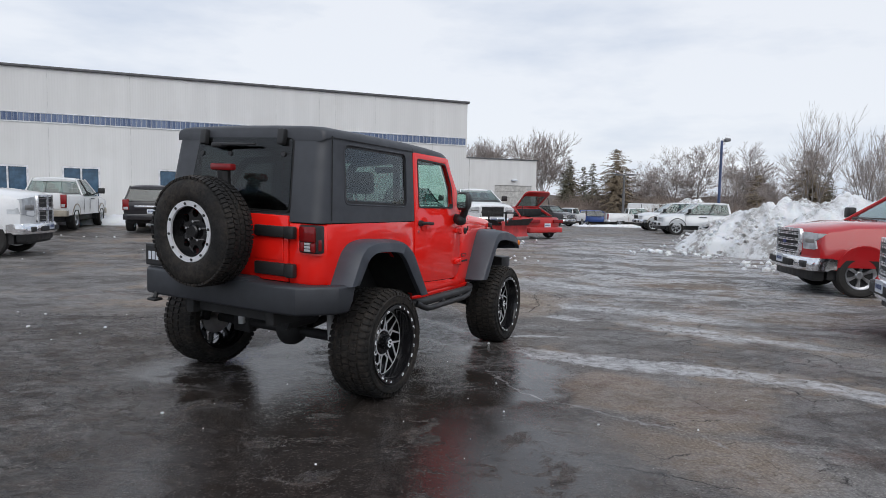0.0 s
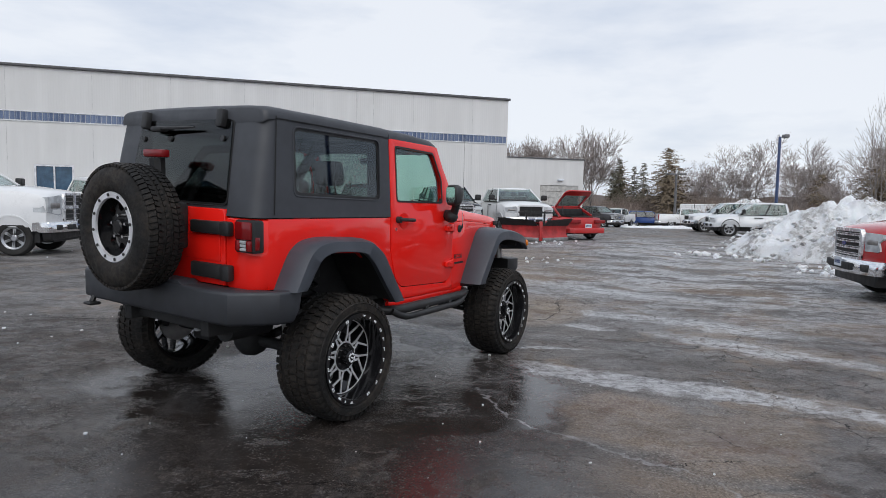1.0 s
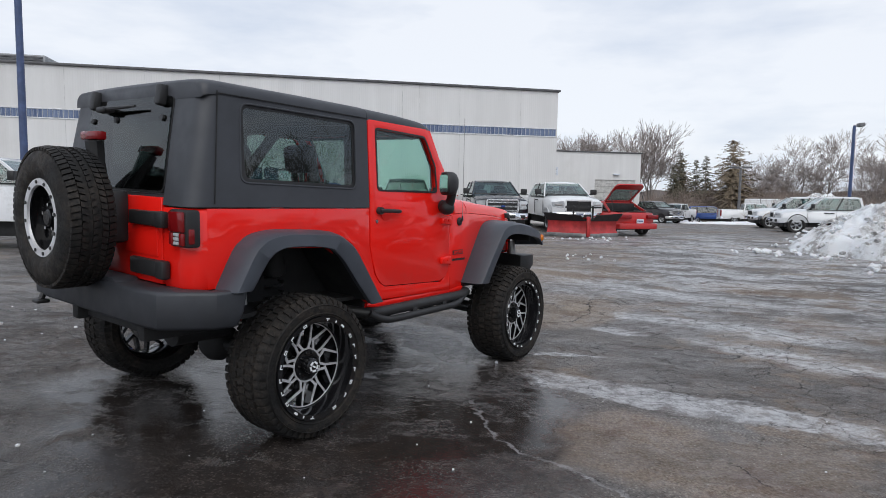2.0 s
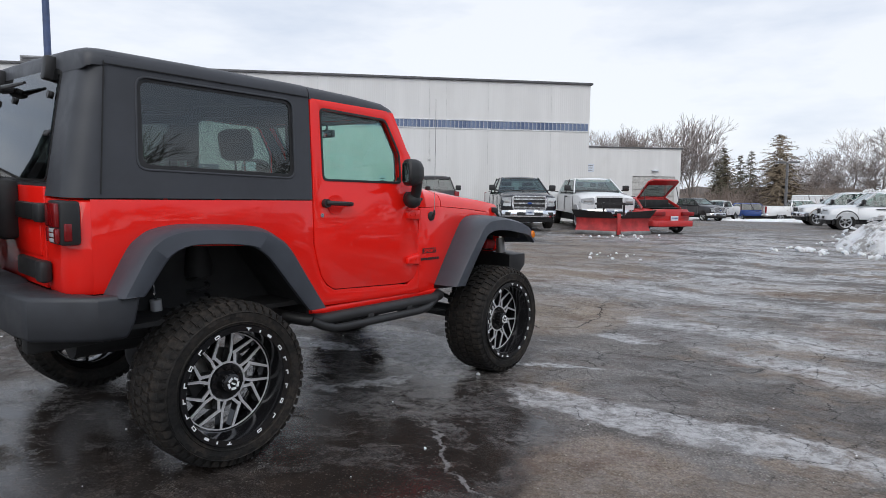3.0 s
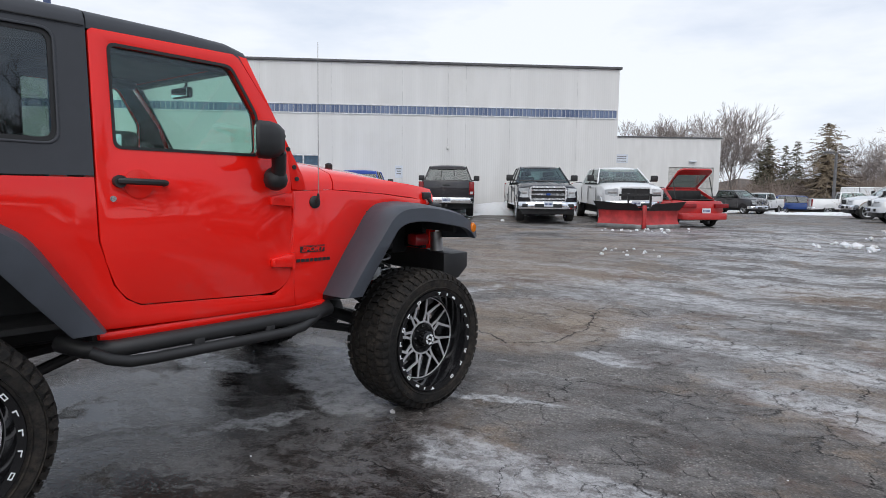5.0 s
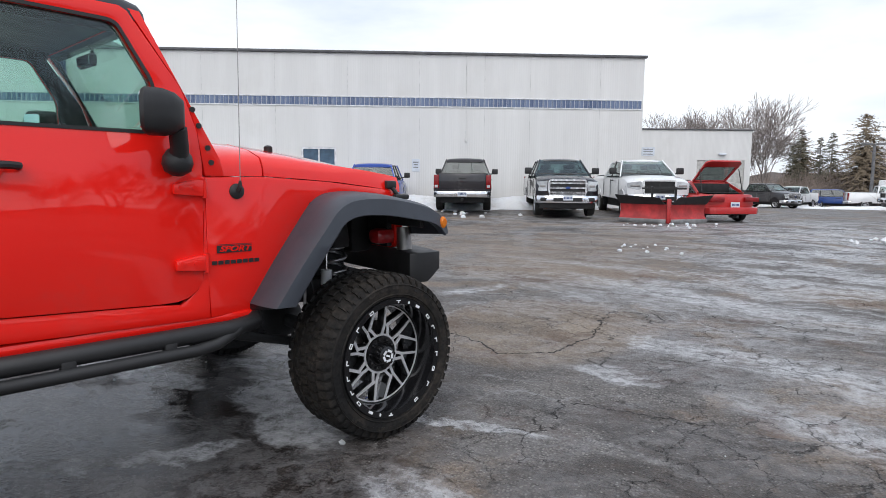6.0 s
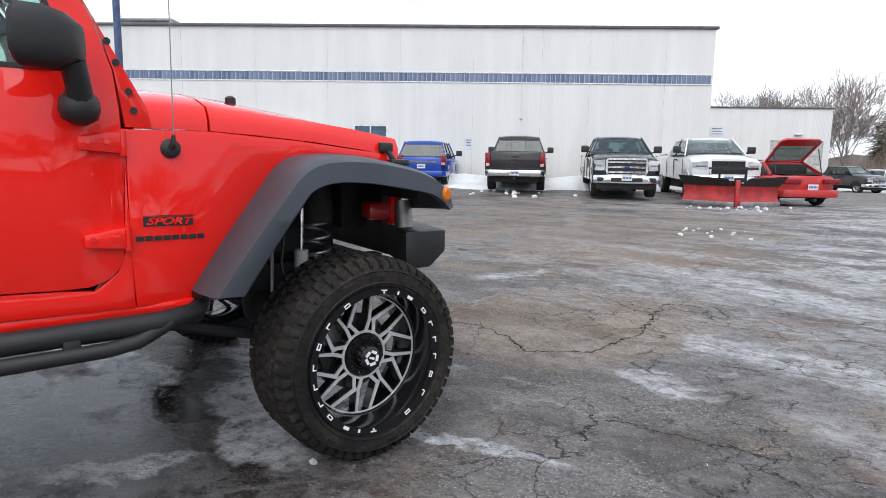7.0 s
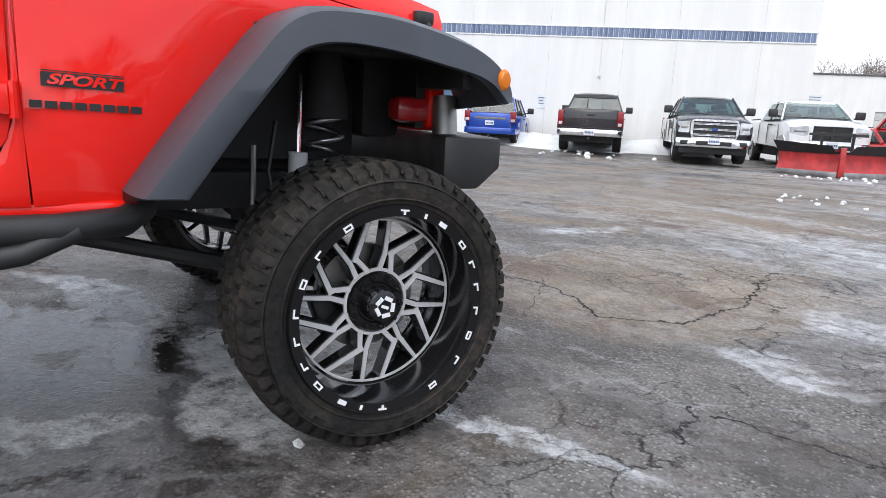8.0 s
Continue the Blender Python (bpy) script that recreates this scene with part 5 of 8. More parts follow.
ARCH_R = [(0.60, 0.757), (0.50, 0.85), (0.37, 1.06), (0.24, 1.15), (-0.18, 1.172), (-0.29, 1.13), (-0.40, 0.975)]
for s in (-1, 1):
    # rear quarter and sill
    out = [(-0.60, 0.975), (-0.60, 1.405), (0.628, 1.398), (0.634, 1.134), (0.685, 0.942), (0.734, 0.877), (0.793, 0.843), (1.36, 0.818), (1.452, 0.808), (1.522, 0.864), (1.549, 0.933),
           (1.560, 1.20), (1.563, 1.20), (1.572, 0.735)] + ARCH_R
    bm = plate(BM(), out, [], xzmap(s, 0.77), 0.03)
    bev(bm, 0.006, 2, 60)
    part("quarter_panel", bm, RED, jeep)
    # front side panel under the hood line
    out = [(1.576, 0.735), (1.566, 0.93), (1.568, 1.343), (1.85, 1.347), (2.25, 1.322), (2.72, 1.275), (2.72, 1.225), (2.40, 1.245), (2.24, 1.24), (2.16, 1.215), (2.10, 1.165), (2.03, 1.08), (1.90, 0.92), (1.79, 0.735)]
    bm = plate(BM(), out, [], xzmap(s, front_y), 0.03)
    bev(bm, 0.006, 2, 60)
    part("front_side_panel", bm, RED, jeep)
    part("door_post", box(BM(), 1.535, 1.60, min(s * 0.725, s * 0.757), max(s * 0.725, s * 0.757), 0.82, 1.345, 0.004), RED, jeep)
    # rolled sill edge
    part("sill", box(BM(), 0.62, 1.80, min(s * 0.70, s * 0.765), max(s * 0.70, s * 0.765), 0.70, 0.745, 0.015), RED, jeep)
    # door
    skin = [(0.634, 1.99), (0.634, 1.40), (0.640, 1.134), (0.66, 1.04), (0.69, 0.945), (0.712, 0.908), (0.738, 0.88), (0.765, 0.861), (0.795, 0.848), (1.36, 0.823), (1.43, 0.824), (1.475, 0.835), (1.512, 0.858), (1.536, 0.892), (1.547, 0.94), (1.555, 1.345),
            (1.553, 1.402), (1.54, 1.53), (1.485, 1.70), (1.295, 1.975), (1.265, 1.992), (0.65, 2.002)]
    upper = [(0.634, 1.402), (1.553, 1.402), (1.54, 1.53), (1.485, 1.70), (1.295, 1.975), (1.265, 1.992), (0.65, 2.002), (0.634, 1.99)]
    hole = fillet([(0.718, 1.53), (1.372, 1.525), (1.368, 1.71), (1.245, 1.925), (0.714, 1.942)], 0.03)
    bm = plate(BM(), skin, [hole], xzmap(s, lambda a, b: side_y(a, b) + 0.006), 0.04)
    bev(bm, 0.006, 2, 60)
    door = part("door", bm, RED, jeep)
    bm = plate(BM(), upper, [hole], xzmap(s, lambda a, b: side_y(a, b) - 0.038), 0.008)
    part("door_trim", bm, BLACK, door, "black inner door trim")
    seal = [(0.706, 1.517), (1.385, 1.511), (1.38, 1.714), (1.252, 1.938), (0.702, 1.955)]
    bm = plate(BM(), fillet(seal, 0.035), [hole], xzmap(s, lambda a, b: side_y(a, b) + 0.009), 0.03)
    part("window_seal", bm, BLACK, door, "black rubber window seal")
    bm = plate(BM(), hole, [], xzmap(s, lambda a, b: side_y(a, b) - 0.012), 0.004)
    part("door_glass", bm, GLASS_CLEAR, door, "clear greenish side window", shadow=False)
    # door handle: two mounts and a bar over a dished plate
    bm = BM()
    disc(bm, (0.80, s * 0.7765, 1.372), (0, s, 0), 0.062, 0.003, 24)
    part("handle_dish", bm, RED, door)
    bm = BM()
    tube(bm, [(0.712, s * 0.778, 1.382), (0.715, s * 0.812, 1.383), (0.74, s * 0.822, 1.383), (0.875, s * 0.822, 1.378), (0.9, s * 0.812, 1.376), (0.903, s * 0.778, 1.375)], 0.014, 8)
    disc(bm, (0.718, s * 0.776, 1.382), (0, s, 0), 0.026, 0.03, 16)
    part("door_handle", bm, BLACK, door, "black bar handle")
    bm = disc(BM(), (0.694, s * 0.776, 1.309), (0, s, 0), 0.013, 0.006, 14)
    part("lock", bm, CHROME, door, "chrome lock cylinder")
    # exposed hinges
    for z in (1.298, 0.982):
        out = [(1.425, z + 0.018), (1.52, z + 0.034), (1.548, z + 0.034), (1.548, z - 0.036), (1.425, z - 0.026)]
        bm = plate(BM(), out, [], xzmap(s, 0.800), 0.026)
        bev(bm, 0.007, 2, 40)
        tube(bm, [(1.555, s * 0.786, z - 0.042), (1.555, s * 0.786, z + 0.04)], 0.012, 10)
        for x in (1.45, 1.505):
            disc(bm, (x, s * 0.799, z + 0.002), (0, s, 0), 0.009, 0.006, 10)
        part("hinge", bm, RED, jeep)
    # hard top side with its window
    side = [(-0.555, 1.412), (0.626, 1.404), (0.626, 2.0), (0.626, 2.035), (-0.50, 2.055)]
    qh = fillet([(-0.382, 1.552), (0.502, 1.532), (0.506, 1.968), (-0.366, 1.978)], 0.05)
    bm = plate(BM(), side, [qh], xzmap(s, lambda a, b: side_y(a, b) + 0.004), 0.045)
    top_side = part("hardtop_side", bm, HARDTOP, jeep, "matte black hardtop side")
    rim = fillet([(-0.393, 1.541), (0.513, 1.521), (0.517, 1.979), (-0.377, 1.989)], 0.058)
    bm = plate(BM(), rim, [qh], xzmap(s, lambda a, b: side_y(a, b) + 0.0085), 0.02)
    part("window_rim", bev(bm, 0.004, 2, 50), HARDTOP, top_side, "raised moulded edge of the window opening")
    gask = fillet([(-0.353, 1.571), (0.486, 1.55), (0.491, 1.951), (-0.349, 1.961)], 0.04)
    bm = plate(BM(), qh, [gask], xzmap(s, lambda a, b: side_y(a, b) - 0.0045), 0.004)
    part("gasket", bm, BLACK, top_side)
    bm = plate(BM(), qh, [], xzmap(s, lambda a, b: side_y(a, b) - 0.0088), 0.005)
    part("quarter_glass", bm, GLASS_TINT, top_side, "dark tinted side window", shadow=False)
    bm = beam(BM(), (-0.556, s * 0.7775, 1.43), (-0.512, s * 0.7465, 2.03), 0.006, 0.004, (0, 1, 0))
    part("seam", bm, DEEP, top_side)
    bm = beam(BM(), (-0.51, s * 0.7475, 2.018), (0.62, s * 0.748, 2.005), 0.006, 0.004, (0, 1, 0))
    part("seam", bm, DEEP, top_side)
    # rounded rear corner post of the top
    rings = []
    for z, xr, ys in ((1.412, -0.70, 0.774), (1.55, -0.675, 0.766), (1.80, -0.628, 0.752), (2.0, -0.588, 0.742), (2.055, -0.572, 0.736)):
        c = []
        for w in (0, 18, 36, 54, 72, 90):
            c.append((xr + 0.10 - 0.10 * math.sin(radians(w)), s * (ys - 0.09 + 0.09 * math.cos(radians(w))), z))
        yin = 0.515 if z < 1.5 else 0.515 - 0.06 * (z - 1.5) / 0.55
        rings.append([(xr + 0.15, s * ys, z), *c, (xr, s * yin, z), (xr + 0.05, s * yin, z), (xr + 0.15, s * (ys - 0.05), z)])
    part("rear_post", loft(BM(), rings), HARDTOP, jeep, "matte black rounded hardtop post", sharp=50)
    # red rear corner below the top
    rings = []
    for z in (0.975, 1.0, 1.39, 1.403):
        k = 0.01 if z in (0.975, 1.403) else 0.0
        c = [(-0.70 + k + 0.10 - 0.10 * math.sin(radians(w)), s * (0.77 - k - 0.10 + 0.10 * math.cos(radians(w))), z) for w in (0, 18, 36, 54, 72, 90)]
        rings.append([*c, (-0.70 + k, s * 0.518, z), (-0.66, s * 0.518, z), (-0.60, s * 0.73, z)])
    part("rear_corner", loft(BM(), rings), RED, jeep, sharp=50)
    # tail lamp wrapped round the corner
    bm = BM()
    box(bm, -0.728, -0.645, min(s * 0.622, s * 0.787), max(s * 0.622, s * 0.787), 1.203, 1.398, 0.014)
    tl = part("tail_lamp", bm, BLACK, jeep, "square tail lamp in a black housing")
    for ya, yb_, za, zb_, mat, nm in ((0.636, 0.772, 1.282, 1.388, LAMP_RED, "brake_lens"), (0.636, 0.676, 1.214, 1.279, LAMP_RED, "corner_lens"), (0.733, 0.772, 1.214, 1.279, LAMP_RED, "corner_lens")):
        part(nm, box(BM(), -0.742, -0.722, min(s * ya, s * yb_), max(s * ya, s * yb_), za, zb_, 0.008), mat, tl)
    for k_ in range(3):
        part("reverse_lens", box(BM(), -0.741, -0.722, min(s * 0.679, s * 0.73), max(s * 0.679, s * 0.73), 1.215 + 0.022 * k_, 1.233 + 0.022 * k_, 0.004), LAMP_CLEAR, tl)
    part("side_lens", box(BM(), -0.716, -0.684, min(s * 0.782, s * 0.793), max(s * 0.782, s * 0.793), 1.222, 1.30, 0.005), LAMP_RED, tl)
    # inner wheel housings
    bm = box(BM(), -0.55, 0.62, min(s * 0.50, s * 0.738), max(s * 0.50, s * 0.738), 1.185, 1.22, 0.01)
    box(bm, -0.62, -0.56, min(s * 0.42, s * 0.738), max(s * 0.42, s * 0.738), 0.9, 1.22)
    box(bm, 0.60, 0.64, min(s * 0.30, s * 0.738), max(s * 0.30, s * 0.738), 0.70, 1.22)
    box(bm, -0.6, 0.64, min(s * 0.42, s * 0.45), max(s * 0.42, s * 0.45), 0.78, 1.22)
    part("wheel_housing", bm, DEEP, jeep)
    bm = BM()
    box(bm, 1.78, 2.72, min(s * 0.38, s * 0.64), max(s * 0.38, s * 0.64), 1.17, 1.20, 0.01)
    box(bm, 2.02, 2.70, min(s * 0.60, s * 0.70), max(s * 0.60, s * 0.70), 1.205, 1.23, 0.01)
    box(bm, 2.705, 2.74, min(s * 0.38, s * 0.86), max(s * 0.38, s * 0.86), 1.08, 1.19, 0.01)
    box(bm, 1.74, 1.79, min(s * 0.32, s * 0.72), max(s * 0.32, s * 0.72), 0.74, 1.18)
    box(bm, 1.78, 2.45, min(s * 0.38, s * 0.41), max(s * 0.38, s * 0.41), 0.82, 1.18)
    part("fender_liner", bm, DEEP, jeep)
    # flares: swept section, body edge to outer lip
    rear = [(-0.560, 0.965, -0.470, 0.972, 0.0), (-0.545, 1.0, -0.45, 0.985, 1), (-0.452, 1.17, -0.37, 1.10, 1), (-0.40, 1.225, -0.325, 1.15, 1), (-0.335, 1.262, -0.27, 1.178, 1), (-0.20, 1.283, -0.19, 1.192, 1),
            (0.0, 1.277, -0.02, 1.186, 1), (0.2, 1.262, 0.12, 1.165, 1), (0.30, 1.215, 0.19, 1.13, 1), (0.385, 1.147, 0.25, 1.078, 1), (0.50, 0.97, 0.36, 0.94, 1), (0.625, 0.778, 0.49, 0.782, 1)]
    front = [(1.765, 0.772, 1.875, 0.772, 1), (1.90, 0.955, 2.00, 0.945, 1), (2.03, 1.115, 2.10, 1.07, 1), (2.10, 1.20, 2.15, 1.13, 1), (2.16, 1.247, 2.21, 1.158, 1), (2.24, 1.27, 2.29, 1.168, 1),
             (2.40, 1.275, 2.42, 1.162, 1), (2.56, 1.255, 2.56, 1.142, 1), (2.69, 1.222, 2.70, 1.118, 1), (2.775, 1.18, 2.765, 1.09, 1), (2.83, 1.12, 2.80, 1.06, 1), (2.85, 1.055, 2.815, 1.045, 1)]
    rear, front = smooth_rows(rear), smooth_rows(front)
    strip = [[(xo * 0.45 + xi * 0.55, s * 0.87, zo * 0.45 + zi * 0.55), (xo * 0.45 + xi * 0.55, s * 0.46, zo * 0.45 + zi * 0.55), (xo * 0.38 + xi * 0.62, s * 0.46, zo * 0.38 + zi * 0.62), (xo * 0.38 + xi * 0.62, s * 0.87, zo * 0.38 + zi * 0.62)] for xo, zo, xi, zi, _ in rear]
    part("arch_liner", loft(BM(), strip), DEEP, jeep, "black inner arch liner")
    for name, prof, yb in (("rear_flare", rear, lambda x: 0.768), ("front_flare", front, lambda x: front_y(x, 0) - 0.004 if x < 2.7 else 0.60)):
        rings = []
        for xo, zo, xi, zi, _ in prof:
            y0 = yb(xo)
            m1 = (xo * 0.86 + xi * 0.14, zo * 0.86 + zi * 0.14 - 0.0)
            rings.append([(xo, s * y0, zo), (xo * 0.97 + xi * 0.03, s * (y0 + (0.905 - y0) * 0.55), zo * 0.985 + zi * 0.015), (m1[0], s * 0.912, m1[1]), (xo * 0.72 + xi * 0.28, s * 0.942, zo * 0.72 + zi * 0.28),
                          (xi, s * 0.953, zi), (xi + (xi - xo) * 0.12, s * 0.945, zi - 0.004), (xi + (xi - xo) * 0.1, s * 0.90, zi + 0.004), (xo * 0.7 + xi * 0.3, s * 0.89, zo * 0.7 + zi * 0.3 - 0.01), (xo, s * y0, zo - 0.035)])
        part(name, loft(BM(), rings), FLARE, jeep, "matte dark grey plastic wheel flare", sharp=48)
    # amber marker on the front flare's nose
    bm = BM()
    lathe(bm, [(0.0, 0.012), (0.02, 0.01), (0.028, 0.0), (0.028, -0.01)], 18, Matrix.Translation((2.795, s * 0.951, 1.112)) @ pose(0, 0, 0, -90 if s > 0 else 90, 0, 0) @ Matrix.Diagonal((0.8, 1.15, 1, 1)))
    part("side_marker", bm, LAMP_AMBER, jeep, "amber oval marker lamp")
    # mirror
    bm = BM()
    rings = []
    for x, k in ((1.30, 0.86), (1.315, 1.0), (1.375, 1.0), (1.42, 0.86), (1.45, 0.58)):
        c = []
        for i in range(16):
            w = 2 * math.pi * (i + 0.5) / 16
            cx, cz = math.cos(w), math.sin(w)
            f = 1 / max(abs(cx), abs(cz)) ** 0.72
            c.append((x - 0.02 - cx * f * 0.038 * k, s * (0.915 + cx * f * 0.078 * k), 1.585 + cz * f * 0.088 * k))
        rings.append(c)
    loft(bm, rings)
    tube(bm, [(1.41, s * 0.90, 1.53), (1.425, s * 0.875, 1.46), (1.43, s * 0.85, 1.42)], [0.036, 0.036, 0.04], 10)
    lathe(bm, [(0, 0.055), (0.035, 0.048), (0.055, 0.02), (0.06, -0.01), (0.05, -0.04), (0.02, -0.058), (0, -0.06)], 16, Matrix.Translation((1.43, s * 0.835, 1.405)))
    tube(bm, [(1.43, s * 0.84, 1.405), (1.45, s * 0.775, 1.41)], [0.045, 0.05], 12)
    mirror = part("wing_mirror", bm, BLACK, jeep, "black plastic wing mirror", sharp=45)
    bm = plate(BM(), fillet([(0.858, 1.52), (0.972, 1.52), (0.972, 1.65), (0.858, 1.65)], 0.02), [], lambda a, b, d: (1.276 - (a - 0.915) * 0.48 + d, s * a, b), 0.004)
    part("mirror_glass", bm, MIRROR, mirror)
    # windshield pillar with its bolts
    bm = BM()
    outp = [(1.572, 1.35), (1.655, 1.35), (1.64, 1.42), (1.345, 1.985), (1.302, 1.99), (1.495, 1.70), (1.548, 1.53)]
    plate(bm, outp, [], xzmap(s, lambda a, b: 0.76 - 0.055 * max(0, b - 1.35)), 0.07)
    bev(bm, 0.012, 2, 40)
    pil = part("windshield_pillar", bm, RED, jeep)
    bm = plate(BM(), outp, [], xzmap(s, lambda a, b: 0.688 - 0.055 * max(0, b - 1.35)), 0.008)
    part("pillar_trim", bm, BLACK, pil, "black inner pillar trim")
    for x, z in ((1.532, 1.622), (1.555, 1.557), (1.588, 1.466), (1.60, 1.405)):
        yb = 0.76 - 0.055 * (z - 1.35)
        part("bolt", disc(BM(), (x, s * (yb - 0.002), z), (0, s, 0), 0.012, 0.009, 8), BLACK, pil)
    # step bar: long tube, lower step hoop and brackets
    bm = BM()
    tube(bm, [(0.50, s * 0.66, 0.70), (0.56, s * 0.80, 0.69), (0.66, s * 0.85, 0.69), (1.62, s * 0.85, 0.695), (1.76, s * 0.80, 0.70), (1.82, s * 0.66, 0.71)], 0.037, 12)
    sb = part("step_bar", bm, BLACK, jeep, "textured black tubular side step", sharp=60)
    bm = tube(BM(), [(0.56, s * 0.845, 0.69), (0.62, s * 0.872, 0.656), (0.70, s * 0.88, 0.632), (0.80, s * 0.88, 0.628), (1.46, s * 0.88, 0.634), (1.55, s * 0.876, 0.646), (1.66, s * 0.85, 0.69)], 0.026, 10)
    part("step_hoop", bm, BLACK, sb, sharp=60)
    for x in (1.0, 1.36):
        part("step_strut", box(BM(), x - 0.025, x + 0.025, min(s * 0.845, s * 0.885), max(s * 0.845, s * 0.885), 0.63, 0.69, 0.006), BLACK, sb)
    for x in (0.78, 1.5):
        part("bracket", beam(BM(), (x, s * 0.84, 0.69), (x, s * 0.45, 0.72), 0.05, 0.012, (1, 0, 0)), BLACK, sb)

# roof of the hard top: crowned slab in two lengths with a seam
def roof_ring(x, half, ze, zc):
    pts = [(x, -half, ze - 0.05), (x, -half - 0.001, ze - 0.022), (x, -half + 0.008, ze + 0.002), (x, -half + 0.026, ze + 0.018), (x, -half + 0.065, ze + 0.03)]
    pts += [(x, y * half, zc - (zc - ze - 0.032) * y * y) for y in (-0.75, -0.4, 0, 0.4, 0.75)]
    pts += [(x, half - 0.065, ze + 0.03), (x, half - 0.026, ze + 0.018), (x, half - 0.008, ze + 0.002), (x, half + 0.001, ze - 0.022), (x, half, ze - 0.05)]
    return pts


part("hardtop_roof", loft(BM(), [roof_ring(-0.592, 0.715, 2.036, 2.074), roof_ring(-0.58, 0.732, 2.048, 2.088), roof_ring(-0.555, 0.740, 2.056, 2.1), roof_ring(-0.50, 0.743, 2.06, 2.108), roof_ring(0.1, 0.744, 2.056, 2.112), roof_ring(0.622, 0.744, 2.048, 2.104)]), HARDTOP, jeep, "matte black hardtop roof", sharp=50)
part("front_roof_panel", loft(BM(), [roof_ring(0.63, 0.742, 2.046, 2.10), roof_ring(1.0, 0.739, 2.034, 2.088), roof_ring(1.25, 0.733, 2.018, 2.066), roof_ring(1.345, 0.72, 1.994, 2.036), roof_ring(1.37, 0.705, 1.977, 2.0)]), HARDTOP, jeep, "matte black removable roof panel", sharp=50)
# rear face of the top
RX = lambda z: -0.70 + 0.19 * (z - 1.412)
rear_glass = fillet([(-0.505, 1.487), (0.505, 1.487), (0.462, 2.008), (-0.462, 2.008)], 0.04)
bm = plate(BM(), [(-0.514, 1.412), (0.514, 1.412), (0.514, 1.47), (-0.514, 1.47)], [], lambda a, b, d: (RX(b) + 0.01 + d, a, b), 0.04)
part("rear_lower_strip", bm, HARDTOP, jeep, "matte black strip under the rear window")
bm = plate(BM(), [(-0.57, 2.012), (0.57, 2.012), (0.62, 2.06), (-0.62, 2.06)], [], lambda a, b, d: (RX(b) - 0.004 + d, a, b), 0.05)
part("rear_header", bm, HARDTOP, jeep, "matte black strip over the rear window")
lift = part("rear_window", plate(BM(), rear_glass, [], lambda a, b, d: (RX(b) - 0.012 + d, a, b), 0.006), GLASS_REAR, jeep, "dark tinted lift-up rear window", shadow=False)
band = fillet([(-0.515, 1.475), (0.515, 1.475), (0.472, 2.018), (-0.472, 2.018)], 0.05)
inner = fillet([(-0.492, 1.50), (0.492, 1.50), (0.45, 1.995), (-0.45, 1.995)], 0.03)
part("glass_border", plate(BM(), band, [inner], lambda a, b, d: (RX(b) - 0.004 + d, a, b), 0.004), BLACK, lift)
for y in (-0.375, 0.40):
    bm = box(BM(), -0.642, -0.585, y - 0.03, y + 0.03, 1.952, 2.068, 0.012, 2)
    bmesh.ops.transform(bm, matrix=Matrix.Translation((-0.6, y, 2.0)) @ pose(0, 0, 0, 0, 8, 0) @ Matrix.Translation((0.6, -y, -2.0)), verts=bm.verts)
    part("glass_hinge", bm, BLACK, lift)
for y in (-0.40, 0.41, 0.12):
    part("glass_bolt", disc(BM(), (RX(1.885) - 0.01, y, 1.885), (-1, 0, 0.15), 0.018, 0.014, 14), BLACK, lift)
bm = tube(BM(), [(-0.632, 0.27, 1.945), (-0.66, 0.2, 1.952), (-0.655, -0.16, 1.955)], [0.018, 0.016, 0.007], 8)
box(bm, -0.68, -0.61, 0.16, 0.27, 1.93, 1.965, 0.012)
part("rear_wiper", bm, BLACK, lift)
# tailgate and its hinges
bm = plate(BM(), [(-0.508, 0.98), (0.508, 0.98), (0.508, 1.452), (-0.508, 1.452)], [], lambda a, b, d: (-0.704 + d, a, b), 0.05)
bev(bm, 0.008, 2, 60)
box(bm, -0.712, -0.70, -0.47, 0.44, 1.13, 1.29, 0.004)
gate = part("tailgate", bm, RED, jeep)
for z0, z1 in ((1.296, 1.376), (1.022, 1.114)):
    bm = box(BM(), -0.742, -0.703, -0.50, -0.22, z0, z1, 0.012)
    box(bm, -0.755, -0.703, -0.592, -0.508, z0 - 0.004, z1 + 0.004, 0.014)
    part("gate_hinge", bm, BLACK, gate, "heavy black tailgate hinge")
bm = box(BM(), -0.80, -0.70, -0.17, 0.17, 1.18, 1.48, 0.03)
part("spare_carrier", bm, BLACK, gate)
bm = tube(BM(), [(-0.78, 0.0, 1.45), (-0.80, 0.0, 1.62), (-0.81, 0.0, 1.75)], [0.05, 0.045, 0.05], 8)
bl = part("brake_light_stalk", bm, BLACK, gate)
part("high_brake_lamp", box(BM(), -0.845, -0.785, -0.1, 0.1, 1.752, 1.802, 0.012), LAMP_RED, bl, "red high brake lamp")
# plate bracket beside the spare, its writing as bars
bm = box(BM(), -0.79, -0.75, 0.54, 0.88, 0.985, 1.155, 0.008)
pb = part("plate_bracket", bm, BLACK, jeep)
part("number_plate", box(BM(), -0.799, -0.792, 0.56, 0.86, 1.0, 1.14), BLACK, pb)
bm = BM()
for i in range(6):
    box(bm, -0.803, -0.80, 0.59 + 0.042 * i, 0.62 + 0.042 * i, 1.035, 1.1)
part("plate_bars", bm, PLATE_WHITE, pb)
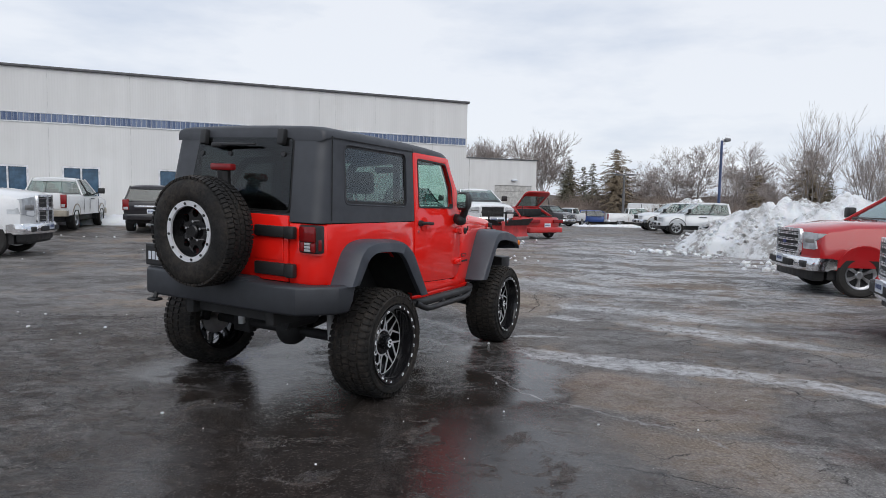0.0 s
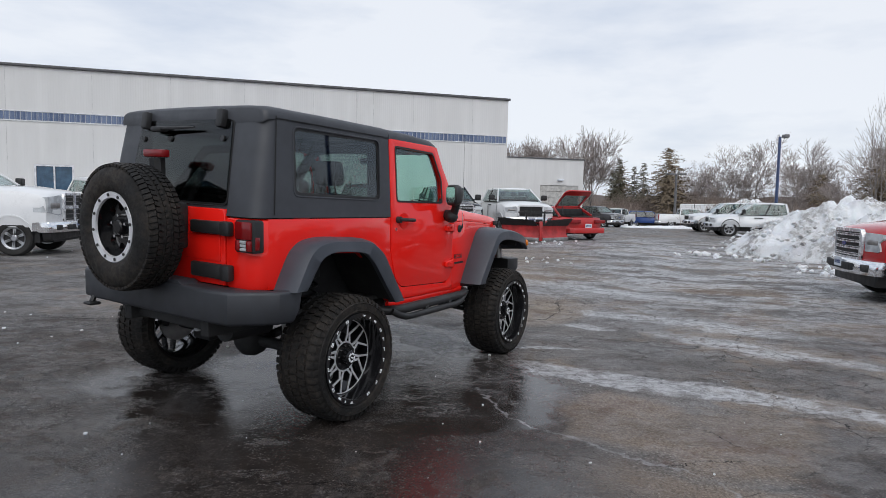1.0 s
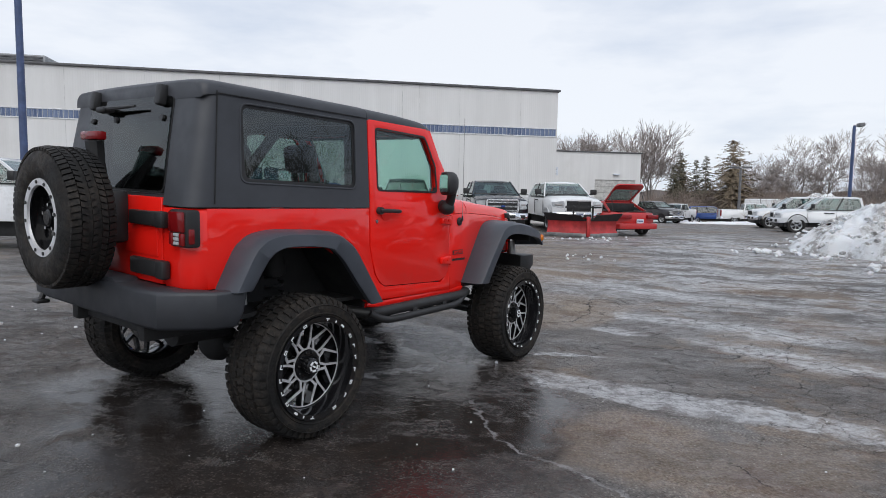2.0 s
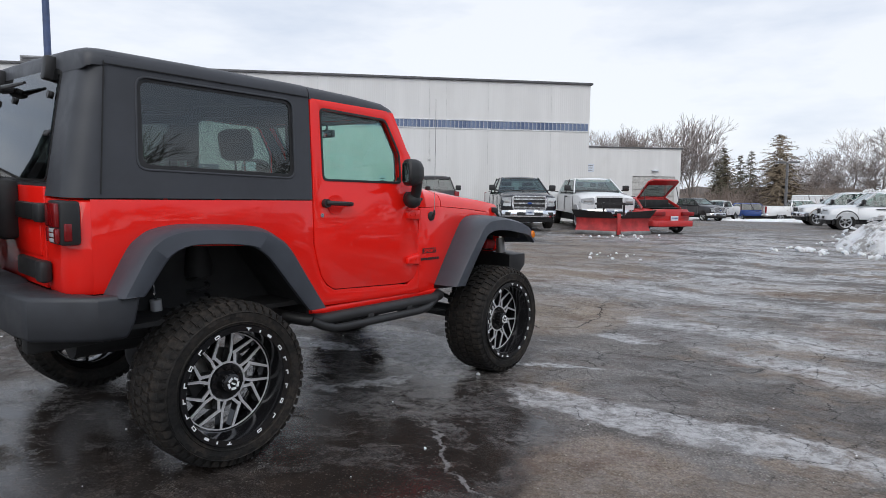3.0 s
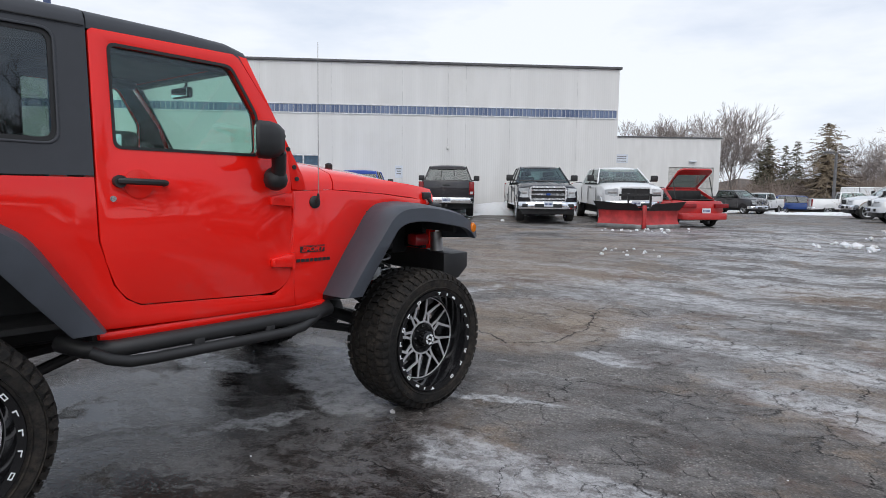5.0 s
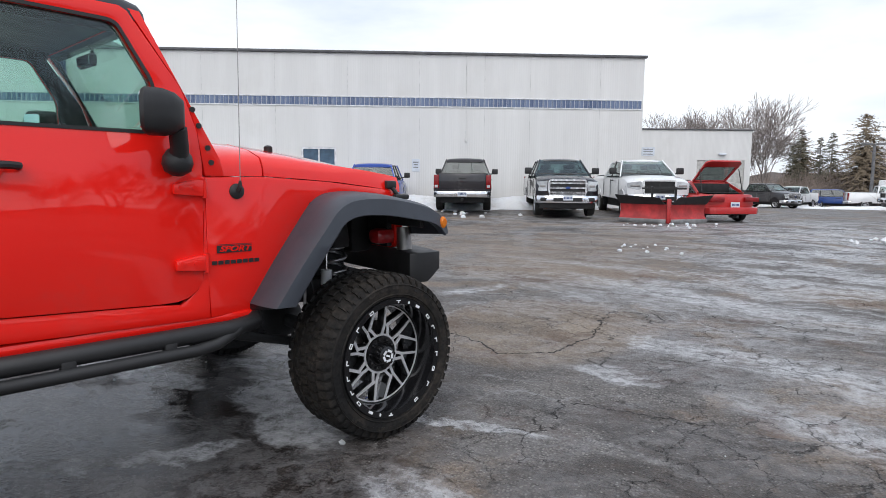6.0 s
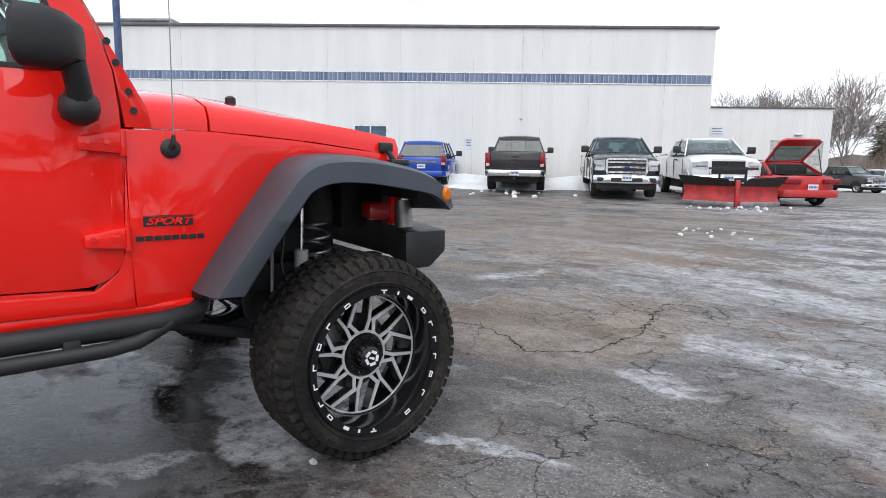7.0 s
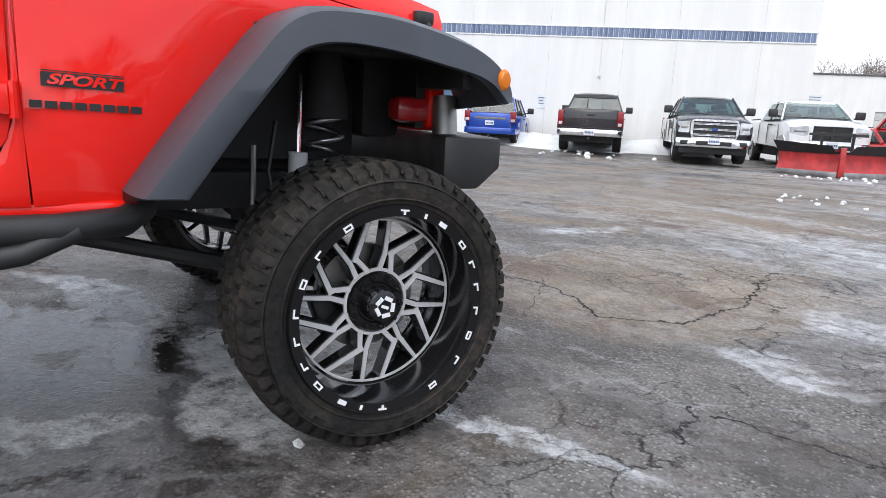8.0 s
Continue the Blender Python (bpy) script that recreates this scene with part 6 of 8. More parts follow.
# rear bumper, wrapped round to the flares
def bumper_plan(end, tuck):
    """Outline from above: a flat middle, a crease, and swept-back ends."""
    return [(-0.862, 0.60), (-0.862, -0.50), (-0.842, -0.69), (-0.63, -0.895 + tuck), (end, -0.918 + tuck), (end, -0.84), (-0.60, -0.80), (-0.69, -0.5),
            (-0.69, 0.6), (-0.60, 0.88), (end, 0.95), (end, 1.03 - tuck), (-0.66, 1.0 - tuck), (-0.842, 0.8)]


bm = loft(BM(), [[(x, y, z) for x, y in bumper_plan(end, tuck)] for z, end, tuck in ((0.775, -0.505, 0.02), (0.86, -0.475, 0.0), (0.978, -0.45, 0.0))])
bev(bm, 0.022, 3, 50)
bumper = part("rear_bumper", bm, BUMPER, jeep, "dark grey plastic rear bumper")
bm = plate(BM(), [(-0.30, 0.968), (0.30, 0.968), (0.24, 1.0), (-0.24, 1.0)], [], lambda a, b, d: (-0.85 + d, a, b), 0.14)
part("bumper_step", bev(bm, 0.012, 2, 40), BUMPER, bumper)
bm = tube(BM(), [(-0.84, 0.69, 0.79), (-0.86, 0.69, 0.75)], 0.018, 8)
box(bm, -0.90, -0.82, 0.645, 0.735, 0.728, 0.75, 0.01)
part("tow_hook", bm, BLACK, bumper)

# hood, cowl, grille
def hood_ring(x, half, ze, zc):
    h = half
    return [(x, -h, ze), (x, -h + 0.003, ze + 0.04), (x, -h + 0.03, ze + 0.085), (x, -h * 0.8, zc - 0.04), (x, -h * 0.5, zc - 0.012), (x, 0, zc), (x, h * 0.5, zc - 0.012), (x, h * 0.8, zc - 0.04), (x, h - 0.03, ze + 0.085), (x, h - 0.003, ze + 0.04), (x, h, ze)]


HW = lambda x: front_y(x, 0) - 0.012
part("cowl", loft(BM(), [hood_ring(1.60, HW(1.60), 1.346, 1.50), hood_ring(1.72, HW(1.72), 1.349, 1.512), hood_ring(1.853, HW(1.853), 1.349, 1.508)]), RED, jeep, sharp=50)
hood = part("hood", loft(BM(), [hood_ring(1.862, HW(1.862), 1.349, 1.508), hood_ring(2.05, HW(2.05), 1.339, 1.49), hood_ring(2.3, HW(2.3), 1.322, 1.458), hood_ring(2.55, HW(2.55), 1.296, 1.418), hood_ring(2.70, HW(2.70), 1.276, 1.38), hood_ring(2.79, HW(2.79) - 0.01, 1.262, 1.345)]), RED, jeep, sharp=50)
for y in (-0.42, 0.42):
    part("hood_stop", lathe(BM(), [(0.022, -0.02), (0.022, 0.012), (0.012, 0.02), (0.0, 0.022)], 12, Matrix.Translation((2.05, y, 1.478))), BLACK, hood)
for s in (-1, 1):
    bm = box(BM(), 2.66, 2.73, min(s * 0.595, s * 0.635), max(s * 0.595, s * 0.635), 1.285, 1.33, 0.01)
    tube(bm, [(2.70, s * 0.63, 1.29), (2.73, s * 0.645, 1.245)], 0.012, 8)
    box(bm, 2.70, 2.80, min(s * 0.625, s * 0.665), max(s * 0.625, s * 0.665), 1.225, 1.255, 0.01)
    part("hood_latch", bm, BLACK, hood)
slots = [fillet([(y - 0.026, 1.0), (y + 0.026, 1.0), (y + 0.026, 1.24), (y - 0.026, 1.24)], 0.024) for y in (-0.27, -0.18, -0.09, 0.0, 0.09, 0.18, 0.27)]
lamps = [[(0.44 * s + 0.088 * math.cos(2 * math.pi * i / 20), 1.14 + 0.088 * math.sin(2 * math.pi * i / 20)) for i in range(20)] for s in (-1, 1)]
bm = plate(BM(), fillet([(-0.60, 0.94), (0.60, 0.94), (0.60, 1.20), (0.56, 1.27), (-0.56, 1.27), (-0.60, 1.20)], 0.05), slots + lamps, lambda a, b, d: (2.80 - d, a, b), 0.06)
grille = part("grille", bm, RED, jeep)
part("grille_backing", box(BM(), 2.70, 2.735, -0.58, 0.58, 0.95, 1.25), DEEP, grille)
for s in (-1, 1):
    part("headlamp", lathe(BM(), [(0.0, 0.03), (0.05, 0.022), (0.086, 0.0), (0.086, -0.06)], 24, Matrix.Translation((2.80, 0.44 * s, 1.14)) @ pose(0, 0, 0, 0, 90, 0)), LAMP_CLEAR, grille)
# stubby steel front bumper
plan = [(2.83, -0.45), (2.70, -0.78), (2.76, -0.80), (2.915, -0.80), (2.98, -0.50), (3.0, 0), (2.98, 0.50), (2.915, 0.80), (2.76, 0.80), (2.70, 0.78), (2.83, 0.45)]
rings = [[(x if abs(y) < 0.6 or x < 2.85 else x - 0.09, y, 0.765) for x, y in plan], [(x, y, 0.835) for x, y in plan], [(x, y, 0.935) for x, y in plan]]
bm = bev(loft(BM(), rings), 0.01, 2, 30)
fb = part("front_bumper", bm, BLACK, jeep, "black steel stubby front bumper")
for s in (-1, 1):
    part("bumper_post", tube(BM(), [(2.80, s * 0.62, 0.93), (2.80, s * 0.60, 1.06)], 0.045, 14), STEEL, fb, "bare steel tube")
part("radiator_panel", box(BM(), 2.58, 2.74, -0.40, 0.40, 0.90, 1.24, 0.03), DEEP, jeep)
for s in (-1, 1):
    # the darker truck red puts the shade behind the bumper into the colour
    part("tow_bracket", box(BM(), 2.62, 2.76, min(s * 0.50, s * 0.60), max(s * 0.50, s * 0.60), 0.965, 1.055, 0.03), RED_TRUCK, jeep, "small red bracket behind the bumper, its red darkened as shade")

# windshield
bm = BM()
for z0, z1, x0, x1 in ((1.95, 1.995, 1.345, 1.325), (1.36, 1.41, 1.63, 1.605)):
    loft(bm, [[(x0 - 0.03, y, z0), (x0 + 0.02, y, z0), (x1 + 0.02, y, z1), (x1 - 0.03, y, z1)] for y in (-0.66, 0.66)])
part("windshield_frame", bm, RED, jeep)
ws = plate(BM(), [(-0.66, 1.41), (0.66, 1.41), (0.62, 1.95), (-0.62, 1.95)], [], lambda a, b, d: (1.615 - 0.5 * (b - 1.41) + d, a, b), 0.006)
part("windshield", ws, GLASS_CLEAR, jeep, "clear windshield", shadow=False)

# antenna on the front side panel
bm = BM()
lathe(bm, [(0.034, 0.0), (0.034, 0.006), (0.026, 0.012), (0.014, 0.016), (0.0, 0.018)], 18, Matrix.Translation((1.712, -0.756, 1.283)) @ pose(0, 0, 0, 90, 0, 0))
tube(bm, [(1.712, -0.77, 1.285), (1.715, -0.785, 1.30), (1.716, -0.786, 1.33)], [0.012, 0.01, 0.006], 8)
mast = part("antenna", bm, BLACK, jeep, "black antenna foot with a thin steel whip")
part("whip", tube(BM(), [(1.716, -0.786, 1.33), (1.722, -0.786, 2.12)], [0.0021, 0.0016], 6), STEEL, mast, "thin grey steel whip")
# trim lettering on the front side panel
cur = bpy.data.curves.new("sport_word", "FONT")
cur.body, cur.size, cur.extrude, cur.align_x, cur.align_y = "SPORT", 0.036, 0.0008, "CENTER", "CENTER"
cur.shear, cur.offset = 0.3, 0.0011
tmp = bpy.data.objects.new("sport_word", cur)
bpy.context.collection.objects.link(tmp)
deps = bpy.context.evaluated_depsgraph_get()
word = bpy.data.meshes.new_from_object(tmp.evaluated_get(deps))
bpy.data.objects.remove(tmp)
for s in (-1, 1):
    yb = front_y(1.695, 1.0) + 0.0015
    turn = pose(1.695, s * yb, 1.03, 90, 0, 7.77 if s < 0 else 172.23)
    bm = BM()
    box(bm, -0.087, 0.087, -0.016, 0.016, -0.001, 0.0)
    box(bm, -0.087, 0.087, 0.0185, 0.021, -0.001, 0.0)
    bmesh.ops.transform(bm, matrix=turn @ pose(0, 0, 0, 0, 0, -1.5), verts=bm.verts)
    badge = part("trim_badge", bm, BLACK, jeep, "black side decal with red letters")
    w = new("letters", word.copy())
    w.data.materials.clear()
    w.data.materials.append(RED)
    w.parent, w.matrix_basis = badge, turn @ pose(0, 0, 0.0015, 0, 0, -1.5) @ Matrix.Diagonal((1.42, 0.92, 1, 1))
    for i in range(8):
        x = -0.12 + 0.0305 * i
        bm = box(BM(), x, x + 0.025, -0.0085, 0.0085, 0, 0.0015)
        bmesh.ops.transform(bm, matrix=pose(1.702, s * (front_y(1.70, 1) + 0.0005), 0.972, 90, 0, 7.77 if s < 0 else 172.23) @ pose(0, 0, 0, 0, 0, -1.5), verts=bm.verts)
        part("name_bar", bm, BLACK, jeep, "small black mark")


# ---- wheels ----
def wheel_meshes(R, lip, deep):
    """Tyre and deep black wheel; z is outwards from the hub plane."""
    w0, w1 = deep - 0.01, deep - 0.335
    mid = (w0 + w1) / 2
    tyre = [(lip - 0.01, w0 - 0.02), (lip + 0.004, w0 + 0.004), (lip + 0.03, w0 + 0.012), (lip + 0.065, w0 + 0.014), (R - 0.045, w0 + 0.004), (R - 0.02, w0 - 0.018), (R - 0.012, w0 - 0.05), (R - 0.009, mid),
            (R - 0.012, w1 + 0.05), (R - 0.02, w1 + 0.018), (R - 0.045, w1 - 0.004), (lip + 0.065, w1 - 0.014), (lip + 0.02, w1 - 0.01), (lip - 0.01, w1 + 0.02)]
    bm = lathe(BM(), tyre, 72, close=True)
    for r in (lip + 0.022, lip + 0.072):
        lathe(bm, [(r - 0.004, w0 + 0.01), (r, w0 + 0.0175), (r + 0.004, w0 + 0.01)], 72, close=True)
    t_me = mesh_of("tyre", bm, TYRE, 30)
    bm = BM()
    n = 52
    for i in range(n):
        for z0, z1, off, dr in ((w0 - 0.052, w0 + 0.004, 0.0, 0.0), (w0 - 0.125, w0 - 0.062, 0.35, 0.002), (mid - 0.03, mid + 0.03, 0.1, 0.002), (w1 + 0.062, w1 + 0.125, 0.6, 0.002), (w1 - 0.004, w1 + 0.052, 0.25, 0.0)):
            a = 2 * math.pi * (i + off) / n
            half = 2 * math.pi / n * 0.37
            sk = 0.25 * half if z0 > mid else -0.25 * half
            edge = abs(z0 - mid) > 0.1
            ring = []
            for rr in (R - 0.03, R + dr):
                q = 0.0 if rr < R - 0.01 else 0.004
                drop = 0.016 if edge and rr > R - 0.01 else 0.0
                r0 = rr - (drop if z0 < mid else 0)
                r1 = rr - (drop if z0 > mid else 0)
                ring.append([(r0 * math.cos(a - half + q), r0 * math.sin(a - half + q), z0 + q), (r0 * math.cos(a + half - q), r0 * math.sin(a + half - q), z0 + q),
                             (r1 * math.cos(a + half - q + sk), r1 * math.sin(a + half - q + sk), z1 - q), (r1 * math.cos(a - half + q + sk), r1 * math.sin(a - half + q + sk), z1 - q)])
            loft(bm, ring)
    # lugs running down over both shoulders, long and short by turns
    for i in range(n):
        for face, out_ in ((w0, 1), (w1, -1)):
            a = 2 * math.pi * (i + (0.0 if out_ > 0 else 0.25)) / n
            half = 2 * math.pi / n * 0.33
            low = R - (0.078 if i % 2 else 0.055)
            sk = (0.3 if i % 2 else -0.15) * half
            ring = []
            for z_, q in ((face - 0.012 * out_, 0.0), (face + 0.0105 * out_, 0.12 * half)):
                ring.append([(low * math.cos(a - half * 0.7 + q + sk), low * math.sin(a - half * 0.7 + q + sk), z_), (low * math.cos(a + half * 0.7 - q + sk), low * math.sin(a + half * 0.7 - q + sk), z_),
                             ((R - 0.03) * math.cos(a + half - q), (R - 0.03) * math.sin(a + half - q), z_ - 0.002 * out_), ((R - 0.014) * math.cos(a + half - q), (R - 0.014) * math.sin(a + half - q), z_ - 0.012 * out_), ((R - 0.014) * math.cos(a - half + q), (R - 0.014) * math.sin(a - half + q), z_ - 0.012 * out_), ((R - 0.03) * math.cos(a - half + q), (R - 0.03) * math.sin(a - half + q), z_ - 0.002 * out_)])
            loft(bm, ring)
    # raised rim lines and plain bars on the sidewall
    for i in range(30):
        a = 2 * math.pi * i / 30
        if i % 15 < 9:
            ring = []
            for z_ in (w0 + 0.008, w0 + 0.0155):
                ring.append([((lip + r_) * math.cos(a + d_), (lip + r_) * math.sin(a + d_), z_ - (0.002 if r_ > 0.07 else 0)) for r_, d_ in ((0.05, -0.07), (0.05, 0.05), (0.072, 0.05), (0.072, -0.07))])
            loft(bm, ring)
    tr_me = mesh_of("tread", bm, TYRE, 30)
    barrel = [(lip - 0.027, deep + 0.001), (lip + 0.003, deep + 0.006), (lip + 0.008, deep - 0.004), (lip + 0.004, deep - 0.02), (lip - 0.02, deep - 0.05), (lip - 0.028, w1 + 0.05), (lip + 0.002, w1 + 0.02),
              (lip - 0.012, w1 + 0.015), (lip - 0.045, w1 + 0.06), (lip - 0.052, -0.03), (lip - 0.046, 0.0), (lip - 0.032, deep - 0.018)]
    b_me = mesh_of("rim_barrel", lathe(BM(), barrel, 72, close=True), GLOSS_BLACK, 40)
    return t_me, tr_me, b_me


MARK = plastic("milled_mark", (0.8, 0.81, 0.83), 0.3, 50, 0.0, 0.05)
T_ME, TR_ME, B_ME = wheel_meshes(0.427, 0.305, 0.11)


def bar2d(bm, p, q, w0, w1, z0, z1):
    """A tapered flat bar in the wheel's plane."""
    p, q = Vector((*p, 0)), Vector((*q, 0))
    d = (q - p).normalized()
    o = Vector((-d.y, d.x, 0))
    loft(bm, [[c + o * (w / 2) + Vector((0, 0, z0)), c - o * (w / 2) + Vector((0, 0, z0)), c - o * (w / 2) + Vector((0, 0, z1)), c + o * (w / 2) + Vector((0, 0, z1))] for c, w in ((p, w0), (q, w1))])


def polar(r, a):
    return (r * math.cos(radians(a)), r * math.sin(radians(a)))


# one spoke: two feet at the hub that close on a small window, and two arms that fan out to the ring
SPOKE = [(polar(0.096, 11), polar(0.150, 5.5), 0.016, 0.0145), (polar(0.147, 5.6), polar(0.251, 7.2), 0.0145, 0.0115), (polar(0.096, -14), polar(0.154, -2.5), 0.0155, 0.0145),
         (polar(0.147, 1.0), polar(0.251, -22.5), 0.0165, 0.012)]
bm = BM()
for p, q, a, b in SPOKE:
    bar2d(bm, p, q, a + 0.009, b + 0.009, -0.05, -0.005)
S_ME = mesh_of("spoke", bm, GLOSS_BLACK)
bm = BM()
for i, (p, q, a, b) in enumerate(SPOKE):
    bar2d(bm, p, q, a, b, -0.0045, 0.0 + 0.0004 * i)
F_ME = mesh_of("machined_face", bm, MACHINED)
H_ME = mesh_of("hub", lathe(BM(), [(0.0, 0.004), (0.06, 0.004), (0.064, 0.008), (0.088, 0.008), (0.094, 0.0), (0.094, -0.06)], 44), GLOSS_BLACK)
C_ME = mesh_of("centre_cap", lathe(BM(), [(0.0, 0.062), (0.036, 0.061), (0.047, 0.053), (0.051, 0.035), (0.055, 0.0)], 32), GLOSS_BLACK)
bm = BM()
lathe(bm, [(0.2485, -0.004), (0.2495, 0.002), (0.2545, 0.002), (0.2555, -0.006)], 80, close=True)
lathe(bm, [(0.0945, -0.004), (0.0955, 0.0016), (0.1045, 0.0016), (0.1055, -0.004)], 56, close=True)
R_ME = mesh_of("machined_ring", bm, MACHINED)
bm = BM()
for i in range(5):
    a, b = 90 + 72 * i + 9, 90 + 72 * (i + 1) - 9
    p, q = polar(0.029, a), polar(0.029, b)
    bar2d(bm, p, q, 0.012, 0.012, 0.0605, 0.0645)
bar2d(bm, polar(0.012, 150), polar(0.012, -30), 0.009, 0.009, 0.0605, 0.0645)
E_ME = mesh_of("cap_mark", bm, MARK)
N_ME = mesh_of("lug_nut", lathe(BM(), [(0.0, 0.024), (0.006, 0.024), (0.009, 0.02), (0.009, 0.002)], 10, Matrix.Translation((0.076, 0, 0))), GLOSS_BLACK)
# plain milled shapes round the lip: open frames, angles, short strokes and blocks
MARKS = {"block": ((-0.013, 0.013, -0.0065, 0.0065),), "stroke": ((-0.0035, 0.0035, -0.007, 0.007),), "tee": ((-0.013, 0.013, 0.003, 0.0075), (-0.003, 0.003, -0.0075, 0.003)),
         "frame": ((-0.0135, 0.0135, 0.004, 0.0075), (-0.0135, 0.0135, -0.0075, -0.004), (-0.0135, -0.009, -0.004, 0.004), (0.009, 0.0135, -0.004, 0.004)),
         "angle": ((-0.0125, 0.0125, 0.0035, 0.0075), (-0.0125, -0.0075, -0.0075, 0.0035))}
M_ME = {}
for key, boxes in MARKS.items():
    bm = BM()
    for x0, x1, y0, y1 in boxes:
        box(bm, x0, x1, y0, y1, -0.004, 0.0)
    M_ME[key] = mesh_of("lip_mark", bm, MARK)
LIP_ROW = (("tee", 0), ("stroke", -14), ("block", -27), ("frame", -46), ("angle", -61), ("angle", -76), ("angle", -91), ("frame", -107), ("angle", -124), ("frame", -145))
K_ME = mesh_of("brake_disc", lathe(BM(), [(0.0, -0.075), (0.165, -0.075), (0.165, -0.1), (0.0, -0.1)], 40), STEEL)
bm = box(BM(), 0.09, 0.17, -0.07, 0.07, -0.13, -0.06, 0.015)
G_ME = mesh_of("brake_caliper", bm, BLACK)

for x, s, spin, start in ((-0.01, -1, 29, 78), (WHEELBASE, -1, 29, 85), (0.0, 1, 40, 40), (WHEELBASE, 1, 0, 0)):
    lift_z = 0.06 if s > 0 else (0.025 if x < 1 else 0.0)
    m = Matrix.Translation((x, -HUB_Y if s < 0 else HUB_Y + 0.18, HUB_Z + lift_z)) @ pose(0, 0, 0, 90 if s < 0 else -90, 0, 0)
    tyre = share("wheel", T_ME, jeep, m)
    tyre["label"] = "mud tyre on a deep black machined wheel"
    share("tread", TR_ME, tyre, pose(0, 0, 0, 0, 0, spin))
    rim = share("rim", B_ME, tyre, pose(0, 0, 0))
    rim["label"] = "deep gloss black rim"
    for i in range(8):
        share("spoke", S_ME, rim, pose(0, 0, 0, 0, 0, spin + 45 * i))
        share("machined_face", F_ME, rim, pose(0, 0, 0, 0, 0, spin + 45 * i))
    share("hub", H_ME, rim, pose(0, 0, 0))
    share("centre_cap", C_ME, rim, pose(0, 0, 0))
    share("machined_ring", R_ME, rim, pose(0, 0, 0))
    share("cap_mark", E_ME, rim, pose(0, 0, 0, 0, 0, start - 76))
    for i in range(10):
        share("lug_nut", N_ME, rim, pose(0, 0, 0, 0, 0, spin + 36 * i))
    for half in (0, 180):
        for key, a in LIP_ROW:
            share("lip_mark", M_ME[key], rim, Matrix.Translation((*polar(0.2905, start + half + a), 0.1185)) @ pose(0, 0, 0, 0, 0, start + half + a - 90))
    share("brake_disc", K_ME, tyre, pose(0, 0, 0))
    share("brake_caliper", G_ME, tyre, pose(0, 0, 0, 0, 0, 200))

# spare wheel on the tailgate
SP = Matrix.Translation((-0.965, 0.055, 1.314)) @ pose(0, 0, 0, 0, -90, 0) @ Matrix.Diagonal((0.95, 0.95, 0.86, 1))
R, lip = 0.405, 0.225
prof = [(lip - 0.01, 0.115), (lip + 0.01, 0.14), (lip + 0.05, 0.152), (lip + 0.1, 0.15), (R - 0.035, 0.138), (R - 0.012, 0.118), (R - 0.004, 0.08), (R, 0.0), (R - 0.004, -0.08), (R - 0.012, -0.118), (R - 0.035, -0.138), (lip + 0.1, -0.15), (lip + 0.03, -0.145), (lip - 0.01, -0.12)]
bm = lathe(BM(), prof, 64, close=True)
bmesh.ops.transform(bm, matrix=SP, verts=bm.verts)
spare = part("spare_tyre", bm, TYRE, jeep, "all-terrain spare tyre on the tailgate", sharp=40)
bm = BM()
n = 68
for i in range(n):
    for k, (z0, z1) in enumerate(((0.082, 0.132), (0.04, 0.076), (-0.014, 0.014), (-0.076, -0.04), (-0.132, -0.082))):
        a = 2 * math.pi * (i + 0.37 * k) / n
        h = 2 * math.pi / n * 0.36
        sk = h * 0.7 * (1 if k % 2 else -1)
        edge = 0.012 if k in (0, 4) else 0.0
        ring = []
        for rr in (R - 0.02, R + 0.009):
            e = edge if rr > R else 0.0
            r0, r1 = rr - (e if k == 4 else 0), rr - (e if k == 0 else 0)
            ring.append([(r0 * math.cos(a - h), r0 * math.sin(a - h), z0), (r0 * math.cos(a + h), r0 * math.sin(a + h), z0), (r1 * math.cos(a + h + sk), r1 * math.sin(a + h + sk), z1), (r1 * math.cos(a - h + sk), r1 * math.sin(a - h + sk), z1)])
        loft(bm, ring)
bmesh.ops.transform(bm, matrix=SP, verts=bm.verts)
part("tread", bm, TYRE, spare, sharp=30)
hole_ring = [[(0.135 * math.cos(radians(45 * j)) + 0.032 * math.cos(radians(30 * i)), 0.135 * math.sin(radians(45 * j)) + 0.032 * math.sin(radians(30 * i))) for i in range(12)] for j in range(8)]
disc_out = [(0.19 * math.cos(radians(7.5 * i)), 0.19 * math.sin(radians(7.5 * i))) for i in range(48)]
bm = plate(BM(), disc_out, hole_ring, lambda a, b, d: (a, b, 0.06 - d ), 0.03)
lathe(bm, [(0.185, 0.11), (0.19, 0.03), (0.185, -0.12), (0.215, -0.12), (0.222, 0.11)], 48, close=True)
lathe(bm, [(0.0, 0.10), (0.04, 0.1), (0.05, 0.09), (0.055, 0.05)], 24)
bmesh.ops.transform(bm, matrix=SP, verts=bm.verts)
srim = part("spare_rim", bm, GLOSS_BLACK, spare, "black spare wheel with round holes")
bm = lathe(BM(), [(0.185, 0.118), (0.188, 0.134), (0.224, 0.136), (0.23, 0.124), (0.226, 0.11)], 64, close=True)
bmesh.ops.transform(bm, matrix=SP, verts=bm.verts)
part("beadlock_ring", bm, MACHINED, spare, "bright machined ring with black bolts")
for i in range(12):
    bm = disc(BM(), (*polar(0.206, 30 * i + 8), 0.135), (0, 0, 1), 0.0105, 0.006, 8)
    bmesh.ops.transform(bm, matrix=SP, verts=bm.verts)
    part("ring_bolt", bm, BLACK, spare)
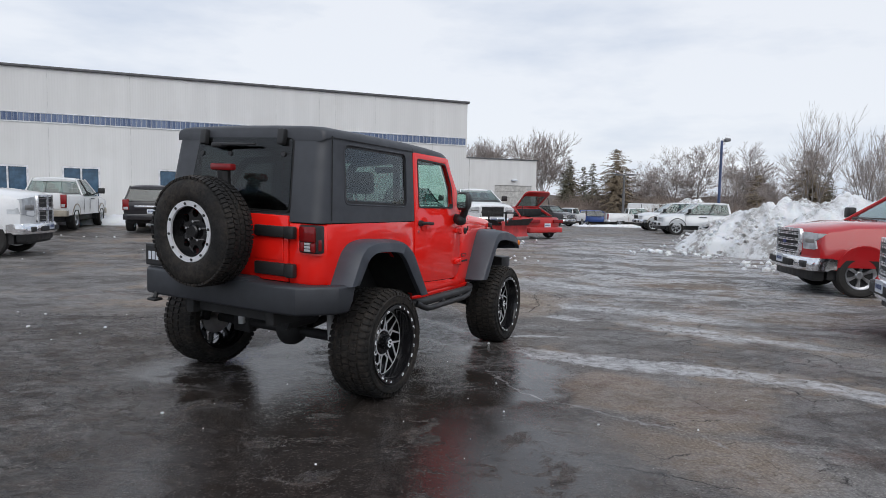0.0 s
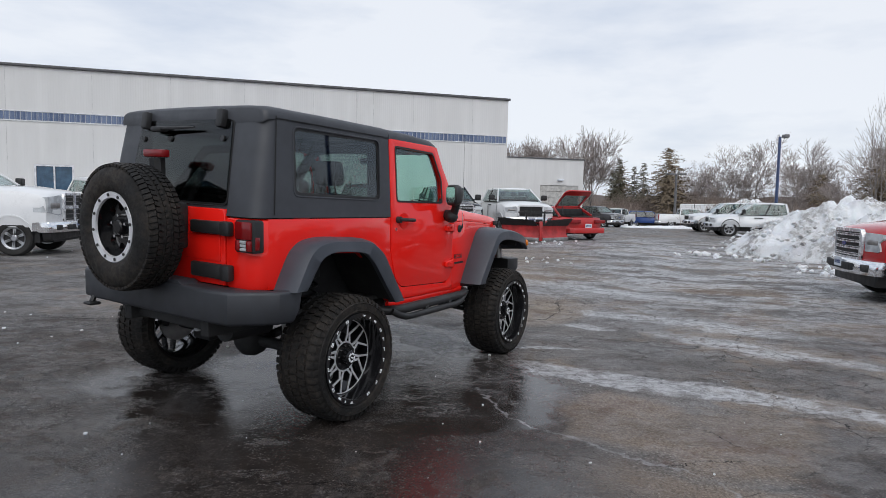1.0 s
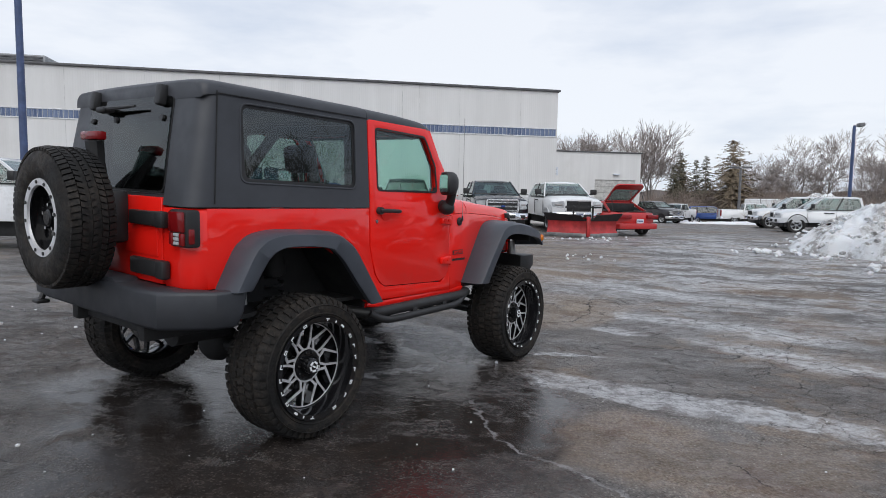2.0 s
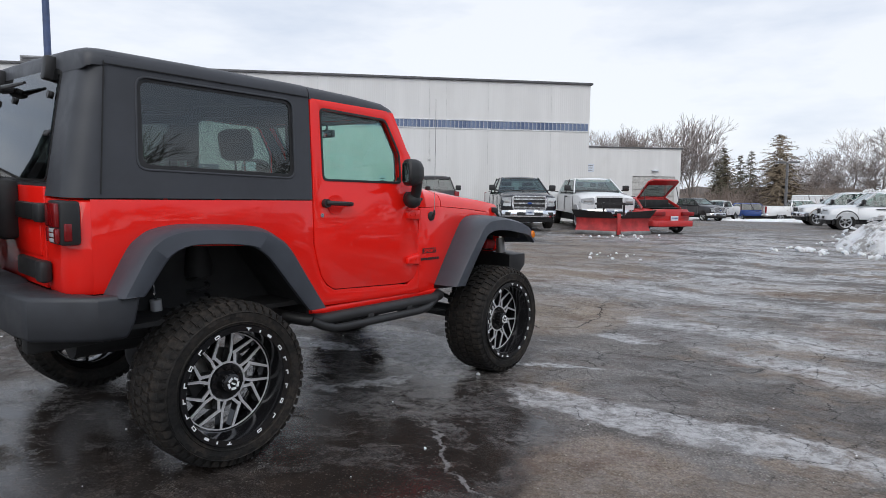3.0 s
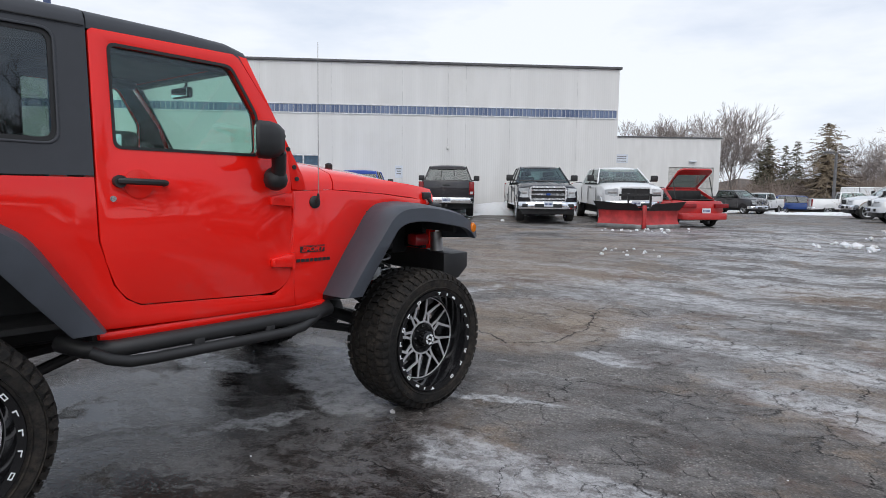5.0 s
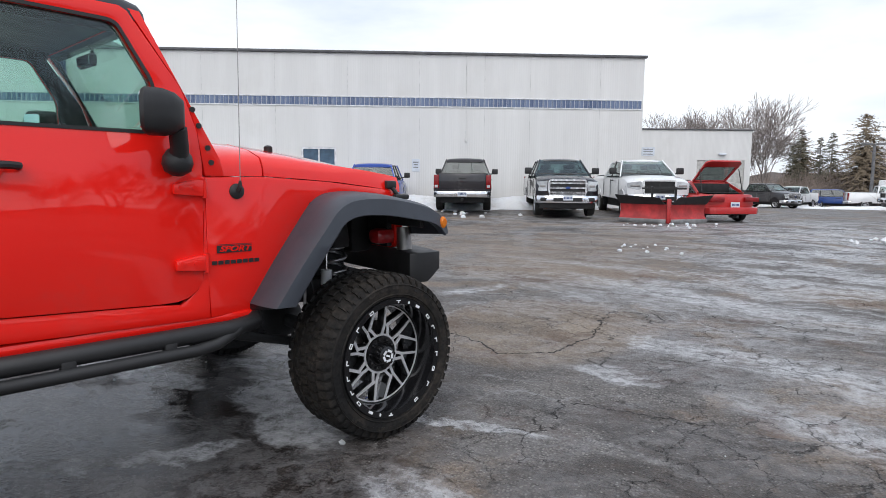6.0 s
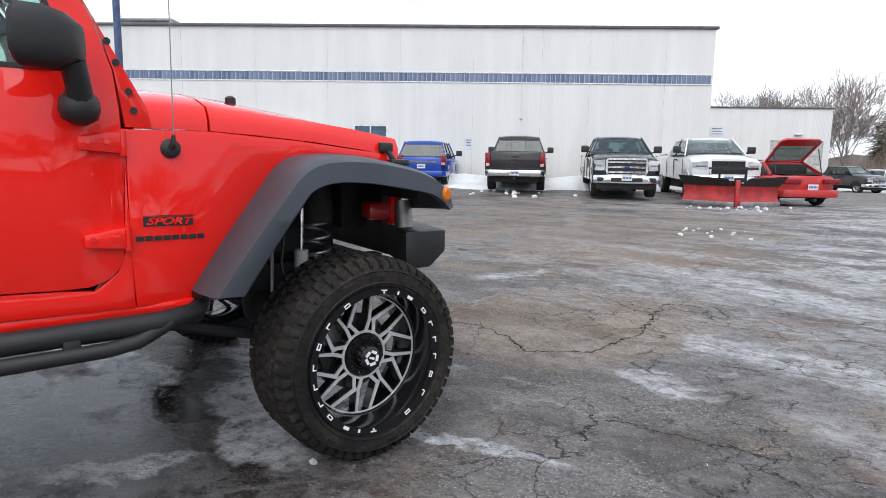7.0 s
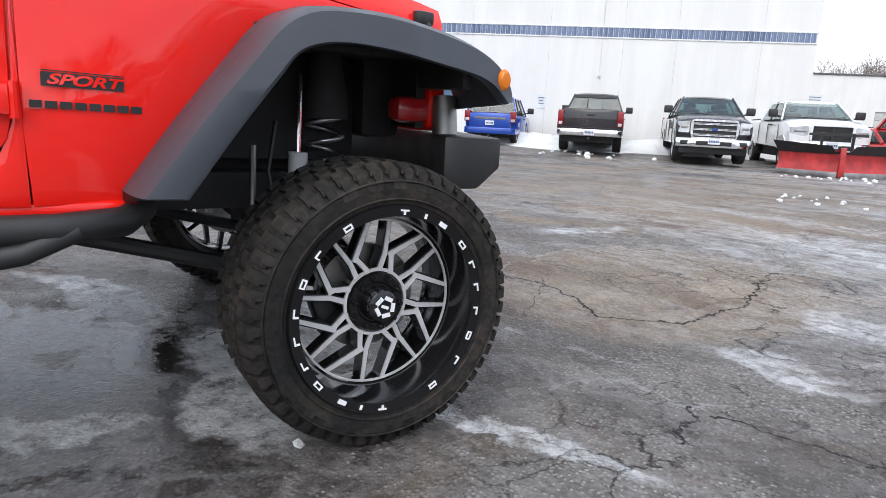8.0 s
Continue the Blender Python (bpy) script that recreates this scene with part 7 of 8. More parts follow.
for i in range(5):
    bm = disc(BM(), (*polar(0.075, 72 * i), 0.06), (0, 0, 1), 0.01, 0.03, 8)
    bmesh.ops.transform(bm, matrix=SP, verts=bm.verts)
    part("wheel_nut", bm, CHROME, srim)

# ---- underneath ----
bm = BM()
for s in (-1, 1):
    box(bm, -0.78, 2.80, min(s * 0.36, s * 0.44), max(s * 0.36, s * 0.44), 0.66, 0.78, 0.012)
for x in (-0.72, 0.45, 1.3, 1.95, 2.7):
    box(bm, x, x + 0.08, -0.36, 0.36, 0.68, 0.76)
part("chassis_frame", bm, DEEP, jeep)
bm = box(BM(), -0.66, 1.62, -0.72, 0.72, 0.775, 0.80)
box(bm, -0.5, 0.2, -0.3, 0.35, 0.66, 0.77, 0.04)
part("floor_pan", bm, DEEP, jeep)
for x, c in ((0.0, 0.07), (WHEELBASE, 0.18)):
    bm = tube(BM(), [(x, -0.78, HUB_Z), (x, 0.9, HUB_Z)], 0.042, 12)
    lathe(bm, [(0.0, 0.13), (0.08, 0.12), (0.125, 0.06), (0.135, 0.0), (0.12, -0.06), (0.08, -0.1), (0.0, -0.12)], 18, Matrix.Translation((x, c, HUB_Z)) @ pose(0, 0, 0, 0, 90, 0))
    part("axle", bm, DEEP, jeep, "black solid axle with round differential")
for x in (0.0, WHEELBASE):
    for s in (-1, 1):
        part("knuckle", box(BM(), x - 0.05, x + 0.05, min(s * 0.50, s * 0.7), max(s * 0.50, s * 0.7), HUB_Z - 0.09, HUB_Z + 0.1, 0.02), DEEP, jeep)
for x, ys in ((0.06, 0.47), (2.40, 0.50)):
    for s in (-1, 1):
        pts = [(x + 0.058 * math.cos(2 * math.pi * i / 12), s * ys + 0.058 * math.sin(2 * math.pi * i / 12), 0.52 + 0.46 * i / 84) for i in range(85)]
        part("coil_spring", tube(BM(), pts, 0.0085, 6), BLACK if x < 1 else ALLOY, jeep, sharp=80)
        part("spring_seat", lathe(BM(), [(0.075, 0.965), (0.078, 1.0), (0.07, 1.06), (0.05, 1.17)], 18, Matrix.Translation((x, s * ys, 0))), DEEP, jeep)
for x0, x1, yy in ((-0.16, -0.22, 0.48), (2.265, 2.285, 0.60)):
    for s in (-1, 1):
        sh = part("shock_absorber", tube(BM(), [(x0, s * yy, 0.46), (x0 + (x1 - x0) * 0.5, s * yy, 0.86)], 0.03, 14), LIGHT_TRIM, jeep, "silver shock absorber")
        part("shock_rod", tube(BM(), [(x0 + (x1 - x0) * 0.5, s * yy, 0.86), (x1, s * (yy - 0.01), 1.10)], 0.008, 8), CHROME, sh)
        part("shock_label", tube(BM(), [(x0 + (x1 - x0) * 0.3, s * yy, 0.70), (x0 + (x1 - x0) * 0.4, s * yy, 0.78)], 0.0305, 14), LAMP_RED, sh)
for s in (-1, 1):
    part("control_arm", tube(BM(), [(WHEELBASE - 0.02, s * 0.48, 0.40), (1.55, s * 0.42, 0.62)], 0.026, 10), BLACK, jeep)
    part("control_arm", tube(BM(), [(0.02, s * 0.48, 0.40), (0.75, s * 0.42, 0.62)], 0.026, 10), BLACK, jeep)
    part("sway_link", tube(BM(), [(2.12, s * 0.64, 0.52), (2.13, s * 0.62, 0.88)], 0.009, 8), STEEL, jeep)
    part("brake_hose", tube(BM(), [(2.22, s * 0.55, 0.95), (2.18, s * 0.60, 0.8), (2.2, s * 0.66, 0.62), (2.36, s * 0.68, 0.52)], 0.007, 6), BLACK, jeep)
part("track_bar", tube(BM(), [(WHEELBASE + 0.12, -0.55, 0.44), (WHEELBASE + 0.13, 0.45, 0.66)], 0.02, 10), BLACK, jeep)
part("tie_rod", tube(BM(), [(WHEELBASE + 0.16, -0.66, 0.42), (WHEELBASE + 0.16, 0.66, 0.42)], 0.018, 10), STEEL, jeep)
bm = tube(BM(), [(0.6, -0.2, 0.62), (-0.2, -0.32, 0.66), (-0.45, -0.36, 0.68), (-0.74, -0.38, 0.70)], [0.03, 0.03, 0.03, 0.034], 12)
tube(bm, [(-0.2, -0.30, 0.66), (-0.55, -0.30, 0.66)], 0.09, 14)
part("exhaust", bm, DEEP, jeep, "dark exhaust pipe and silencer")
bm = tube(BM(), [(0.1, -0.05, 0.47), (1.1, -0.05, 0.6), (1.9, 0.1, 0.6)], 0.035, 10)
box(bm, 0.95, 1.75, -0.28, 0.28, 0.56, 0.8, 0.06)
part("gearbox", bm, DEEP, jeep)
bm = box(BM(), 1.75, 2.6, -0.35, 0.35, 0.72, 1.2, 0.08)
part("engine_block", bm, DEEP, jeep)

# ---- cabin ----
def car_seat(x, y, z, parent, w=0.50):
    bm = box(BM(), x - 0.25, x + 0.26, y - w / 2, y + w / 2, z, z + 0.16, 0.05, 3)
    st = part("seat", bm, SEAT, parent, "dark cloth seat")
    bm = box(BM(), -0.09, 0.06, -w / 2 + 0.02, w / 2 - 0.02, 0, 0.56, 0.06, 3, Matrix.Translation((x - 0.22, y, z + 0.08)) @ pose(0, 0, 0, 0, -14, 0))
    part("backrest", bm, SEAT, st)
    bm = box(BM(), -0.05, 0.05, -0.14, 0.14, 0.0, 0.19, 0.045, 3, Matrix.Translation((x - 0.39, y, z + 0.68)) @ pose(0, 0, 0, 0, -8, 0))
    part("headrest", bm, SEAT, st)
    bm = BM()
    for d in (-0.05, 0.05):
        tube(bm, [(x - 0.37, y + d, z + 0.60), (x - 0.385, y + d, z + 0.72)], 0.007, 6)
    part("headrest_posts", bm, CHROME, st)


for y in (-0.36, 0.36):
    car_seat(0.78, y, 0.94, jeep)
bm = box(BM(), -0.14, 0.3, -0.42, 0.42, 0.98, 1.12, 0.05)
box(bm, -0.22, -0.08, -0.42, 0.42, 1.08, 1.52, 0.05)
part("rear_bench", bm, SEAT, jeep, "dark cloth rear bench")
bm = box(BM(), 1.34, 1.62, -0.69, 0.69, 1.12, 1.42, 0.06, 3)
part("dashboard", bm, BLACK, jeep)
bm = lathe(BM(), [(0.165, -0.012), (0.177, 0.0), (0.189, -0.012), (0.177, -0.024)], 32, Matrix.Translation((1.22, 0.36, 1.36)) @ pose(0, 0, 0, 0, -66, 0), close=True)
tube(bm, [(1.22, 0.36, 1.36), (1.42, 0.36, 1.27)], 0.03, 10)
part("steering_wheel", bm, BLACK, jeep)
bm = BM()
for s in (-1, 1):
    tube(bm, [(0.62, s * 0.60, 0.82), (0.60, s * 0.60, 1.9), (0.70, s * 0.58, 1.965), (1.30, s * 0.58, 1.95)], 0.035, 10)
    tube(bm, [(0.60, s * 0.59, 1.93), (0.0, s * 0.58, 1.86), (-0.35, s * 0.58, 1.45), (-0.42, s * 0.58, 1.0)], 0.035, 10)
tube(bm, [(0.62, -0.59, 1.95), (0.62, 0.59, 1.95)], 0.035, 10)
part("roll_bar", bm, BLACK, jeep, "padded black roll bar")
bm = box(BM(), 1.325, 1.36, -0.11, 0.11, 1.835, 1.895, 0.014)
tube(bm, [(1.355, 0, 1.875), (1.37, 0, 1.92), (1.355, 0, 1.945)], 0.009, 8)
rv = part("rear_view_mirror", bm, BLACK, jeep)
part("mirror_glass", box(BM(), 1.3225, 1.3245, -0.1, 0.1, 1.842, 1.888), MIRROR, rv)
part("cargo_floor", box(BM(), -0.66, 0.6, -0.40, 0.40, 0.93, 0.955), DEEP, jeep)

# the lot slopes: the body sits a little higher on its left
for ob in jeep.children_recursive:
    if ob.matrix_basis == Matrix.Identity(4) and ob.data is not None and ob.parent.matrix_basis in (Matrix.Identity(4), JEEP) and ob.data.users == 1:
        for v in ob.data.vertices:
            v.co.z += 0.03 * max(0.0, v.co.y + 0.77)
# ---- snow ----
def snow_heap(name, label, outline_c, rx, ry, rot, h, seed, mat, n=60, rough=0.25, peak=None):
    """A ploughed heap: a lumpy height field over an ellipse with a ragged edge, closed below."""
    rng = random.Random(seed)
    bm = BM()
    cx, cy = outline_c
    cr, sr = math.cos(radians(rot)), math.sin(radians(rot))
    rings = []
    for i in range(n // 2 + 1):
        k = i / (n // 2)
        ring = []
        for j in range(n * 2):
            a = 2 * math.pi * j / (n * 2)
            w = noise.noise((math.cos(a) * 2 + seed, math.sin(a) * 2, 0.3)) * 0.16 + noise.noise((math.cos(a) * 9 + seed, math.sin(a) * 9, 0.7)) * 0.06
            r = k * (1 + w)
            lx, ly = r * rx * math.cos(a), r * ry * math.sin(a)
            px, py = cx + lx * cr - ly * sr, cy + lx * sr + ly * cr
            prof = (1 - k ** 1.9) ** 0.85 if k < 1 else 0
            if peak:
                prof *= 0.78 + 0.22 * math.cos(a - radians(peak)) * min(1, k * 2)
            q = Vector((px * 0.9 + seed, py * 0.9, 0))
            lump = noise.noise(q) * 0.5 + noise.noise(q * 2.7) * 0.3 + 0.25 - abs(noise.noise(q * 5.0)) * 0.3 - abs(noise.noise(q * 12)) * 0.13 + noise.noise(q * 27) * 0.05
            z = h * prof * (1 + 0.3 * lump) + rough * lump * min(1, (1 - k) * 4) * min(1, h)
            jit = 0.12 * min(1, (1 - k) * 6) * h * 0.5
            ring.append((px + jit * noise.noise(q * 5 + Vector((9, 0, 0))), py + jit * noise.noise(q * 5 + Vector((0, 9, 0))), gz(px, py) + max(z, 0.0) - (0.05 if k > 0.99 else 0)))
        rings.append(ring)
    mid = rings[0][0]
    vv = [[bm.verts.new(p) for p in ring] for ring in rings[1:]]
    c = bm.verts.new(mid)
    m = len(vv[0])
    for j in range(m):
        bm.faces.new((c, vv[0][j], vv[0][(j + 1) % m]))
    for a, b in zip(vv, vv[1:]):
        for j in range(m):
            bm.faces.new((a[j], b[j], b[(j + 1) % m], a[(j + 1) % m]))
    return alone(name, bm, mat, label, "snow", kind="stuff", sharp=70)


def chunk(bm, p, r, rng):
    """One angular lump of snow or ice."""
    t = BM()
    bmesh.ops.create_icosphere(t, subdivisions=1, radius=r)
    for v in t.verts:
        v.co *= rng.uniform(0.65, 1.25)
        v.co.z *= 0.75
    bmesh.ops.transform(t, matrix=Matrix.Translation(p) @ pose(0, 0, 0, 0, 0, rng.uniform(0, 360)), verts=t.verts)
    join(bm, t)


snow_heap("snow_pile", "big dirty ploughed snow pile at the lot's edge", (13.0, 19.6), 6.3, 3.6, -38, 1.95, 3.0, SNOW, 150, 0.5, peak=250)
snow_heap("snow_pile", "high back of the ploughed snow pile", (17.5, 19.0), 5.5, 4.2, -30, 2.8, 8.0, SNOW, 120, 0.5)
rng = random.Random(5)
bm = BM()
for i in range(520):
    a = rng.uniform(0, 360)
    k = rng.uniform(0.55, 1.08)
    lx, ly = 6.3 * k * math.cos(radians(a)), 3.6 * k * math.sin(radians(a))
    px = 13.0 + lx * math.cos(radians(-38)) - ly * math.sin(radians(-38))
    py = 19.6 + lx * math.sin(radians(-38)) + ly * math.cos(radians(-38))
    z = 1.95 * max(0, 1 - k ** 1.9) ** 0.85
    chunk(bm, (px, py, z + 0.02), rng.uniform(0.03, 0.1) * (1 if k < 1 else 0.6), rng)
alone("snow_chunks", bm, SNOW, "broken lumps of dirty snow on and round the pile", "snow", kind="stuff", sharp=20)
# snow banks along the wall
for i, (bx, by, rx, ry, h) in enumerate(((-3.5, 28.7, 3.4, 0.9, 0.45), (-8.2, 27.6, 3.6, 1.2, 0.4), (-14.5, 26.3, 4.5, 1.0, 0.4), (-20, 23.8, 4, 1.0, 0.4), (-6.2, 26.8, 2.2, 1.1, 0.22))):
    snow_heap("snow_bank", "low white snow bank along the warehouse wall", (bx, by), rx, ry, 23, h, 11.0 + i, SNOW_CLEAN, 40, 0.2)
for i, (bx, by, rx, ry, h) in enumerate(((17, 58.5, 9, 1.0, 0.22), (22.5, 52.5, 4, 1.2, 0.8), (30, 62, 9, 2, 0.7), (12, 74, 4, 2.5, 1.6), (29.5, 79, 3.6, 2.0, 3.3))):
    snow_heap("snow_bank", "white snow bank at the far edge of the lot", (bx, by), rx, ry, -12, h, 21.0 + i, SNOW_CLEAN, 36, 0.3)
# loose lumps on the asphalt
bm = BM()
for cx, cy, n, sp, r in ((1.7, 16.5, 9, 0.35, 0.045), (1.2, 16.6, 4, 0.15, 0.04), (1.6, 22.7, 8, 0.4, 0.05), (2.4, 23.2, 12, 0.5, 0.05), (7.0, 20.0, 30, 0.9, 0.1), (8.6, 16.6, 26, 0.9, 0.09), (-5.2, 24.9, 20, 0.9, 0.09), (-12.6, 20.8, 5, 1.2, 0.04), (-9.6, 14.6, 6, 1.0, 0.025),
                         (-2.2, 5.5, 9, 1.4, 0.012), (-3.2, 7.4, 12, 1.3, 0.02), (2.2, 7.4, 12, 1.6, 0.006), (1.2, 3.2, 8, 0.9, 0.007), (-0.3, 4.6, 10, 0.8, 0.008), (3.0, 6.0, 10, 1.0, 0.006)):
    for i in range(n):
        px, py, rr = cx + rng.gauss(0, sp), cy + rng.gauss(0, sp), r * rng.uniform(0.4, 1.3)
        chunk(bm, (px, py, gz(px, py) + rr * 0.35), rr, rng)
alone("snow_crumbs", bm, SNOW_CLEAN, "small crumbs of snow scattered on the asphalt", "snow", kind="stuff", sharp=20)


# ---- trees ----
def bark(name, a, b):
    k = Mat(name)
    k.set("Base Color", k.mix(k.ramp(k.noise(7, 5, 0.6, k.mapped((1, 1, 0.25))), 0.3, 0.7), a, b)).set("Roughness", 0.9)
    k.bump(k.noise(22, 4), 0.5, 0.02)
    return k.m


# twig, needle and brush tones are lifted to paint in the distance haze
BARK = bark("grey_bark", (0.17, 0.15, 0.135), (0.28, 0.255, 0.235))
TWIG = bark("brown_twigs", (0.26, 0.22, 0.205), (0.38, 0.335, 0.315))
# bark darkened so mirrored trees stand as unlit shapes against the sky
SILHOUETTE_BARK = bark("silhouette_bark", (0.03, 0.026, 0.023), (0.075, 0.066, 0.06))
NEEDLE = bark("conifer_needles", (0.06, 0.062, 0.042), (0.14, 0.125, 0.085))
BRUSH = bark("brown_brush", (0.21, 0.165, 0.14), (0.34, 0.275, 0.235))


def bare_tree(name, label, h, seed, spread=24, depth=6, stems=1, trunk_k=0.24, up=0.05, wood=None, twig=None, tip=0.011):
    """A leafless tree: tapered trunk, crooked forking limbs and a rounded crown of fine twigs."""
    rng = random.Random(seed)
    t = thing(name, pose(0, 0, 0), label, "tree", "bare trees")
    trunk, crown = BM(), BM()
    todo = []
    for k in range(stems):
        a = 2 * math.pi * k / stems + rng.uniform(-0.4, 0.4)
        tilt = rng.uniform(0.12, 0.34) if stems > 1 else rng.uniform(0, 0.05)
        todo.append((Vector((0.12 * math.cos(a), 0.12 * math.sin(a), -0.15)), Vector((tilt * math.cos(a), tilt * math.sin(a), 1)).normalized(), h * trunk_k * rng.uniform(0.85, 1.2), h * (0.019 if stems == 1 else 0.012), depth))
    while todo:
        p, d, ln, r, dep = todo.pop()
        n = 3 if dep > 2 else (2 if dep > 0 else 1)
        pts, rs = [p], [r]
        wob = 0.05 if dep == depth else 0.085
        for i in range(n):
            d = (d + Vector((rng.gauss(0, wob), rng.gauss(0, wob), rng.gauss(up, 0.06)))).normalized()
            p = p + d * (ln / n)
            pts.append(p)
            rs.append(r * (1 - 0.4 * (i + 1) / n))
        tube(trunk if dep >= depth - 1 else crown, pts, rs, 7 if dep == depth else (5 if dep > 3 else 3), dep > 2)
        if dep == 0:
            continue
        kids = [(1.0, spread * rng.uniform(0.3, 0.8)), (1.0, spread * rng.uniform(0.9, 1.3)), (rng.uniform(0.45, 0.9), spread * rng.uniform(1.2, 1.8))]
        if dep < depth and rng.random() < 0.9:
            kids.append((rng.uniform(0.3, 0.8), spread * rng.uniform(1.3, 1.9)))
        phase = rng.uniform(0, 2 * math.pi)
        o1 = d.cross(Vector((0.3, 0.5, 0.1))).normalized()
        o2 = d.cross(o1)
        for m, (w, ang) in enumerate(kids):
            a = phase + 2.4 * m
            ax = (o1 * math.cos(a) + o2 * math.sin(a)).normalized()
            nd = (Matrix.Rotation(radians(ang), 3, ax) @ d).normalized()
            if nd.z < -0.05:
                nd.z *= -0.4
            q = pts[0] + (pts[-1] - pts[0]) * w if w < 1 else pts[-1]
            todo.append((q, nd, ln * rng.uniform(0.6, 0.86) * (0.85 if w < 1 else 1), max(tip, rs[-1] * (0.74 if m == 0 else 0.56)), dep - 1))
    part("trunk", trunk, wood or BARK, t, sharp=60)
    part("crown", crown, twig or TWIG, t, "fine leafless twigs", sharp=60)
    return t


def conifer(name, label, h, seed, wide=0.23, dome=False, mat=None):
    """A ragged evergreen: trunk and whorls of drooping boughs made of many needle sprays."""
    rng = random.Random(seed)
    t = thing(name, pose(0, 0, 0), label, "tree", "conifers")
    part("trunk", tube(BM(), [(0, 0, -0.1), (0, 0, h * 0.5), (0, 0, h * 0.98)], [h * 0.02, h * 0.012, 0.02], 7), BARK, t)
    bm = BM()
    n = 44 if not dome else 70
    for i in range(n):
        k = i / n
        z = h * (0.06 + 0.92 * k)
        reach = h * wide * ((1 - k) ** 0.8 if not dome else (1 - k ** 2.6) ** 0.6) * rng.uniform(0.75, 1.15) + 0.12
        for j in range(max(4, int(11 * (1 - k)) + 3)):
            a = rng.uniform(0, 2 * math.pi)
            L = reach * rng.uniform(0.55, 1.1)
            d = Vector((math.cos(a), math.sin(a), rng.uniform(-0.45, 0.4)))
            o = Vector((-math.sin(a), math.cos(a), 0))
            steps = max(4, int(L / 0.2))
            for s in range(steps):
                w = (s + 1) / steps
                p = Vector((0, 0, z)) + d * (L * w) + Vector((0, 0, -0.12 * L * w * w))
                for side in (-1, 1):
                    q = p + o * (side * rng.uniform(0.12, 0.34)) + d * rng.uniform(0.05, 0.25) + Vector((rng.gauss(0, 0.06), rng.gauss(0, 0.06), rng.uniform(-0.16, 0.12)))
                    va, vb, vc = bm.verts.new(p + Vector((0, 0, 0.05))), bm.verts.new(p - Vector((0, 0, 0.04)) + d * 0.08), bm.verts.new(q)
                    bm.faces.new((va, vb, vc))
    part("crown", bm, mat or NEEDLE, t, "dark ragged needle boughs", sharp=1)
    return t


def place(src, x, y, s, rz):
    """A scaled copy of a tree on the ground."""
    c = copy_thing(src, pose(x, y, gz(x, y) - 0.05, 0, 0, rz))
    c.scale = (s, s, s)
    return c


NEEDLE_BROWN = bark("rusty_needles", (0.12, 0.095, 0.06), (0.24, 0.185, 0.13))
oak = bare_tree("bare_tree", "broad leafless tree with dense grey-brown twigs", 10, 1, 25, 6, 1, 0.24, 0.045, tip=0.0135)
elm = bare_tree("bare_tree", "leafless tree with an upswept fan of fine branches", 10, 2, 21, 6, 2, 0.245, 0.055, tip=0.0135)
scrub = bare_tree("bare_tree", "thin leafless trees with long straight pale stems", 10, 4, 15, 4, 5, 0.36, 0.08)
fir = conifer("conifer", "dark ragged evergreen tree", 10, 3)
cedar = conifer("conifer", "broad domed evergreen with brownish needles", 10, 6, 0.30, True, NEEDLE_BROWN)
# far edge, left to right
oak.matrix_basis, elm.matrix_basis = pose(29.3, 85.1, gz(29, 85) - 0.1, 0, 0, 20) @ Matrix.Scale(1.2, 4), pose(13.3, 94.1, gz(13, 94) - 0.1, 0, 0, 70) @ Matrix.Scale(1.75, 4)
scrub.matrix_basis, fir.matrix_basis = pose(25.6, 45.0, gz(25, 45) - 0.1, 0, 0, 0) @ Matrix.Scale(0.82, 4), pose(19.1, 88, gz(19, 88) - 0.1, 0, 0, 0) @ Matrix.Scale(0.9, 4)
cedar.matrix_basis = pose(21.0, 82.4, gz(21, 82) - 0.1, 0, 0, 0) @ Matrix.Scale(1.03, 4)
for src, x, y, s, rz in ((fir, 16.8, 93.5, 1.0, 40), (fir, 18.3, 90, 0.86, 110), (fir, 15.6, 91, 0.8, 70), (cedar, 26.9, 48.0, 0.64, 50), (cedar, 33.5, 70, 0.62, 140), (fir, 36.5, 62, 0.6, 10), (cedar, 17.4, 95, 0.9, 200),
                         (elm, 5.2, 110, 1.8, 80), (oak, 8.0, 110, 1.4, 140), (elm, 0.5, 108, 1.75, 190), (elm, 24.2, 88, 0.95, 30), (oak, 27.1, 91.1, 1.02, 10), (oak, 32.7, 86.0, 1.3, 260), (elm, 30.8, 96, 1.1, 100),
                         (oak, 34.6, 78, 1.17, 330), (elm, 38, 80, 1.1, 50), (oak, 43, 78, 1.1, 10), (scrub, 28.8, 44.0, 0.72, 80), (oak, 33.0, 50.3, 0.72, 20), (oak, 37, 50, 0.8, 75), 
                         (oak, 47, 66, 1.1, 120), (oak, 41, 46, 0.8, 35), (oak, 26.5, 60, 0.62, 65), (elm, 30.0, 58, 0.6, 15), (oak, 23.0, 92, 0.9, 300), (oak, 45, 40, 0.9, 210)):
    place(src, x, y, s, rz)
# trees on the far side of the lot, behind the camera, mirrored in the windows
# maple wood and twigs carry the backlit darkness in their colour
maple = bare_tree("bare_tree", "leafless maple darkened to a silhouette, with several spreading crooked stems", 10, 7, 31, 5, 3, 0.27, 0.045, SILHOUETTE_BARK, SILHOUETTE_BARK, 0.02)
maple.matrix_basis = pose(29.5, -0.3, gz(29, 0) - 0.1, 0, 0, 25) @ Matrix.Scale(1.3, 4)
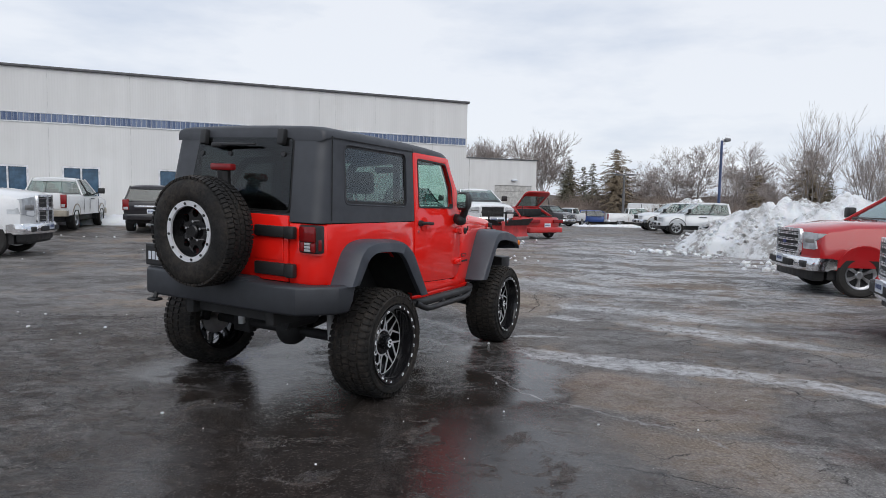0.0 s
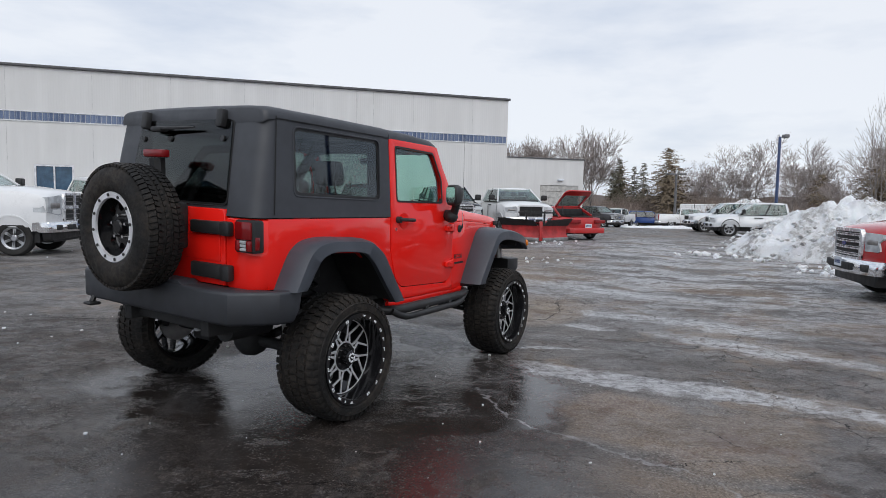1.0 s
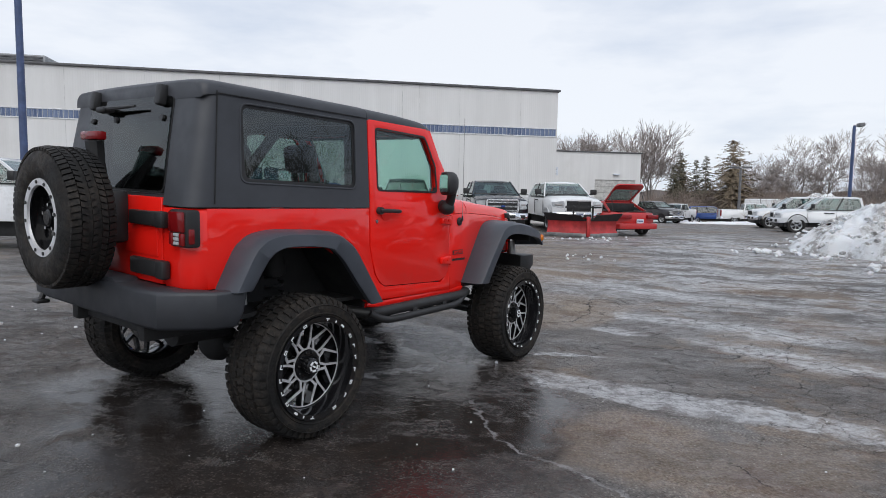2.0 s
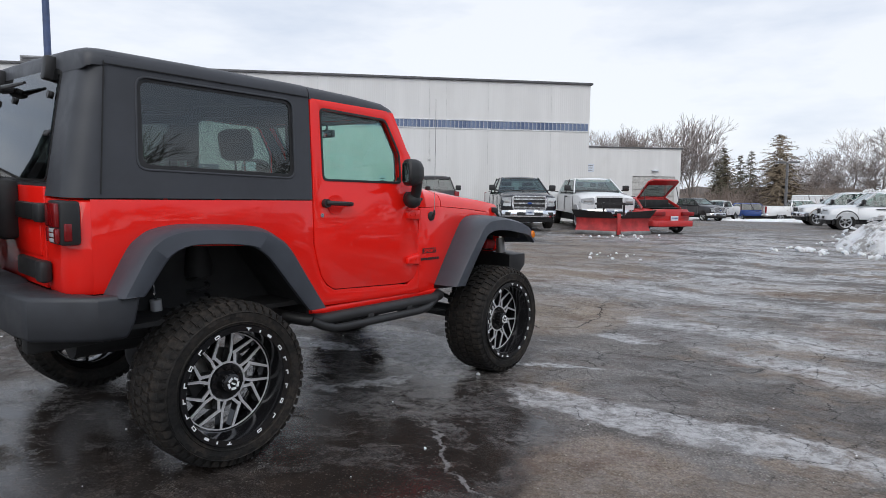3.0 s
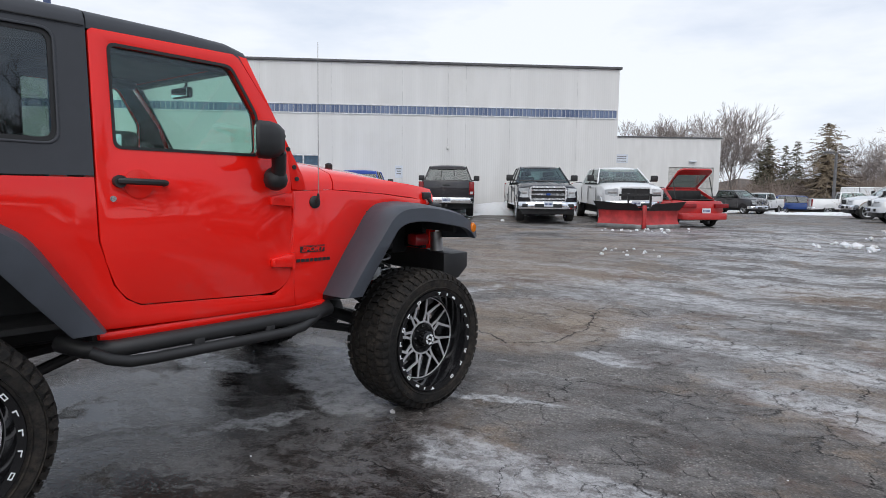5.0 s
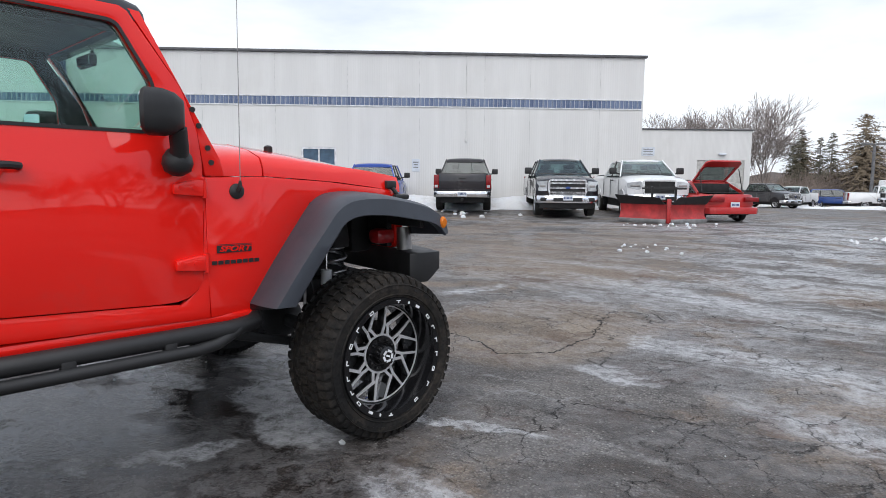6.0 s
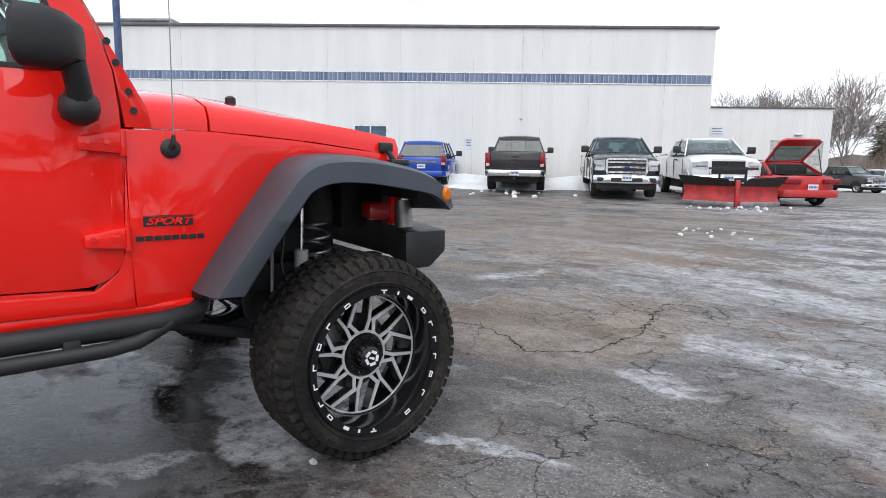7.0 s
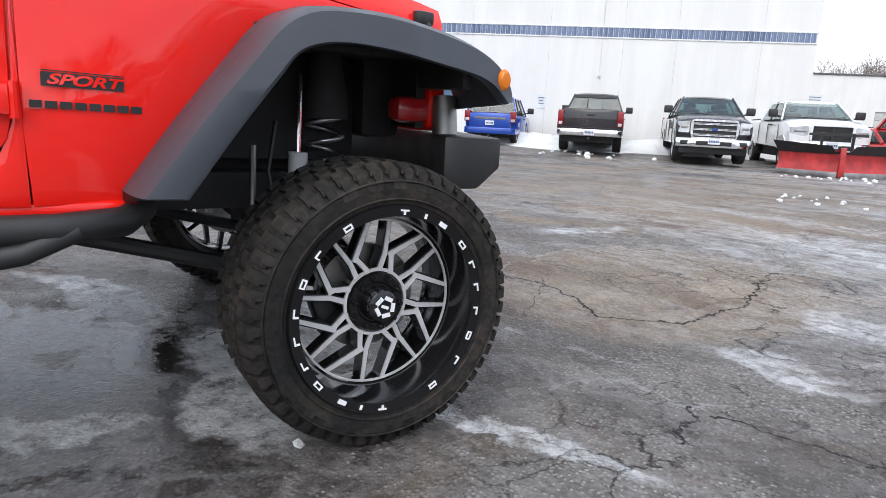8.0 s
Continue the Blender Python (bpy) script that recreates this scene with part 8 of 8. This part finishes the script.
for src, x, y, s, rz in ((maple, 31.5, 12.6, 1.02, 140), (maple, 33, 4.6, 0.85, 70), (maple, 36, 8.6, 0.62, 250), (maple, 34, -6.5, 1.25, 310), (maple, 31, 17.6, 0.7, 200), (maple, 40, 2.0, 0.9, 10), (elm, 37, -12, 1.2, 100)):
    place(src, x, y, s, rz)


def brush_strip(name, label, pts, width, h, count, seed):
    """A belt of leafless brush: thousands of thin leaning stems."""
    rng = random.Random(seed)
    bm = BM()
    for i in range(count):
        k = rng.uniform(0, len(pts) - 1.001)
        a, b = Vector(pts[int(k)]), Vector(pts[int(k) + 1])
        c = a + (b - a) * (k % 1) + Vector((rng.gauss(0, width * 0.3), rng.gauss(0, width * 0.5)))
        z = gz(c.x, c.y)
        hh = h * rng.uniform(0.35, 1.0) * (0.75 + 0.4 * noise.noise((c.x * 0.15, c.y * 0.15, seed)))
        d = Vector((rng.gauss(0, 0.3), rng.gauss(0, 0.3), 1)).normalized()
        p0, p1 = Vector((c.x, c.y, z - 0.05)), Vector((c.x, c.y, z)) + d * hh * 0.55
        p2 = p1 + (d + Vector((rng.gauss(0, 0.25), rng.gauss(0, 0.25), 0))).normalized() * hh * 0.45
        r = rng.uniform(0.012, 0.028)
        tube(bm, [p0, p1, p2], [r, r * 0.7, r * 0.25], 3, False)
        for _ in range(3):
            s = p0 + (p1 - p0) * rng.uniform(0.4, 1)
            e = s + Vector((rng.gauss(0, 0.5), rng.gauss(0, 0.5), rng.uniform(0.2, 0.8))) * hh * 0.32
            tube(bm, [s, e], [r * 0.5, r * 0.2], 3, False)
    return alone(name, bm, BRUSH, label, "brush", kind="stuff", sharp=80)


brush_strip("brush", "belt of leafless brown brush at the edge of the lot", [(-4, 92), (12, 90), (22, 86), (30, 86), (40, 80), (52, 72), (70, 62)], 6.0, 6.6, 13000, 1)
brush_strip("brush", "brown brush behind the snow pile", [(19, 56), (26, 53), (34, 48), (44, 42), (52, 34), (60, 20)], 3.5, 3.8, 7000, 2)
brush_strip("brush", "brown brush along the far side of the lot", [(60, 20), (46, 4), (34, -8), (22, -20), (8, -30), (-14, -34), (-40, -30)], 3.0, 2.6, 2600, 3)

# wooded rise that closes the view behind the trees
k = Mat("distant_woods")
k.set("Base Color", k.mix(k.ramp(k.noise(0.35, 6, 0.7, k.mapped((1, 1, 0.35))), 0.35, 0.65), (0.10, 0.085, 0.08), (0.2, 0.18, 0.17))).set("Roughness", 1.0)
bm = BM()
ring = []
for i in range(181):
    a = radians(2.0 * i)
    h = 5.0 + 2.2 * noise.noise((math.cos(a) * 6, math.sin(a) * 6, 0)) + 1.2 * noise.noise((math.cos(a) * 40, math.sin(a) * 40, 3))
    ring.append((Vector((150 * math.cos(a), 150 * math.sin(a), -4)), Vector((152 * math.cos(a), 152 * math.sin(a), max(1.5, h) - 2.0)), Vector((175 * math.cos(a), 175 * math.sin(a), -4))))
vv = [[bm.verts.new(p) for p in r] for r in ring[:-1]]
for i in range(len(vv)):
    a, b = vv[i], vv[(i + 1) % len(vv)]
    for j in range(2):
        bm.faces.new((a[j], b[j], b[j + 1], a[j + 1]))
alone("backdrop", bm, k.m, "low brown wooded rise all round the distance", "woods", kind="structure", sharp=80)
